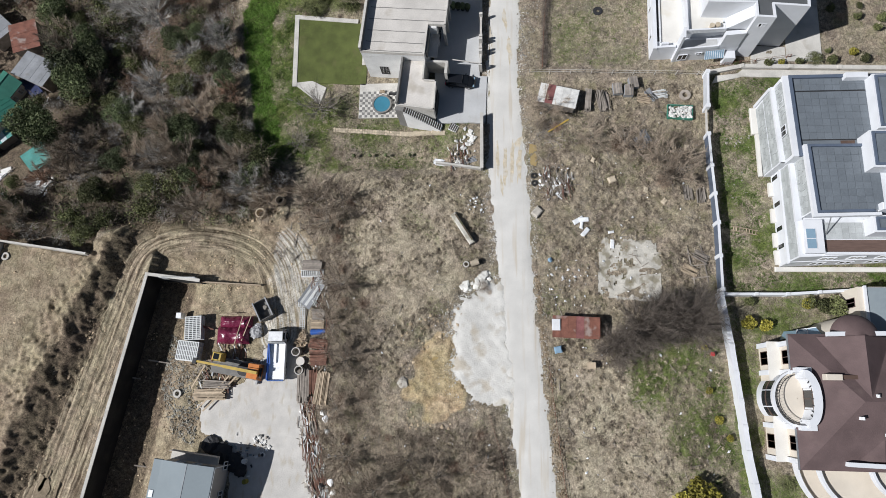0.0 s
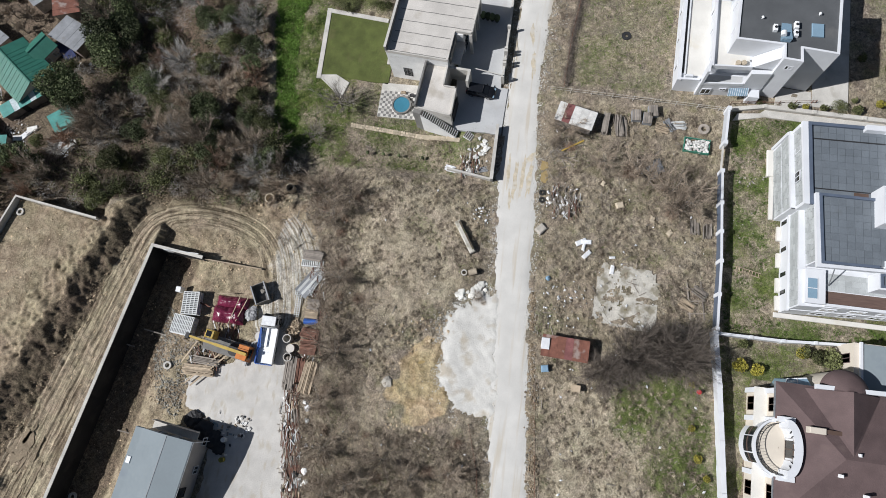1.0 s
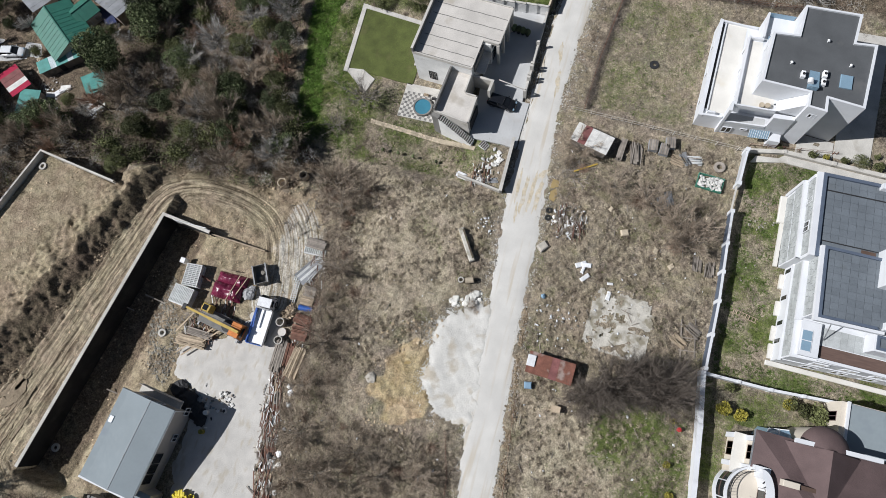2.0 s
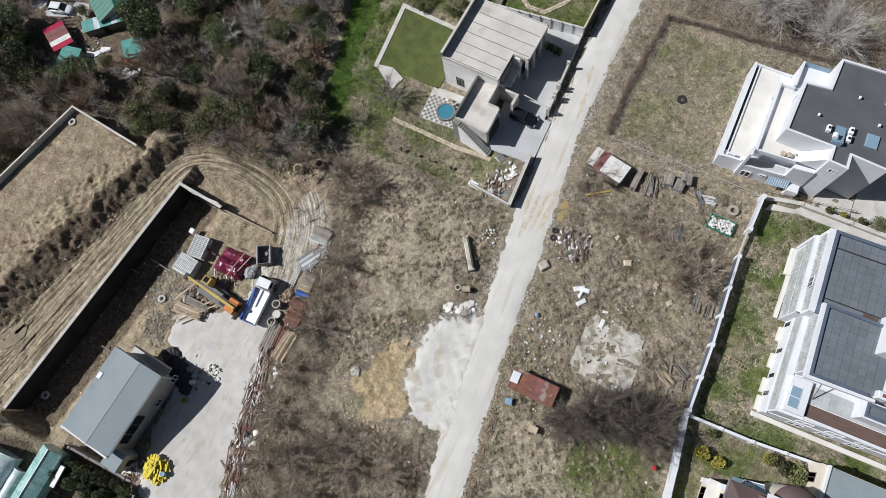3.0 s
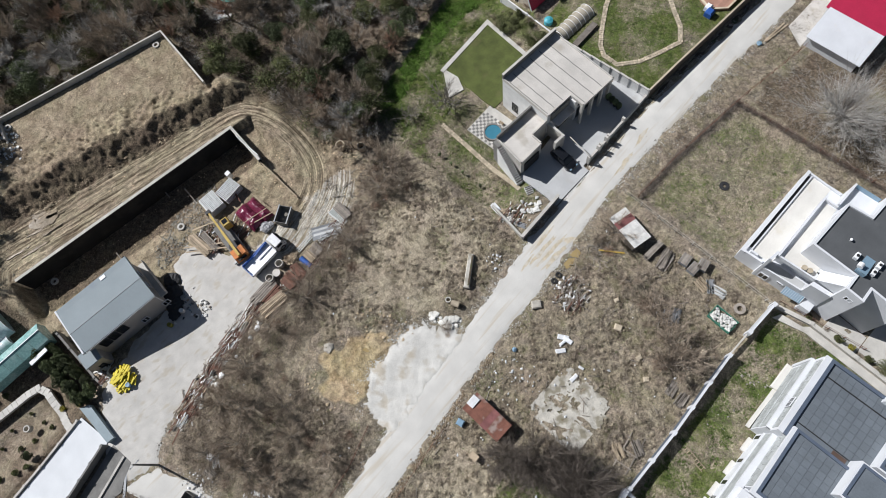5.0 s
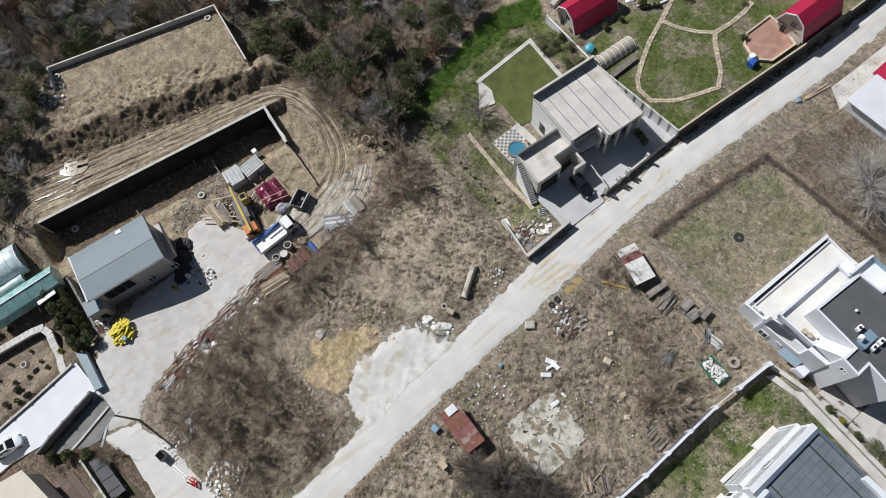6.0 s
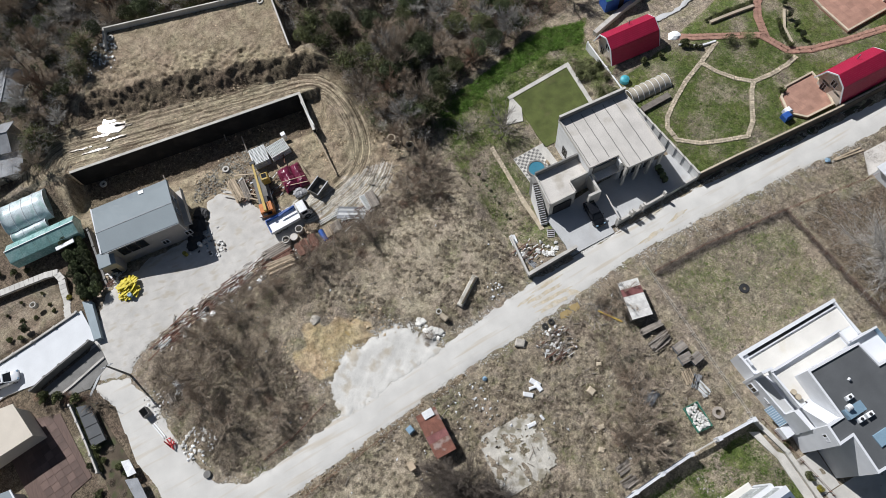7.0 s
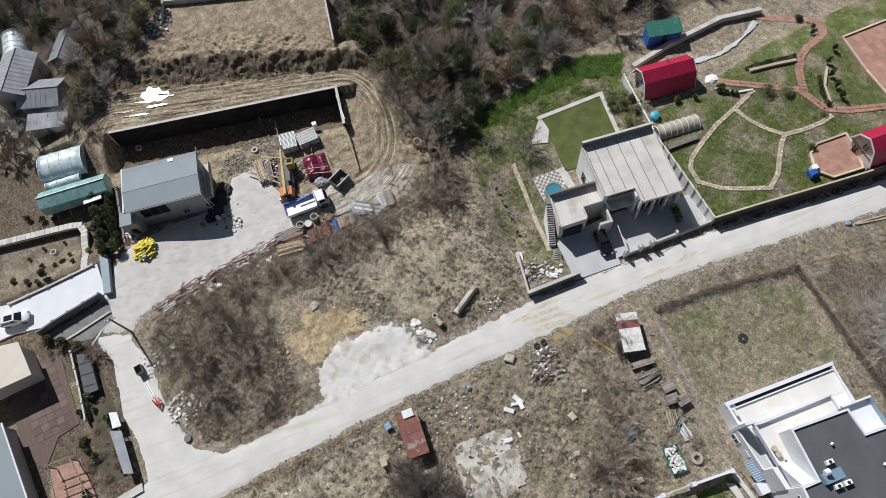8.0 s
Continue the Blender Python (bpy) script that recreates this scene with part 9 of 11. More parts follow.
for k in range(4):
    plank_stack("timber_stack", "pale boards dumped beside the road wall", pose(-9.0 + k * 1.5, 32.9 + 0.25 * (k % 2), ground_z(-8, 33), 0, 0, 80 + 9 * k), 1.8, 0.8, 4, 3, (M_PLASTIC, M_WOOD, M_BAG, M_CORR)[k], mess=0.08)
steps = thing("garden_steps", "short concrete garden steps with dark gaps", "steps", pose(-7.0, 37.9, 0, 0, 0, -5))
for k in range(6):
    part("step", Solid().box(-1.3 + k * 0.4, -0.7, -1.3, -1.0 + k * 0.4, 0.7, -0.85 + k * 0.16), M_CONC, steps)

# ---- plants ----
def tris_mesh(name, pts, mat):
    """Loose triangles from an array (n, 3, 3)."""
    me2 = bpy.data.meshes.new(name)
    n = len(pts)
    me2.vertices.add(3 * n)
    me2.vertices.foreach_set("co", np.asarray(pts, np.float32).ravel())
    me2.loops.add(3 * n)
    me2.loops.foreach_set("vertex_index", np.arange(3 * n, dtype=np.int32))
    me2.polygons.add(n)
    me2.polygons.foreach_set("loop_start", np.arange(0, 3 * n, 3, dtype=np.int32))
    me2.polygons.foreach_set("loop_total", np.full(n, 3, dtype=np.int32))
    me2.materials.append(mat)
    me2.update(calc_edges=True)
    return me2


def slivers(a, b, w):
    """Thin tapering twigs from points a to points b."""
    d = b - a
    side = np.cross(d, nrg.normal(size=d.shape))
    side /= np.linalg.norm(side, axis=1, keepdims=True) + 1e-9
    w = np.broadcast_to(np.asarray(w, float).reshape(-1, 1), (len(a), 1))
    return np.stack([a - side * w / 2, a + side * w / 2, b], 1)


def leaves(c, size):
    """Small leaf clumps at points c."""
    n = len(c)
    u, v = nrg.normal(size=(n, 3)), nrg.normal(size=(n, 3))
    u /= np.linalg.norm(u, axis=1, keepdims=True)
    v = np.cross(u, v)
    v /= np.linalg.norm(v, axis=1, keepdims=True) + 1e-9
    s = size * nrg.uniform(0.6, 1.4, (n, 1))
    return np.stack([c - u * s - v * s * 0.5, c + u * s - v * s * 0.5, c + v * s], 1)


def twig_crown(h, r, bole, limbs=9, boughs=70, twigs=1500, spread=1.0, droop=0.0, thin=1.0):
    """Limbs, boughs and twigs of a bare tree; gives limb ends and the triangles."""
    tips = []
    for i in range(limbs):
        a = i * 2.4 + nrg.uniform(-0.4, 0.4)
        e = nrg.uniform(0.35, 1.0)
        tips.append((r * e * math.cos(a) * spread * 0.75, r * e * math.sin(a) * spread * 0.75, h * (0.95 - 0.42 * e) - droop * e))
    tips = np.array(tips)
    foot = np.stack([np.zeros(limbs), np.zeros(limbs), nrg.uniform(bole, bole + 0.3 * (h - bole), limbs)], 1)
    k = nrg.integers(0, limbs, boughs)
    f = nrg.uniform(0.25, 1.0, (boughs, 1))
    p = foot[k] + (tips[k] - foot[k]) * f
    way = tips[k] - foot[k]
    way /= np.linalg.norm(way, axis=1, keepdims=True)
    q = p + (way + nrg.normal(size=(boughs, 3)) * 0.55 + (0, 0, 0.15)) * r * nrg.uniform(0.2, 0.45, (boughs, 1))
    out = [slivers(p, q, 0.07 * thin)]
    k2 = nrg.integers(0, boughs, twigs)
    f2 = nrg.uniform(0.1, 1.0, (twigs, 1))
    p2 = p[k2] + (q[k2] - p[k2]) * f2
    q2 = p2 + ((q - p)[k2] * 0.35 + nrg.normal(size=(twigs, 3)) * r * 0.11 + (0, 0, 0.04 * h)) * nrg.uniform(0.5, 1.2, (twigs, 1))
    out.append(slivers(p2, q2, nrg.uniform(0.025, 0.055, twigs) * thin))
    return foot, tips, np.concatenate(out)


def bare_tree(name, label, h, r, mat, bark, twigs=1500, bole=0.25, boughs=70, limbs=9, thick=0.14, thin=1.0, leaf_mat=None, leaf=0):
    t = thing(name, label, "tree")
    foot, tips, tri = twig_crown(h, r, bole * h, limbs, boughs, twigs, thin=thin)
    s = Solid().tube((0, 0, -0.4), (0.05, 0.03, h * bole * 1.6), thick, thick * 0.6, 7)
    for a, b in zip(foot, tips):
        mid = (a + b) / 2 + nrg.normal(size=3) * 0.12
        s.tube(a, mid, thick * 0.45, thick * 0.3, 5, False).tube(mid, b, thick * 0.3, thick * 0.08, 5, False)
    part("trunk", s, bark, t)
    crown = new("crown", tris_mesh("crown", tri, mat))
    crown.parent = t
    if leaf:
        c = nrg.normal(size=(leaf, 3)) * (r * 0.38, r * 0.38, h * 0.16) + (0, 0, h * 0.55)
        fol = new("foliage", tris_mesh("foliage", leaves(c, 0.13), leaf_mat))
        fol.parent = t
    return t


def leafy_tree(name, label, h, r, mat, n=1600, size=0.17, lumps=9, category="tree", shell=0.75):
    t = thing(name, label, category)
    part("trunk", Solid().tube((0, 0, -0.4), (0, 0, h * 0.7), 0.12, 0.05, 6), M_BARK, t)
    cs = [np.array((r * 0.55 * math.cos(i * 2.4) * nrg.uniform(0.3, 1.1), r * 0.55 * math.sin(i * 2.4) * nrg.uniform(0.3, 1.1), h * nrg.uniform(0.35, 0.8))) for i in range(lumps)]
    pts = []
    for c in cs:
        v = nrg.normal(size=(n // lumps, 3))
        v /= np.linalg.norm(v, axis=1, keepdims=True)
        rad = r * nrg.uniform(0.32, 0.55)
        pts.append(c + v * rad * nrg.uniform(shell, 1.08, (len(v), 1)) * (1, 1, 0.85))
    crown = new("crown", tris_mesh("crown", leaves(np.concatenate(pts), size), mat))
    crown.parent = t
    return t


def shrub(name, label, h, r, mat, n=700, width=0.03, category="shrub", group="", flat=0.5):
    """Many stems from one root, arching outwards, as one mesh."""
    a = nrg.uniform(0, math.tau, n)
    e = np.sqrt(nrg.uniform(0, 1, n))
    foot = np.stack([r * 0.25 * e * np.cos(a), r * 0.25 * e * np.sin(a), np.zeros(n)], 1)
    mid = np.stack([r * 0.6 * e * np.cos(a), r * 0.6 * e * np.sin(a), h * (0.65 - 0.15 * e) * nrg.uniform(0.6, 1.1, n)], 1) + nrg.normal(size=(n, 3)) * 0.08
    tip = np.stack([r * e * np.cos(a), r * e * np.sin(a), h * (1 - flat * e) * nrg.uniform(0.6, 1.1, n)], 1) + nrg.normal(size=(n, 3)) * 0.18
    m2 = nrg.integers(0, n, 2 * n)
    f = nrg.uniform(0, 1, (2 * n, 1))
    p = mid[m2] + (tip - mid)[m2] * f
    q = p + nrg.normal(size=(2 * n, 3)) * r * 0.16 + (0, 0, 0.05)
    tri = np.concatenate([slivers(foot, mid, width * 1.2), slivers(mid, tip, width), slivers(p, q, width * 0.7)])
    return tagged(new(name, tris_mesh(name, tri, mat)), label, category, group)


def put(ob, x, y, rz=0.0, scale=1.0, z=None, used=set()):
    """The thing itself the first time, and copies of it after that."""
    m = Matrix.LocRotScale((x, y, ground_z(x, y) if z is None else z), Euler((0, 0, rz)), (scale, scale, scale * rng.uniform(0.9, 1.1)))
    if ob.name in used:
        return copy_thing(ob, m)
    used.add(ob.name)
    ob.matrix_basis = m
    return ob


def scatter(poly, gap, count, seed, keep=None):
    """Points in a polygon no nearer than gap to each other."""
    r = random.Random(seed)
    xs, ys = [p[0] for p in poly], [p[1] for p in poly]
    n = count * 14
    px, py = np.array([r.uniform(min(xs), max(xs)) for _ in range(n)]), np.array([r.uniform(min(ys), max(ys)) for _ in range(n)])
    ok = inside(poly, px, py) > 0.2
    out, cells = [], {}
    for x, y in zip(px[ok], py[ok]):
        if keep is not None and not keep(x, y):
            continue
        c = (int(x // gap), int(y // gap))
        if any((x - p) ** 2 + (y - q) ** 2 < gap * gap for i in (-1, 0, 1) for j in (-1, 0, 1) for p, q in cells.get((c[0] + i, c[1] + j), ())):
            continue
        cells.setdefault(c, []).append((x, y))
        out.append((float(x), float(y)))
        if len(out) >= count:
            break
    return out


M_TWIG_GREY = material("grey_twig", (0.44, 0.42, 0.39), 0.95, 0.15, 0.6, 5.0, 0.0, island=0.3)
M_TWIG_BROWN = material("brown_twig", (0.33, 0.27, 0.21), 0.95, 0.15, 0.6, 5.0, 0.0, island=0.3)
EVERGREENS = [(-94.6, 29.7, 5, 1.5), (-92.0, 27.0, 6, 1.4), (-97, 31, 5, 1.3), (-71.5, 39.4, 5, 1.6), (-69.8, 37.6, 5, 1.1), (-77.3, 26.7, 5, 1.3), (-79.6, 25.4, 5, 1.1), (-74.6, 26.2, 6, 1.2), (-88.6, 25.0, 5, 1.3), (-85.8, 24.6, 6, 1.2), (-58.7, 41.8, 5, 1.1), (-61.0, 43.6, 6, 1.0), (-56.4, 39.6, 6, 1.2), (-48.3, 37.5, 5, 1.15), (-50.6, 39.2, 4, 1.2), (-46.6, 35.4, 6, 1.1), (-45.8, 31.4, 5, 1.1), (-48.2, 31.0, 4, 1.1), (-36.5, 31.1, 5, 1.0), (-42.3, 41.8, 6, 1.0), (-42.6, 46.8, 5, 0.8), (-43.4, 50.4, 5, 0.8), (-44.0, 55.6, 5, 0.8), (-41.4, 37.6, 5, 0.8), (-62.0, 29.2, 6, 1.2), (-66.5, 46.5, 5, 1.4), (-68.4, 50.0, 5, 1.5), (-66.0, 53.5, 5, 1.2), (-54, 46, 0, 1.1), (-47, 50, 6, 1.1), (-51.5, 33.5, 0, 1.1), (-53.5, 30, 6, 1.1)]
GREY = "leafless grey-brown tree in the dense thicket"
wood_kinds = [
    (bare_tree("bare_tree", GREY, 5.5, 2.6, M_TWIG_GREY, M_BARK, 5200, boughs=60, thin=0.62), 4),
    (bare_tree("bare_tree", GREY, 4.6, 2.2, M_TWIG_BROWN, M_BARK, 5000, boughs=56, thin=0.62), 5),
    (bare_tree("bare_tree", GREY, 6.2, 2.9, M_TWIG_DUST, M_BARK, 5400, boughs=60, thin=0.62), 4),
    (bare_tree("bare_tree", "leafless reddish-brown tree in the dense thicket", 4.2, 2.3, M_TWIG_RED, M_BARK, 4800, boughs=52, thin=0.62), 2),
    (bare_tree("bare_tree", "half-bare tree with sparse olive leaves", 4.8, 2.3, M_TWIG_DUST, M_BARK, 3000, thin=0.65, leaf_mat=M_LEAF_MID, leaf=2600), 5),
    (leafy_tree("evergreen_tree", "dark evergreen tree with dense lumpy crown", 4.6, 2.1, M_LEAF, 7000, 0.07), 4),
    (leafy_tree("evergreen_tree", "olive-green bushy tree in the thicket", 3.6, 1.9, M_LEAF_MID, 6000, 0.066), 5),
]
deck_of = [k for k, (_, n) in enumerate(wood_kinds) for _ in range(n)]
VIEW = [(-118, -20), (-104, -50), (-60, -46), (-60, -27), (-84, -12), (-75, 22), (-52, 25), (-33, 27), (-36, 40), (-40, 66), (-42, 92), (-31, 118), (-50, 118), (-110, 30)]
SHACKS = [(-95, 27.5), (-71.5, 29), (-70.0, 36), (-72.5, 42), (-70.5, 52), (-74, 60), (-95, 64)]
HOMES = ((-80.0, -27.7), (-78.0, -32.7), (-75.6, -37.0), (-70.4, -33.2), (-65.2, -33.2), (-86.8, -38.3), (-55.5, -32.2))


def clear(x, y, r=4.6):
    return all(math.hypot(x - p, y - q) > r for p, q in HOMES)


wr = random.Random(5)
for x, y in scatter(WOODS, 2.6, 296, 21, lambda x, y: clear(x, y) and inside(SHACKS, x, y) < 0 and inside(VIEW, x, y) > -6 and inside(GREEN_STRIP, x, y) < -0.5 and not (-41 < x < -36.5 and 66 < y < 93)):
    k = wr.choice(deck_of)
    # evergreens stand in drifts
    g = float(wavy(x, y, 6.0, 12))
    if g > 0.45 and wr.random() < 0.12:
        k = 5
    elif g < -0.5 and k == 5:
        k = 3
    put(wood_kinds[k][0], x, y, wr.uniform(0, 6.28), wr.uniform(0.75, 1.25))
SHEDS = ((-81.9, 42.6), (-79.6, 46.9), (-74.8, 49.8), (-72.4, 35.0), (-80.6, 37.3), (-86.6, 32.0), (-82.6, 29.0), (-78.0, 56.0), (-84.0, 58.0), (-90.0, 48.0), (-90.6, 37.4))
for x, y in scatter(SHACKS, 2.4, 34, 24, lambda x, y: all(math.hypot(x - p, y - q) > 4.8 for p, q in SHEDS)):
    put(wood_kinds[wr.choice([0, 1, 2, 4, 5, 5, 6])][0], x, y, wr.uniform(0, 6.28), wr.uniform(0.5, 0.85))
# west end behind the upper plot and round the far cottages
WEST = [(-108, -24), (-97, -44), (-86, -44), (-84, -41), (-80, -24), (-62, -29), (-58, -27), (-66, -22), (-76, -17), (-86, -9), (-78, 20), (-84, 23), (-110, 10)]
for x, y in scatter(WEST, 2.7, 110, 22, clear):
    k = wr.choice([0, 0, 1, 2, 2, 0, 4, 6])
    put(wood_kinds[k][0], x, y, wr.uniform(0, 6.28), wr.uniform(0.6, 0.95))
for x, y in scatter([(-72, -44), (-60, -44), (-59, -38), (-62, -29), (-74, -37)], 2.2, 30, 23, clear):
    put(wood_kinds[wr.choice([0, 1, 1, 3])][0], x, y, wr.uniform(0, 6.28), wr.uniform(0.5, 0.8))

# big bare tree behind the white house, and the fallen-looking ones by the rusty shed
big = bare_tree("bare_tree", "large leafless tree with wide pale branches", 7.5, 6.6, M_TWIG_GREY, M_BARK_PALE, 6500, 0.2, 420, 26, 0.42, thin=0.8)
put(big, 20.6, 74.6, 0.3, 1.0)
put(big, 31, 73, 2.1, 0.8)
dark_tree = bare_tree("bare_tree", "leafless dark shrubby tree beside the rusty shed", 4.4, 4.0, M_BARK, M_BARK, 11000, 0.1, 260, 18, 0.14, thin=0.55)
for x, y, sc in ((18.0, 9.0, 1.25), (24.4, 9.8, 1.0), (15.2, 6.8, 0.7), (21.4, 11.0, 0.8)):
    put(dark_tree, x, y, rng.uniform(0, 6), sc)
thorn = bare_tree("bare_shrub", "leafless grey-brown thorn bush with crossing branches", 2.2, 2.0, M_TWIG_BROWN, M_BARK_PALE, 2200, 0.06, 80, 12, 0.06, thin=0.5)
for x, y, sc in ((17.2, 35.2, 1.5), (19.0, 34.0, 1.0), (22.0, 32.4, 1.2), (24.6, 31.4, 1.1), (23.2, 29.8, 1.1), (-16.6, -12.4, 1.1), (-13.2, -15.8, 1.2), (-19.4, -14.2, 1.0), (-10.2, -17.6, 1.1), (-6.4, -15.4, 1.0), (-15.8, -19.6, 1.0), (-20.6, -8.2, 1.1), (-18.4, -31.0, 0.65), (-22.4, -2.0, 1.0), (-21.2, 4.4, 1.1), (-23.6, 9.2, 1.0), (-22.4, 15.0, 1.1), (-25.4, 24.4, 1.3), (-27.6, 27.6, 1.3), (-23.2, 27.4, 1.0), (-3.4, -9.0, 0.8), (-8.4, -10.4, 0.9), (-12.2, -8.4, 0.9), (6.8, 40.6, 1.1), (12.6, 36.2, 0.8)):
    put(thorn, x, y, rng.uniform(0, 6), sc)
palm_tree = bare_tree("bare_tree", "pale leafless ornamental tree in the garden", 4.2, 3.2, M_BARK_PALE, M_BARK_PALE, 1500, 0.2, 90, 11, 0.12)
put(palm_tree, -27.6, 42.2, 0, 1.0)
put(palm_tree, -30.5, 36.8, 1.3, 0.6)

scrub_kinds = [shrub("shrub", "leafless brown thorny shrub on rough ground", 1.2, 1.6, M_TWIG_BROWN, 300),
               shrub("shrub", "leafless grey-brown bramble shrub", 0.9, 1.3, M_TWIG_DUST, 260),
               shrub("shrub", "dry reddish-brown weed bush", 0.7, 1.2, M_TWIG_RED, 240)]
SCRUB_W = [(-27.5, 21), (-23.5, 22), (-17.5, 10), (-16.5, -6), (-14, -17), (-9, -21), (-16, -23.5), (-20.5, -21), (-23.5, -13), (-25, -4), (-26.2, 4)]
SCRUB_S = [(-17, -5), (-8, -5), (0.2, -4), (1.5, -12), (0, -18), (-8, -20.5), (-15, -19)]
SCRUB_N = [(-30, 31), (-23, 31), (-20, 25), (-24, 21), (-29.5, 24)]
SCRUB_E = [(5, 40), (12, 38), (28, 36), (28, 28), (14, 33), (6, 34)]
for poly, gap, n, sd in ((SCRUB_W, 2.2, 46, 31), (SCRUB_S, 2.6, 28, 32), (SCRUB_N, 2.0, 14, 33), (SCRUB_E, 3.0, 12, 34)):
    for x, y in scatter(poly, gap, n, sd):
        put(scrub_kinds[wr.randrange(3)], x, y, wr.uniform(0, 6.28), wr.uniform(0.55, 1.1))
for x, y, sc in ((16.6, 35.0, 1.5), (21.4, 33.2, 1.4), (23.6, 31.6, 1.3), (22.4, 29.6, 1.3), (25.8, 34.8, 0.9), (-1.75, 13.9, 0.7), (5.6, 38.4, 1.0), (7.8, 38.0, 0.9), (-22.8, -36.6, 1.0), (-21.4, -34.6, 1.1), (-20.2, -32.4, 0.9), (-24.0, -38.4, 0.9), (-2.6, 14.6, 0.8)):
    put(scrub_kinds[rng.randrange(3)], x, y, rng.uniform(0, 6), sc)

# hedge plants and garden shrubs
gold = leafy_tree("gold_shrub", "yellow-green flowering garden shrub", 1.6, 1.3, M_LEAF_YEL, 700, 0.13, 7, "shrub")
for x, y, sc in ((32.0, 9.9, 0.9), (34.2, 9.6, 0.9), (26.6, 1.2, 0.5), (27.5, -2.4, 0.6), (24.2, -10.8, 1.7), (22.4, -12.2, 1.5), (25.8, -12.2, 1.6), (24.0, -13.4, 1.6), (21.6, -13.8, 1.1), (39.6, 12.6, 0.8), (28.8, -4.6, 0.5), (26.4, 6.8, 0.45), (-35.4, -28.2, 0.5), (-37.2, -30.6, 0.5)):
    put(gold, x, y, rng.uniform(0, 6), sc)
olive = leafy_tree("garden_shrub", "round olive-green garden shrub", 1.5, 1.2, M_LEAF_MID, 650, 0.11, 7, "shrub")
for x, y, sc in ((39.9, 12.7, 1.0), (43.2, 12.1, 1.6), (32.4, 12.8, 0.8), (41.5, 12.3, 1.1), (-22.6, 61.0, 0.7), (-24.0, 59.5, 0.8), (-25.6, 61.5, 0.6), (-23.4, -37.4, 0.9), (-22.0, -35.6, 1.0), (-20.6, -33.4, 0.9), (-19.0, -32.6, 0.6), (-10.6, -34.4, 0.6), (-6.0, -34.6, 0.8), (-3.6, -33.2, 0.7), (-37.4, -38.2, 0.5), (-36.6, -36.0, 0.45), (-38.0, -33.8, 0.4), (-36.0, -33.0, 0.45), (-34.6, -40.0, 0.6), (-34.0, -38.4, 0.55), (-36.0, -42.5, 0.6), (-40.0, -40.5, 0.35), (-41.0, -38.0, 0.35), (-40.8, -34.6, 0.35), (-47.8, -40.0, 0.7), (-46.6, -37.6, 0.7), (-45.8, -35.6, 0.6), (-25.0, 68.2, 0.7), (-24.4, 71.2, 0.6), (-24.2, 75.8, 0.9), (-8.6, 82.6, 0.7), (-14.8, 89.8, 0.6), (-33.2, 97.4, 0.8)):
    put(olive, x, y, rng.uniform(0, 6), sc)
for p, _ in run_points([(-19.8, -34.0), (-14.4, -33.5), (-9.2, -33.2)], 0.5):
    put(olive, p.x, p.y + rng.uniform(-0.1, 0.1), rng.uniform(0, 6), rng.uniform(0.3, 0.42))
for x, y in scatter([(45.8, 47.0), (55, 46.8), (56, 62), (46.4, 60)], 1.5, 26, 98) + scatter([(30.5, 47.6), (40.4, 47.8), (45.4, 46.9), (34.6, 46.7)], 1.3, 10, 99):
    put((olive, scrub_kinds[0], scrub_kinds[1], gold, olive)[rng.randrange(5)], x, y, rng.uniform(0, 6), rng.uniform(0.45, 0.95))
for x, y in scatter([(-33, 58.8), (-23, 57.8), (-20.8, 60), (-26.8, 64.6), (-33, 66.5)], 1.3, 26, 91):
    put((olive, scrub_kinds[1], scrub_kinds[1], scrub_kinds[0])[rng.randrange(4)], x, y, rng.uniform(0, 6), rng.uniform(0.5, 0.9))
for x, y in scatter([(-20, -33.6), (-20, -32), (-8.4, -29.8), (0.2, -29.2), (0.4, -32.6), (-8.6, -33)], 1.3, 22, 92) + scatter([(-23, -34), (-19.5, -35), (-20, -38.5), (-23.4, -38.5)], 1.2, 8, 93) + scatter([(-8, -34), (2, -33.6), (2.6, -36), (-4.6, -36)], 1.4, 10, 94):
    put((scrub_kinds[0], scrub_kinds[1], olive)[rng.randrange(3)], x, y, rng.uniform(0, 6), rng.uniform(0.4, 0.8))
for x, y in [(p.x, p.y) for p, _ in run_points([(-26.2, 82.0), (-25.9, 86.2), (-25.2, 90.4)], 0.7)] + [(p.x, p.y) for p, _ in run_points([(-19.8, 91.6), (-17.2, 90.2), (-14.8, 89.8)], 0.7)] + [(p.x, p.y) for p, _ in run_points([(-24.0, 75.4), (-22.2, 77.8)], 0.7)]:
    put(olive, x, y, rng.uniform(0, 6), rng.uniform(0.38, 0.5))
hedge_tree = leafy_tree("hedge_tree", "dark green conifer in the boundary hedge", 3.4, 1.0, M_LEAF, 3600, 0.07)
for i in range(26):
    f = (i // 2) / 12
    put(hedge_tree, -47.4 + 12.8 * f + rng.uniform(-0.3, 0.3), (-28.4, -26.4)[i % 2] + 1.0 * f + rng.uniform(-0.3, 0.3), rng.uniform(0, 6), rng.uniform(0.85, 1.2))
for x, y, sc in ((-34.8, -37.2, 0.8), (-23.8, 97.0, 0.55), (-21.9, 94.6, 0.55), (-19.4, 93.4, 0.55), (-17.2, 92.9, 0.55), (-15.1, 92.4, 0.6), (-28.6, 96.4, 0.5), (-29.8, 97.4, 0.5)):
    put(hedge_tree, x, y, rng.uniform(0, 6), sc)


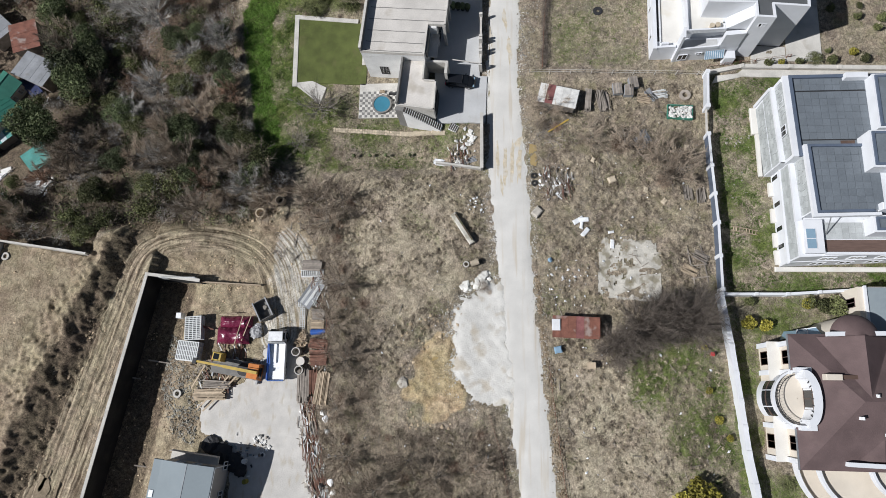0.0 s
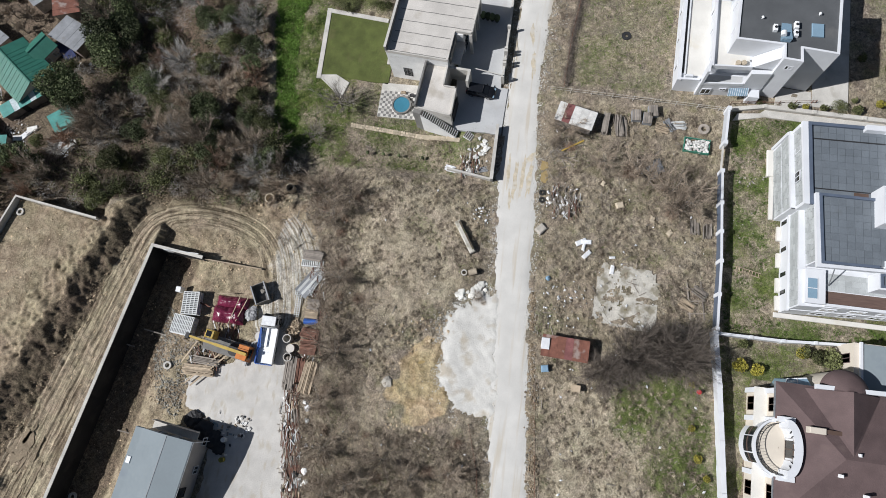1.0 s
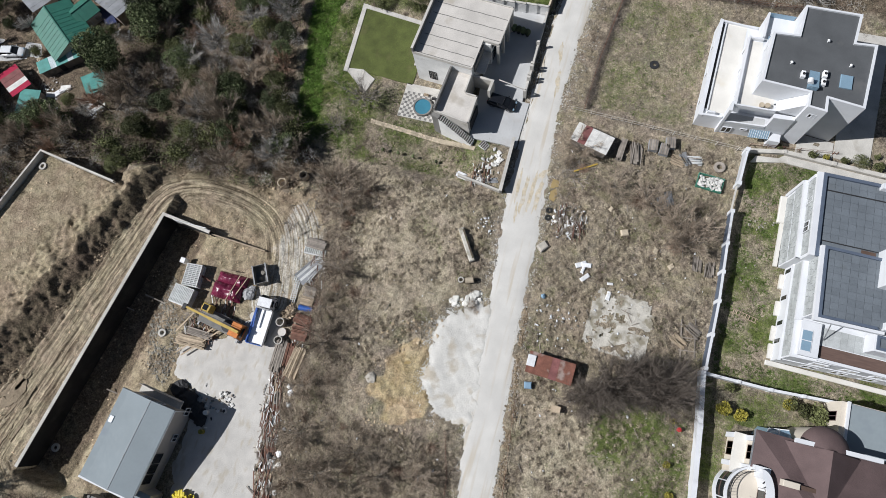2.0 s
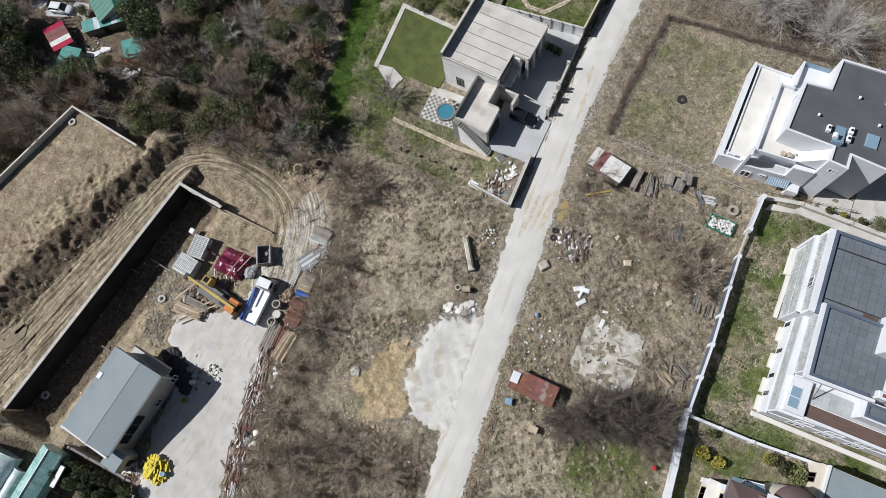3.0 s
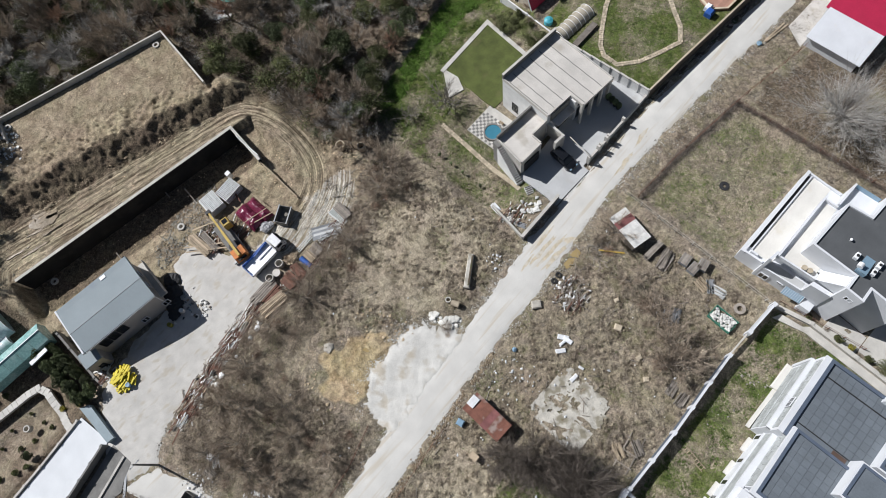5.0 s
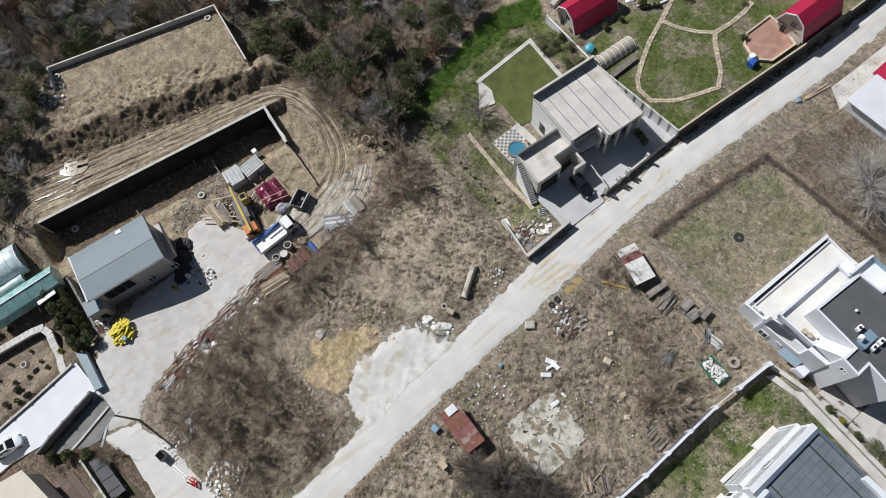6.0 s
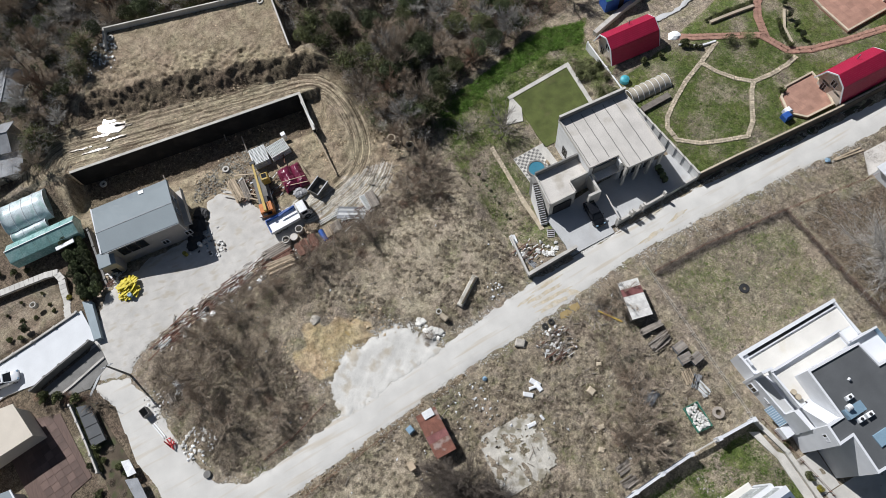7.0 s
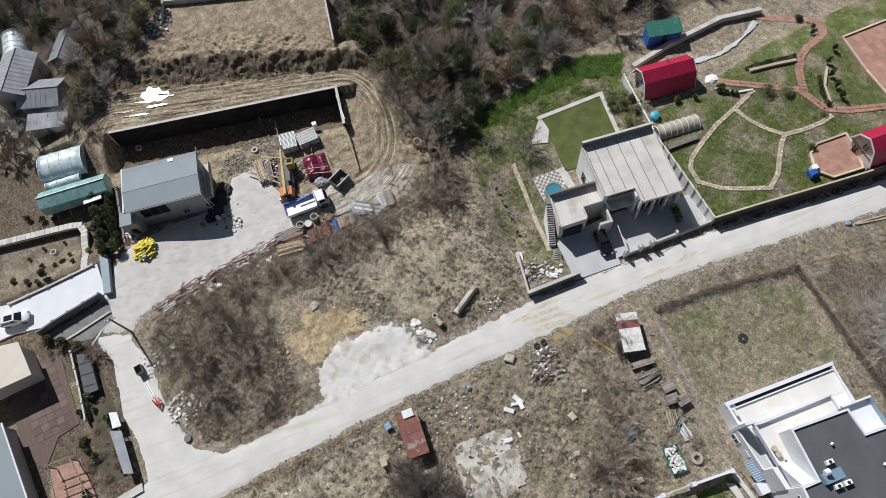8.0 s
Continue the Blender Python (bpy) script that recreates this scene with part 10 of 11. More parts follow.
def frond_palm(label):
    t = thing("palm", label, "palm")
    part("trunk", Solid().tube((0, 0, -0.2), (0, 0, 0.9), 0.16, 0.13, 7), M_BARK, t)
    pts = []
    for i in range(16):
        a, up = i * math.tau / 16 + nrg.uniform(-0.1, 0.1), nrg.uniform(0.2, 1.0)
        f = np.linspace(0, 1, 22)
        line = np.stack([1.3 * f * math.cos(a), 1.3 * f * math.sin(a), 0.9 + up * f - (up + 0.3) * f ** 2], 1)
        for sgn in (-1, 1):
            side = np.array((-math.sin(a), math.cos(a), -0.2)) * sgn
            tip = line + side * 0.28 + np.array((math.cos(a), math.sin(a), 0)) * 0.15
            pts.append(slivers(line, tip, 0.06))
    crown = new("fronds", tris_mesh("fronds", np.concatenate(pts), M_LEAF_MID))
    crown.parent = t
    return t


palm = frond_palm("small green palm on the lawn")
for x, y, sc in ((-20.6, 82.3, 1.0), (-19.5, 85.0, 1.0), (-26.4, 84.0, 0.5), (-13.2, 88.0, 0.5)):
    put(palm, x, y, rng.uniform(0, 6), sc)
for x, y in scatter([(-31.5, 59.4), (-23.0, 58.6), (-21.9, 61.2), (-31.5, 62.2)], 1.1, 20, 97):
    put(palm, x, y, rng.uniform(0, 6), rng.uniform(0.5, 0.95))
agave = frond_palm("pale blue-green agave in the verge")
for x, y in ((44.2, 47.6), (35.0, -9.9)):
    put(agave, x, y, 0, 0.9)

# single evergreens round the cottages and at the edge of the thicket
for x, y, k, sc in EVERGREENS:
    put(wood_kinds[k][0], x, y, rng.uniform(0, 6), sc)

# ---- loose stones, grass and litter ----
def stones(name, spots, size, mat, label, squash=0.6):
    """Angular stones at spots (n, 3), joined."""
    n = len(spots)
    dirs = np.array([(1, 0, 0), (0, 1, 0), (-1, 0, 0), (0, -1, 0), (0, 0, 1), (0, 0, -1)], float)
    v = dirs[None] * nrg.uniform(0.55, 1.25, (n, 6, 1)) + nrg.normal(size=(n, 6, 3)) * 0.18
    a = nrg.uniform(0, math.tau, n)
    c, s = np.cos(a)[:, None], np.sin(a)[:, None]
    v = np.stack([v[..., 0] * c - v[..., 1] * s, v[..., 0] * s + v[..., 1] * c, v[..., 2] * squash], -1)
    v = v * np.asarray(size).reshape(-1, 1, 1) + np.asarray(spots)[:, None]
    f = np.array([(0, 1, 4), (1, 2, 4), (2, 3, 4), (3, 0, 4), (1, 0, 5), (2, 1, 5), (3, 2, 5), (0, 3, 5)])
    me2 = bpy.data.meshes.new(name)
    me2.from_pydata(v.reshape(-1, 3).tolist(), [], (f[None] + (np.arange(n) * 6)[:, None, None]).reshape(-1, 3).tolist())
    me2.materials.append(mat)
    return tagged(new(name, me2), label, "stones", kind="stuff")


def spots_in(poly, n, lift=0.0, avoid=()):
    xs, ys = [p[0] for p in poly], [p[1] for p in poly]
    x, y = nrg.uniform(min(xs), max(xs), n * 5), nrg.uniform(min(ys), max(ys), n * 5)
    ok = inside(poly, x, y) > 0
    for p in avoid:
        ok &= inside(p, x, y) < 0.1
    x, y = x[ok][:n], y[ok][:n]
    return np.stack([x, y, land(x, y) + lift], 1)


def along(line, n, spread):
    pts = np.array([(p.x, p.y) for p, _ in run_points(line, 0.2)])
    k = nrg.integers(0, len(pts), n)
    xy = pts[k] + nrg.normal(size=(n, 2)) * spread
    return np.stack([xy[:, 0], xy[:, 1], land(xy[:, 0], xy[:, 1])], 1)


def disc(x, y, r, n, lift=0.0):
    a, e = nrg.uniform(0, math.tau, n), r * np.sqrt(nrg.uniform(0, 1, n))
    px, py = x + e * np.cos(a), y + e * np.sin(a)
    return np.stack([px, py, land(px, py) + lift], 1)


def sizes(n, lo, hi):
    return lo + (hi - lo) * nrg.uniform(0, 1, n) ** 3


# pale grit along both edges of the track and on the stone heap
sp = np.concatenate([along(ROAD_L[1:12], 6500, 0.5), along(ROAD_R[10:22], 6500, 0.5), along(ROAD_R[10:22], 900, 1.1), along(ROAD_L[11:], 700, 0.5), spots_in(GRAVEL, 1100, 0.05), along(GRAVEL[:8], 3200, 0.6), along(GRAVEL[:8], 900, 1.2), along(YARD[:7] + YARD[7:9], 1400, 0.5)])
stones("road_grit", sp, sizes(len(sp), 0.02, 0.115), M_STONE_WHITE, "pale crushed stone strewn along the track")
sp = np.concatenate([along([(3.6, 47), (3.9, 60), (4.6, 74), (5.8, 88)], 700, 0.9), along([(7.4, -13), (6.2, 2), (5.4, 14)], 500, 0.35), along([(-21.6, -23.8), (-26.4, -5)], 500, 0.6), disc(7.6, 29.9, 2.8, 140), disc(9.0, 16.5, 3.0, 60), disc(25.8, 34.2, 1.8, 80), disc(17, 17, 5.5, 70, 0.05), disc(-2.2, 21.4, 1.6, 90), disc(-3.5, 26.8, 1.8, 70), disc(-6, -20.5, 3.0, 90), disc(-13.6, -23.4, 2.4, 200),
                     disc(6.6, 36.6, 2.0, 120), disc(33.5, 36.5, 2.5, 60), disc(33.0, 29.0, 2.6, 40), spots_in([(-120, -35), (-58, -35), (-58, -24), (-84, -6), (-84, 10), (-120, 10)], 500)])
stones("rubble", sp, sizes(len(sp), 0.04, 0.24), M_STONE, "loose pale rubble in the rough grass")
FIELD_W = [(-26, 21), (-22, 31), (-3, 31), (-2.6, 17), (-8, 9), (-13, 6), (-13.5, -4), (-6, -4.5), (0, -3), (1.8, -13), (0, -18), (-9, -22.5), (-18, -23.5), (-23, -12), (-26, 0)]
FIELD_E = [(5, 44), (28, 44.5), (28, 10), (29, -14), (8.6, -14), (6.2, 10), (4.8, 26)]
sp = np.concatenate([spots_in(FIELD_W, 320), spots_in(FIELD_E, 380)])
stones("field_stones", sp, sizes(len(sp), 0.03, 0.16), M_STONE, "small pale stones scattered in dry grass")
DBANK = [tuple(PIT_A - PIT_D * u + np.array((-PIT_D[1], PIT_D[0])) * s) for u, s in ((-5, 2), (45, 8), (46, 20), (10, 11), (-6, 7))]
sp = np.concatenate([spots_in(DBANK, 3600, 0.03), along([(-56, 23.6), (-46, 25.2), (-38, 24.6), (-33, 24.2)], 900, 1.0), spots_in([(-48, 12), (-44, 4), (-43, -3), (-48, -8), (-50, 0)], 1200)])
sp[:, 2] += 0.12 * fbm(sp[:, 0], sp[:, 1], 1.0, 40)
stones("earth_clods", sp, sizes(len(sp), 0.05, 0.24), M_SOIL_CLOD, "broken brown earth clods on the bank", 0.6)
sp = np.concatenate([spots_in(DIRT, 1700, 0.02, (YARD,)), disc(-31, 25, 3, 160), disc(-41, 15.5, 4, 260)])
stones("soil_stones", sp, sizes(len(sp), 0.05, 0.22), M_STONE_TAN, "tan stones on bare soil")
sp = spots_in([(-49, 9), (-44.8, 3), (-42.2, -2), (-42.8, -8), (-46, -6), (-49.5, 0)], 1500, 0.05)
stones("grey_spoil", sp, sizes(len(sp), 0.06, 0.24), M_SPOIL, "grey spoil heap beside the pit")
# rocks round the sandy hollow
rocks = [single("rock", Solid().blob((0, 0, 0.06), 0.46, 0.38, 0.6, 1), M_STONE_TAN, "angular tan rock at the sandy hollow", "rock", "rocks at the hollow") for _ in range(4)]
for x, y in scatter([(-14, 9), (-6, 12.5), (-5, 9.5), (-9, 7), (-13, 2.4), (-14.6, 3)], 0.5, 56, 51) + scatter([(-13.5, 0), (-11, -3), (-6, -3.5), (-7, -5.2), (-12.4, -4.6), (-14.4, -1)], 0.5, 40, 52) + [(-13.2, 1.6)] + scatter([(-40, 25.5), (-36, 27.6), (-32, 26.4), (-33, 23.5), (-39, 23.8)], 0.7, 16, 53):
    put(rocks[rng.randrange(4)], x, y, rng.uniform(0, 6.28), rng.choice((0.45, 0.6, 0.8, 1.1)))
white_rock = single("rock", Solid().blob((0, 0, 0.08), 0.42, 0.55, 0.5, 1), M_STONE_WHITE, "broken white rock at the edge of the crushed stone", "rock", "rocks at the crushed stone")
for x, y in scatter([(-1.6, 17.2), (-5.4, 15.2), (-6.2, 13.2), (-3.0, 14.2), (-1.2, 15.6)], 0.45, 22, 54):
    put(white_rock, x, y, rng.uniform(0, 6.28), rng.choice((0.5, 0.7, 1.0, 1.3)))
single("boulder", Solid().blob((-13.15, 1.55, 0.35), 0.75, 0.6, 0.32, 2), M_STONE, "large pale boulder at the sandy hollow", "rock")
sheet("puddle", [(3.9, 35.6), (4.9, 35.4), (5.2, 33.6), (4.9, 32.2), (4.1, 32.4), (3.9, 34)], M_MUDWATER, "shallow ochre muddy puddle beside the track", "puddle", 0.04, 0.1, 0.5, 0.3, 0.0)
sheet("puddle", [(-8.9, 6.2), (-6.9, 6.6), (-6.5, 4.4), (-8.2, 3.6), (-9.3, 4.6)], M_MUDWATER, "shallow ochre puddle in the sandy hollow", "puddle", 0.3, 0.12, 0.5, 0.3, 0.0)
for k, (x, y, l, w, a) in enumerate(((-63.4, -14.4, 5.0, 2.6, 62), (-62.6, -12.6, 3.0, 0.5, 64), (-60.2, -18.4, 5.0, 0.34, 76), (-60.8, -14.6, 4.0, 0.28, 78), (-61.9, -20.6, 4.2, 0.3, 75), (-62.6, -16.8, 3.0, 0.3, 70))):
    a = radians(a)
    d, n2 = Vector((math.cos(a), math.sin(a))), Vector((-math.sin(a), math.cos(a)))
    c = Vector((x, y))
    poly = [tuple(c + d * l / 2 * math.cos(t * math.tau / 14) + n2 * w / 2 * math.sin(t * math.tau / 14) + n2 * 0.25 * w * noise.noise((t * 0.7, k * 3.1, 0))) for t in range(14)]
    sheet("puddle", poly, M_WETMUD, "wet glistening mud in the wheel ruts", "puddle", 0.0, min(0.3, 0.3 * w), 0.6, 0.3, ground_z(x, y) + 0.12)


# dry grass in tufts
def tufts(name, spots, mat, label, blades=7, length=0.45, width=0.035, category="grass", clump=1, reach=0.3):
    """Blades that lie over one way within each clump."""
    way = np.repeat(nrg.uniform(0, math.tau, len(spots)), clump * blades)
    if clump > 1:
        spots = np.repeat(spots, clump, 0) + nrg.normal(size=(len(spots) * clump, 3)) * (reach, reach, 0.0)
    n = len(spots)
    base = np.repeat(spots, blades, 0)
    a = nrg.uniform(0, math.tau, n * blades)
    lean = nrg.uniform(0.1, 0.8, n * blades)
    L = length * nrg.uniform(0.5, 1.3, n * blades)
    d = np.stack([np.cos(a) * lean + 0.9 * np.cos(way), np.sin(a) * lean + 0.9 * np.sin(way), nrg.uniform(0.15, 0.8, n * blades)], 1)
    d /= np.linalg.norm(d, axis=1, keepdims=True)
    p = base + np.stack([np.cos(a) * 0.06, np.sin(a) * 0.06, np.full(len(a), -0.03)], 1)
    tri = slivers(p, p + d * L[:, None], width)
    return tagged(new(name, tris_mesh(name, tri, mat)), label, category, kind="stuff")


MEADOW = [(8, 48), (21, 48), (21, 66), (34, 69), (38, 90), (10, 90), (8, 68)]
VERGE = [(4.0, 47), (5.6, 47.2), (6.2, 56), (7.6, 69), (9.6, 84), (10.5, 95), (5.6, 95), (4.4, 72)]
sp = np.concatenate([spots_in(FIELD_W, 2600, 0, (SAND, GRAVEL)), spots_in(FIELD_E, 2700, 0, (SLAB,)), spots_in(VERGE, 260), spots_in([(-34, 32), (-9, 32), (-9, 37), (-30, 44)], 300), spots_in([(22, 66), (45, 66), (45, 90), (24, 90)], 300)])
keep = wavy(sp[:, 0], sp[:, 1], 3.4, 21) > -0.25
tufts("dry_grass", sp[keep], M_STRAW, "tangled clumps of pale dry grass", 6, 0.55, 0.04, clump=4, reach=0.22)
tufts("dry_weeds", np.concatenate([sp[~keep], spots_in(SCRUB_W, 700), spots_in(SCRUB_S, 700), spots_in(SCRUB_N, 260)]), M_STRAW_DARK, "brown dead weed stalks", 7, 0.6, 0.04, clump=4, reach=0.25)
tufts("meadow_grass", spots_in(MEADOW, 2200), M_STRAW, "short dry meadow grass", 6, 0.25, 0.03)
gr = np.concatenate([spots_in(EAST_GREEN, 2600, 0, ([(35, 17), (57, 17), (57, 43), (35, 43)],)), spots_in(SE_GREEN, 1300), spots_in(HOUSE_GARDEN, 1300), spots_in([(-21, 62.5), (-3, 62.5), (-1.6, 88), (-22, 96)], 2600), spots_in([(-38, 32), (-30, 32), (-29, 45), (-33, 60), (-37, 66)], 1500), spots_in(LAWN_NE, 350), spots_in([(-37, 33), (-29, 33), (-29, 46), (-33, 62), (-37, 66)], 800), spots_in(FIELD_W, 260), spots_in(FIELD_E, 420)])
tufts("green_grass", gr, M_GRASS, "uneven green grass tufts", 6, 0.28, 0.045, clump=2, reach=0.2)
tufts("lush_grass", spots_in(GREEN_STRIP, 5200), M_LUSH, "lush bright green grass strip", 7, 0.5, 0.06)

# tussocks that fall open from their middle
def tussocks(name, spots, mat, label, blades=46, r=0.5, h=0.3, width=0.035):
    n = len(spots)
    size = np.repeat(nrg.uniform(0.5, 1.3, n), blades)
    a = nrg.uniform(0, math.tau, n * blades)
    base = np.repeat(spots, blades, 0)
    e0 = nrg.uniform(0.0, 0.35, n * blades) * r * size
    e1 = e0 + nrg.uniform(0.4, 0.9, n * blades) * r * size
    p = base + np.stack([e0 * np.cos(a), e0 * np.sin(a), h * size * (1 - e0 / r) + 0.03], 1)
    b = a + nrg.normal(size=n * blades) * 0.3
    q = base + np.stack([e1 * np.cos(b), e1 * np.sin(b), nrg.uniform(0.0, 0.14, n * blades)], 1)
    return tagged(new(name, tris_mesh(name, slivers(p, q, width), mat)), label, "grass", kind="stuff")


ts = np.array([(x, y, ground_z(x, y) + 0.05) for x, y in scatter(FIELD_W, 0.8, 700, 81, lambda x, y: inside(SAND, x, y) < 0 and inside(GRAVEL, x, y) < 0 and fbm(x, y, 6.0, 82, 2) > -0.25) + scatter(FIELD_E, 0.9, 620, 83, lambda x, y: inside(SLAB, x, y) < 0 and fbm(x, y, 6.0, 84, 2) > -0.2)])
tussocks("tussocks", ts, M_STRAW, "open tussocks of pale dry grass")
tussocks("tussocks", ts[::3] + (0.4, 0.3, 0), M_STRAW_DARK, "open tussocks of brown weeds", 40, 0.6)

# low scrub too tangled to count
def bramble(name, spots, mat, label, stems=42, r=1.0, h=0.75, width=0.028):
    n = len(spots)
    size = np.repeat(nrg.uniform(0.55, 1.25, n), stems)
    a = nrg.uniform(0, math.tau, n * stems)
    e = np.sqrt(nrg.uniform(0, 1, n * stems)) * r * size
    base = np.repeat(spots, stems, 0)
    p = base + np.stack([e * np.cos(a), e * np.sin(a), nrg.uniform(0, 1, n * stems) * h * size * 0.7], 1)
    b = a + nrg.normal(size=n * stems) * 1.1
    L = nrg.uniform(0.3, 0.9, n * stems) * size
    q = p + np.stack([L * np.cos(b), L * np.sin(b), nrg.uniform(-0.1, 0.4, n * stems)], 1)
    return tagged(new(name, tris_mesh(name, slivers(p, q, width), mat)), label, "scrub", kind="stuff")


bramble("scrub", np.array([(x, y, ground_z(x, y)) for x, y in scatter(SCRUB_W, 0.62, 700, 61) + scatter(SCRUB_S, 0.7, 420, 62) + scatter(SCRUB_N, 0.8, 90, 63)]), M_TWIG_DUST, "tangled grey-brown bramble scrub")
bramble("scrub", np.array([(x, y, ground_z(x, y)) for x, y in scatter(SCRUB_W, 1.2, 220, 64) + scatter(SCRUB_S, 1.8, 70, 65) + scatter(FIELD_W, 3.2, 60, 66) + scatter(FIELD_E, 3.0, 80, 67) + scatter(VERGE, 2.0, 24, 68)]), M_TWIG_BROWN, "patches of dark brown bramble")
us = scatter(WOODS, 1.5, 1100, 71, lambda x, y: inside(VIEW, x, y) > -4 and inside(SHACKS, x, y) < 0)
bramble("undergrowth", np.array([(x, y, ground_z(x, y) + 0.2) for x, y in us]), M_TWIG_BROWN, "dense leafless undergrowth below the trees", 90, 1.4, 1.3, 0.026)
ul = scatter(WOODS, 2.6, 420, 72, lambda x, y: inside(VIEW, x, y) > -4 and inside(SHACKS, x, y) < 0)
pts = np.concatenate([np.array((x, y, ground_z(x, y) + 0.6)) + nrg.normal(size=(70, 3)) * (0.7, 0.7, 0.4) for x, y in ul])
tagged(new("undergrowth", tris_mesh("undergrowth", leaves(pts, 0.12), M_LEAF_MID)), "patchy olive-green undergrowth leaves", "scrub", kind="stuff")
bramble("hedge_twigs", np.array([(x, y, ground_z(x, y)) for (x, y) in [(p.x + rng.uniform(-0.15, 0.15), p.y) for p, _ in run_points([(6.2, 47.6), (6.3, 55.6), (8.0, 69.4)], 0.55)] + [(p.x, p.y + rng.uniform(-0.15, 0.15)) for p, _ in run_points([(8.2, 69.2), (22, 69.6), (36, 70)], 0.6)]]), M_BARK, "dead brown hedge along the fence line", 130, 0.34, 0.8)
bramble("meadow_scrub", np.array([(x, y, ground_z(x, y)) for x, y in scatter([(9, 71), (42, 71), (42, 95), (12, 95)], 1.3, 260, 75)]), M_TWIG_GREY, "grey dead undergrowth below the big tree", 46, 1.0, 0.6)

# leafy masses and pale twigs in the thicket
dk = scatter(WOODS, 1.9, 190, 73, lambda x, y: inside(VIEW, x, y) > -4 and inside(SHACKS, x, y) < 0 and fbm(x, y, 7.0, 31, 3) > 0.02)
pts = np.concatenate([np.array((x, y, ground_z(x, y) + rng.uniform(0.8, 2.4))) + nrg.normal(size=(150, 3)) * (0.75, 0.75, 0.5) * rng.uniform(0.6, 1.2) for x, y in dk])
tagged(new("evergreen_undergrowth", tris_mesh("evergreen_undergrowth", leaves(pts, 0.10), M_LEAF)), "dark green ivy and evergreen masses in the thicket", "scrub", kind="stuff")
pt = scatter(WOODS, 2.0, 620, 74, lambda x, y: inside(VIEW, x, y) > -4 and inside(SHACKS, x, y) < 0 and fbm(x, y, 7.0, 31, 3) < 0.25)
bramble("thicket_twigs", np.array([(x, y, ground_z(x, y) + 1.4) for x, y in pt]), M_TWIG_GREY, "dense grey twigs of the thicket", 230, 1.3, 3.0, 0.021)
bramble("thicket_twigs", np.array([(x, y, ground_z(x, y) + 1.2) for x, y in pt[::3]]), M_TWIG_BROWN, "dense brown twigs of the thicket", 240, 1.3, 2.6, 0.021)
rs = scatter([(-59, 48), (-45, 46), (-44.5, 60), (-46, 76), (-58, 76)], 1.5, 150, 77)
bramble("thicket_scrub", np.array([(x, y, ground_z(x, y) + 0.3) for x, y in rs]), M_TWIG_RED, "reddish-brown low scrub in the thicket", 120, 1.3, 1.2, 0.028)
# lawn blades
tufts("lawn_grass", np.concatenate([spots_in([(-32.0, 57.8), (-31.6, 47.6), (-21.9, 46.9), (-22.0, 56.7)], 6500, 0)]) * (1, 1, 0) + (0, 0, LZ), M_LAWN_BLADE, "short mown lawn blades", 5, 0.11, 0.035)

# litter
lit = Solid()
for x, y, z in np.concatenate([disc(7.6, 29.9, 2.6, 30, 0.2), disc(9.2, 15.5, 3.2, 34, 0.1), disc(17, 17, 5, 12, 0.2), spots_in(FIELD_E, 70, 0.1), spots_in(FIELD_W, 40, 0.1), disc(-5.5, -20, 2.5, 40, 0.15), disc(-13.8, -23, 2, 24, 0.15), disc(-80, 31, 3, 30, 0.2), disc(-72, 31, 2, 24, 0.2), disc(-76, -12, 3, 40, 0.2), disc(-3.4, 26.4, 1.4, 22, 0.15)]):
    w, a = rng.uniform(0.08, 0.3), rng.uniform(0, 3.14)
    c, s = math.cos(a) * w, math.sin(a) * w
    lit.add([(x - c, y - s, z), (x + s * 0.6, y - c * 0.6, z + 0.05), (x + c, y + s, z + 0.02), (x - s * 0.6, y + c * 0.6, z + 0.08), (x, y, z + 0.14)], [(0, 1, 4), (1, 2, 4), (2, 3, 4), (3, 0, 4), (3, 2, 1, 0)])
single("litter", lit, M_PLASTIC, "scraps of white plastic litter", "litter", kind="stuff")
brd = Solid()
for x, y, z in np.concatenate([disc(7.8, 29.6, 2.4, 60, 0.25), spots_in(FIELD_E, 90, 0.12), spots_in(FIELD_W, 40, 0.12), along(RAIL, 120, 0.6), disc(17.4, 19.5, 3.0, 12, 0.2), disc(6.8, 37.6, 2.2, 40, 0.15), disc(-41.6, 2.2, 2.2, 50, 0.2), disc(-31, 21.5, 3, 24, 0.1), disc(-80.5, 32, 3, 30, 0.2), disc(-25.4, 15, 1.4, 30, 0.2)]):
    L, a = rng.uniform(0.4, 1.5), rng.uniform(0, 6.28)
    brd.beam((x, y, z), (x + L * math.cos(a), y + L * math.sin(a), z + rng.uniform(-0.05, 0.2)), 0.09, 0.05)
single("scrap_wood", brd, M_WOOD_GREY, "scattered broken scrap laths", "scrap", kind="stuff")

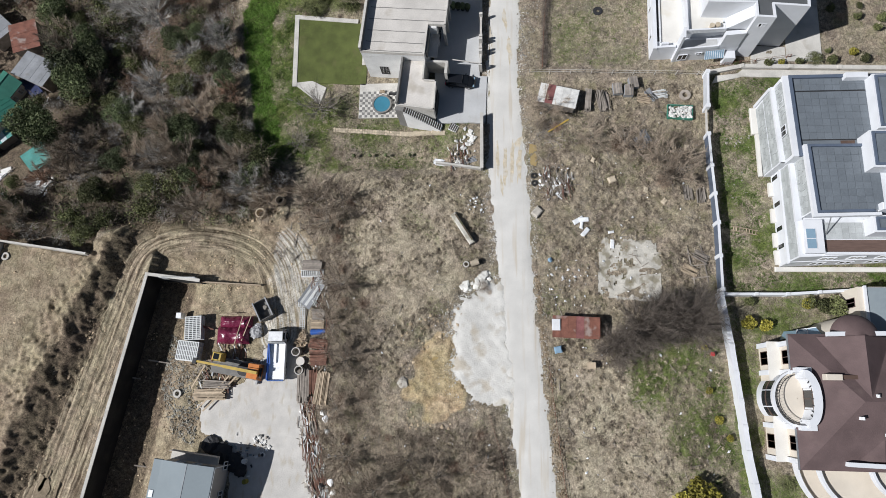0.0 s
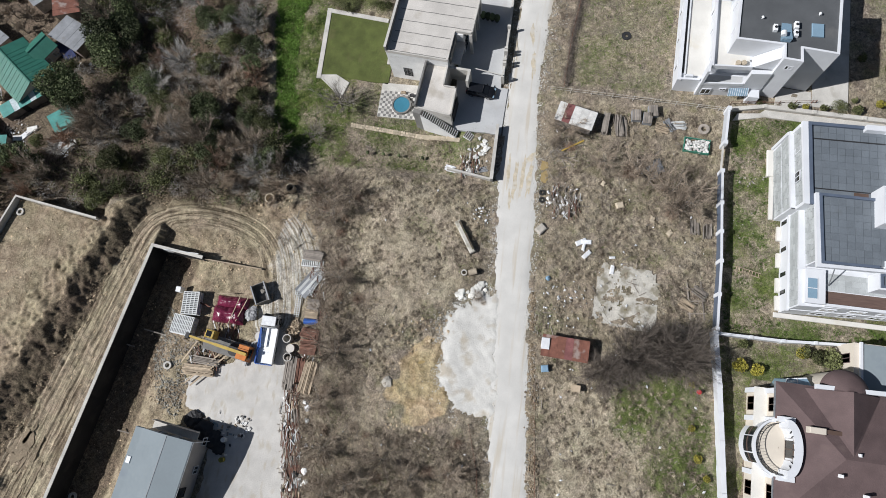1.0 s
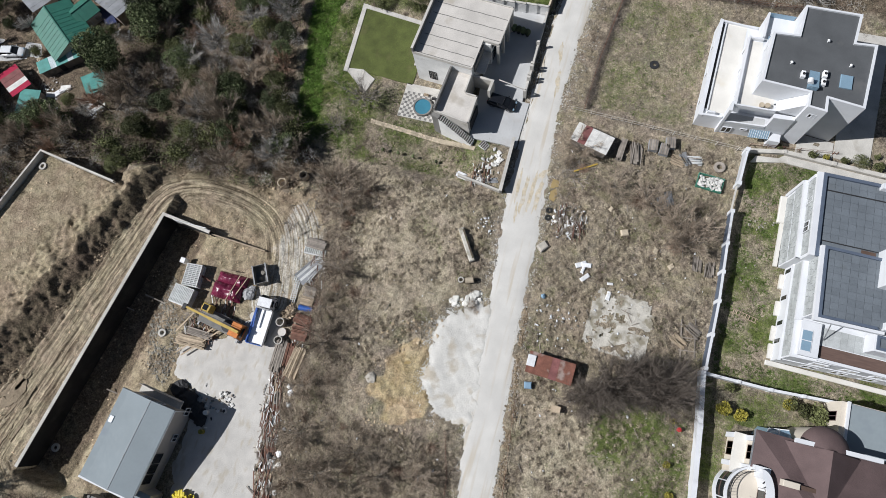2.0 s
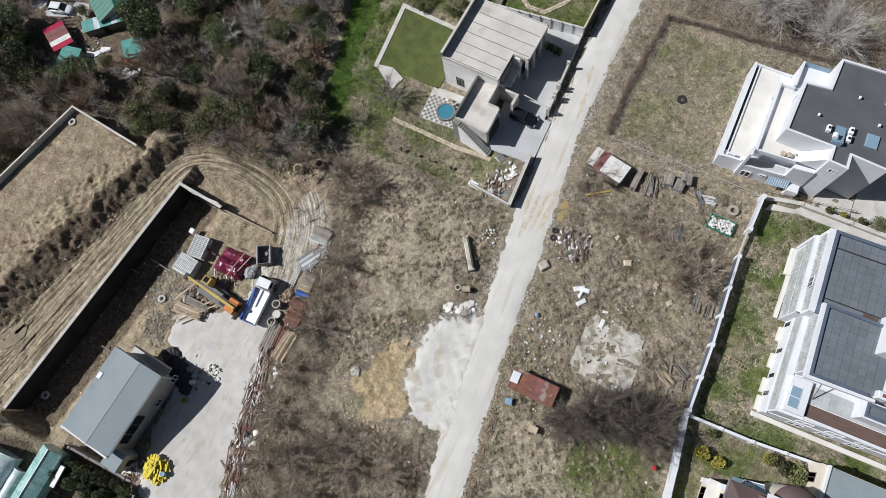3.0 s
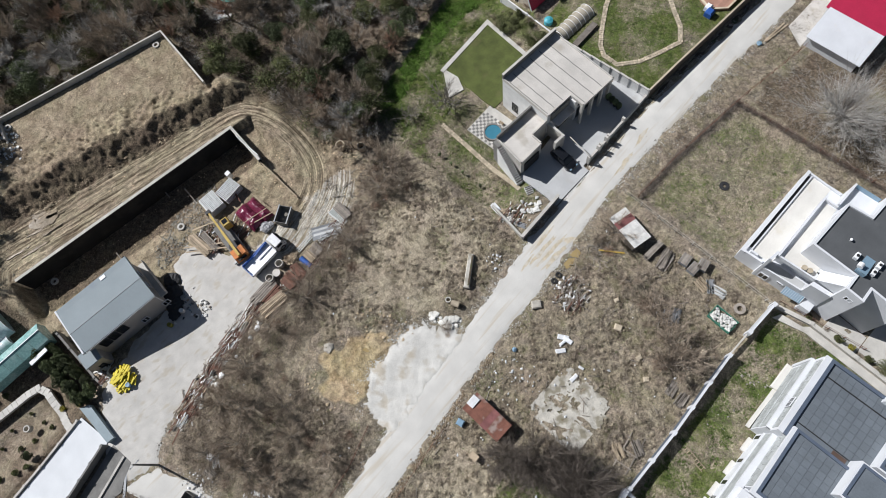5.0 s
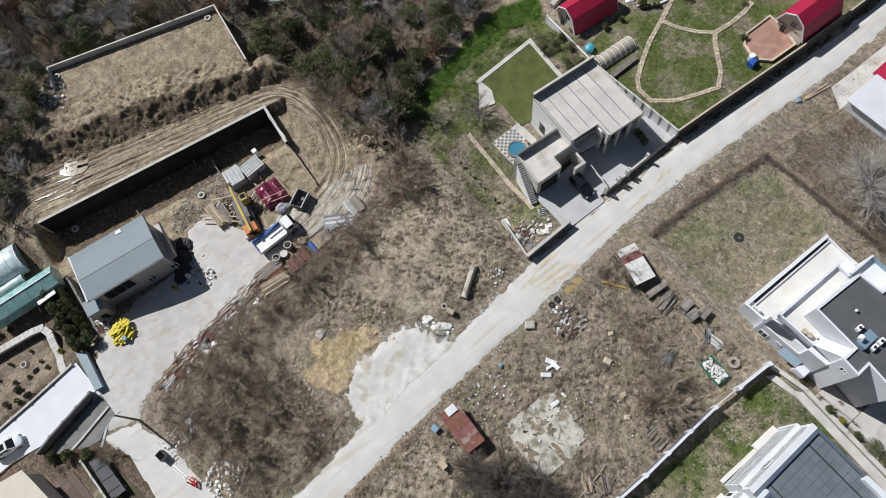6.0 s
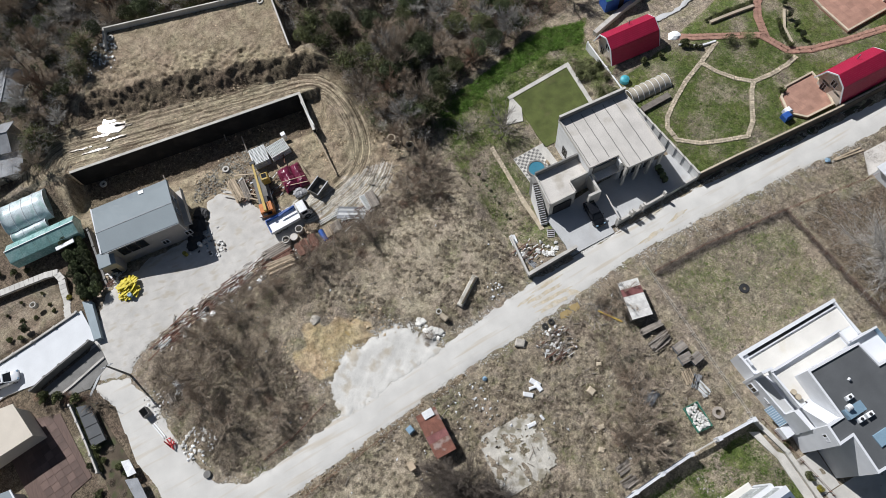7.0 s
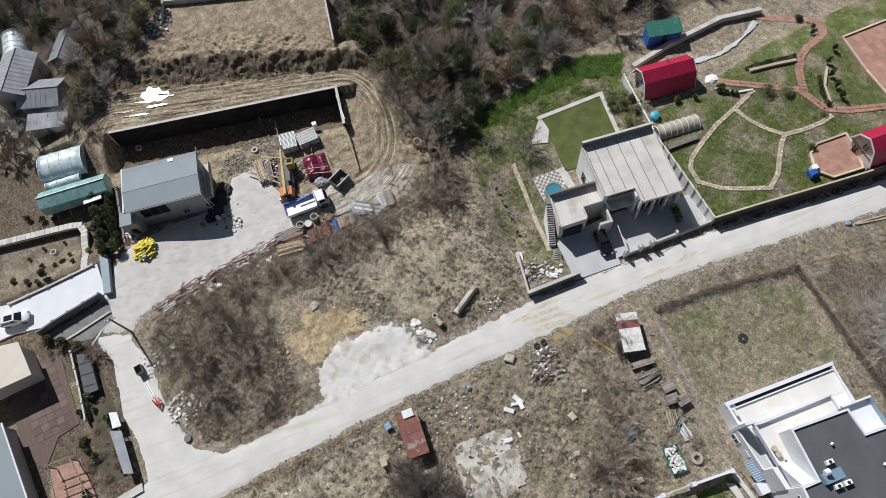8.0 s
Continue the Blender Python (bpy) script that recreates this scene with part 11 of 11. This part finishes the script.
# scrap strewn along the yard edge and the lane, past counting
for kind, (mat, lab) in enumerate(((M_WOOD, "pale broken laths strewn along the yard edge"), (M_RUSTSTEEL, "rusty bars strewn along the yard edge"), (M_WOOD_GREY, "grey boards strewn along the yard edge"), (M_ALU, "pale metal scrap strewn along the yard edge"))):
    s = Solid()
    n = (50, 120, 110, 60)[kind]
    for x, y, z in np.concatenate([along([(-26.7, -1.0), (-26.0, -6), (-24.9, -11.5), (-23.4, -16), (-21.6, -20.6)], n, 0.62), along([(-26.2, 16.5), (-25.2, 10), (-25.4, 3), (-26.2, -1.4)], n // 2, 0.75), disc(-40.4, 1.4, 2.4, n // 6), disc(-36.6, -23.2, 1.6, n // 5), disc(7.8, 29.8, 2.3, n // 5), disc(-38.5, 5.2, 2.4, n // 8), disc(-3.4 - 3, 33.6, 1.6, n // 10)]):
        L, a = rng.uniform(0.35, 1.5) * (2.2 if kind == 1 else 1.0), 1.75 + rng.gauss(0, 0.2 if kind == 1 else 0.4)
        z += rng.uniform(0.06, 0.5)
        w = rng.uniform(0.05, 0.16)
        s.beam((x - L / 2 * math.cos(a), y - L / 2 * math.sin(a), z), (x + L / 2 * math.cos(a), y + L / 2 * math.sin(a), z + rng.uniform(-0.12, 0.12)), w, 0.04)
    single("scrap_strewn", s, mat, lab, "scrap", kind="stuff")
s = Solid()
for x, y, z in np.concatenate([along([(-26.2, -3.0), (-24.6, -11.5), (-21.6, -20.6)], 60, 0.7), disc(-4.9, 36.4, 1.2, 30), disc(-6.6, 33.2, 1.4, 20), disc(-35.8, -22.6, 1.7, 40), disc(-6.0, -20.4, 2.0, 26), disc(-33.2, -7.6, 1.4, 20), disc(-78.5, -10.5, 2.6, 60), disc(7.4, 30.2, 2.2, 26)]):
    s.blob((x, y, z + 0.12), rng.uniform(0.1, 0.3), 0.5, 0.6, 1)
single("pale_rubble", s, M_BAG, "crumpled pale bags and plaster rubble", "rubble", kind="stuff")

# low crumbling edge of the track
sp = np.concatenate([along([(8.6, -18.0), (7.75, -12.6), (6.85, -4.2), (6.05, 4.4), (5.45, 9.2), (4.9, 16)], 2600, 0.2), along([(7.9, -12.6), (7.0, -4.2), (6.2, 4.4)], 900, 0.4)])
stones("verge_stones", sp, sizes(len(sp), 0.06, 0.26), M_SOIL_CLOD, "crumbling earth and stone edge of the track")
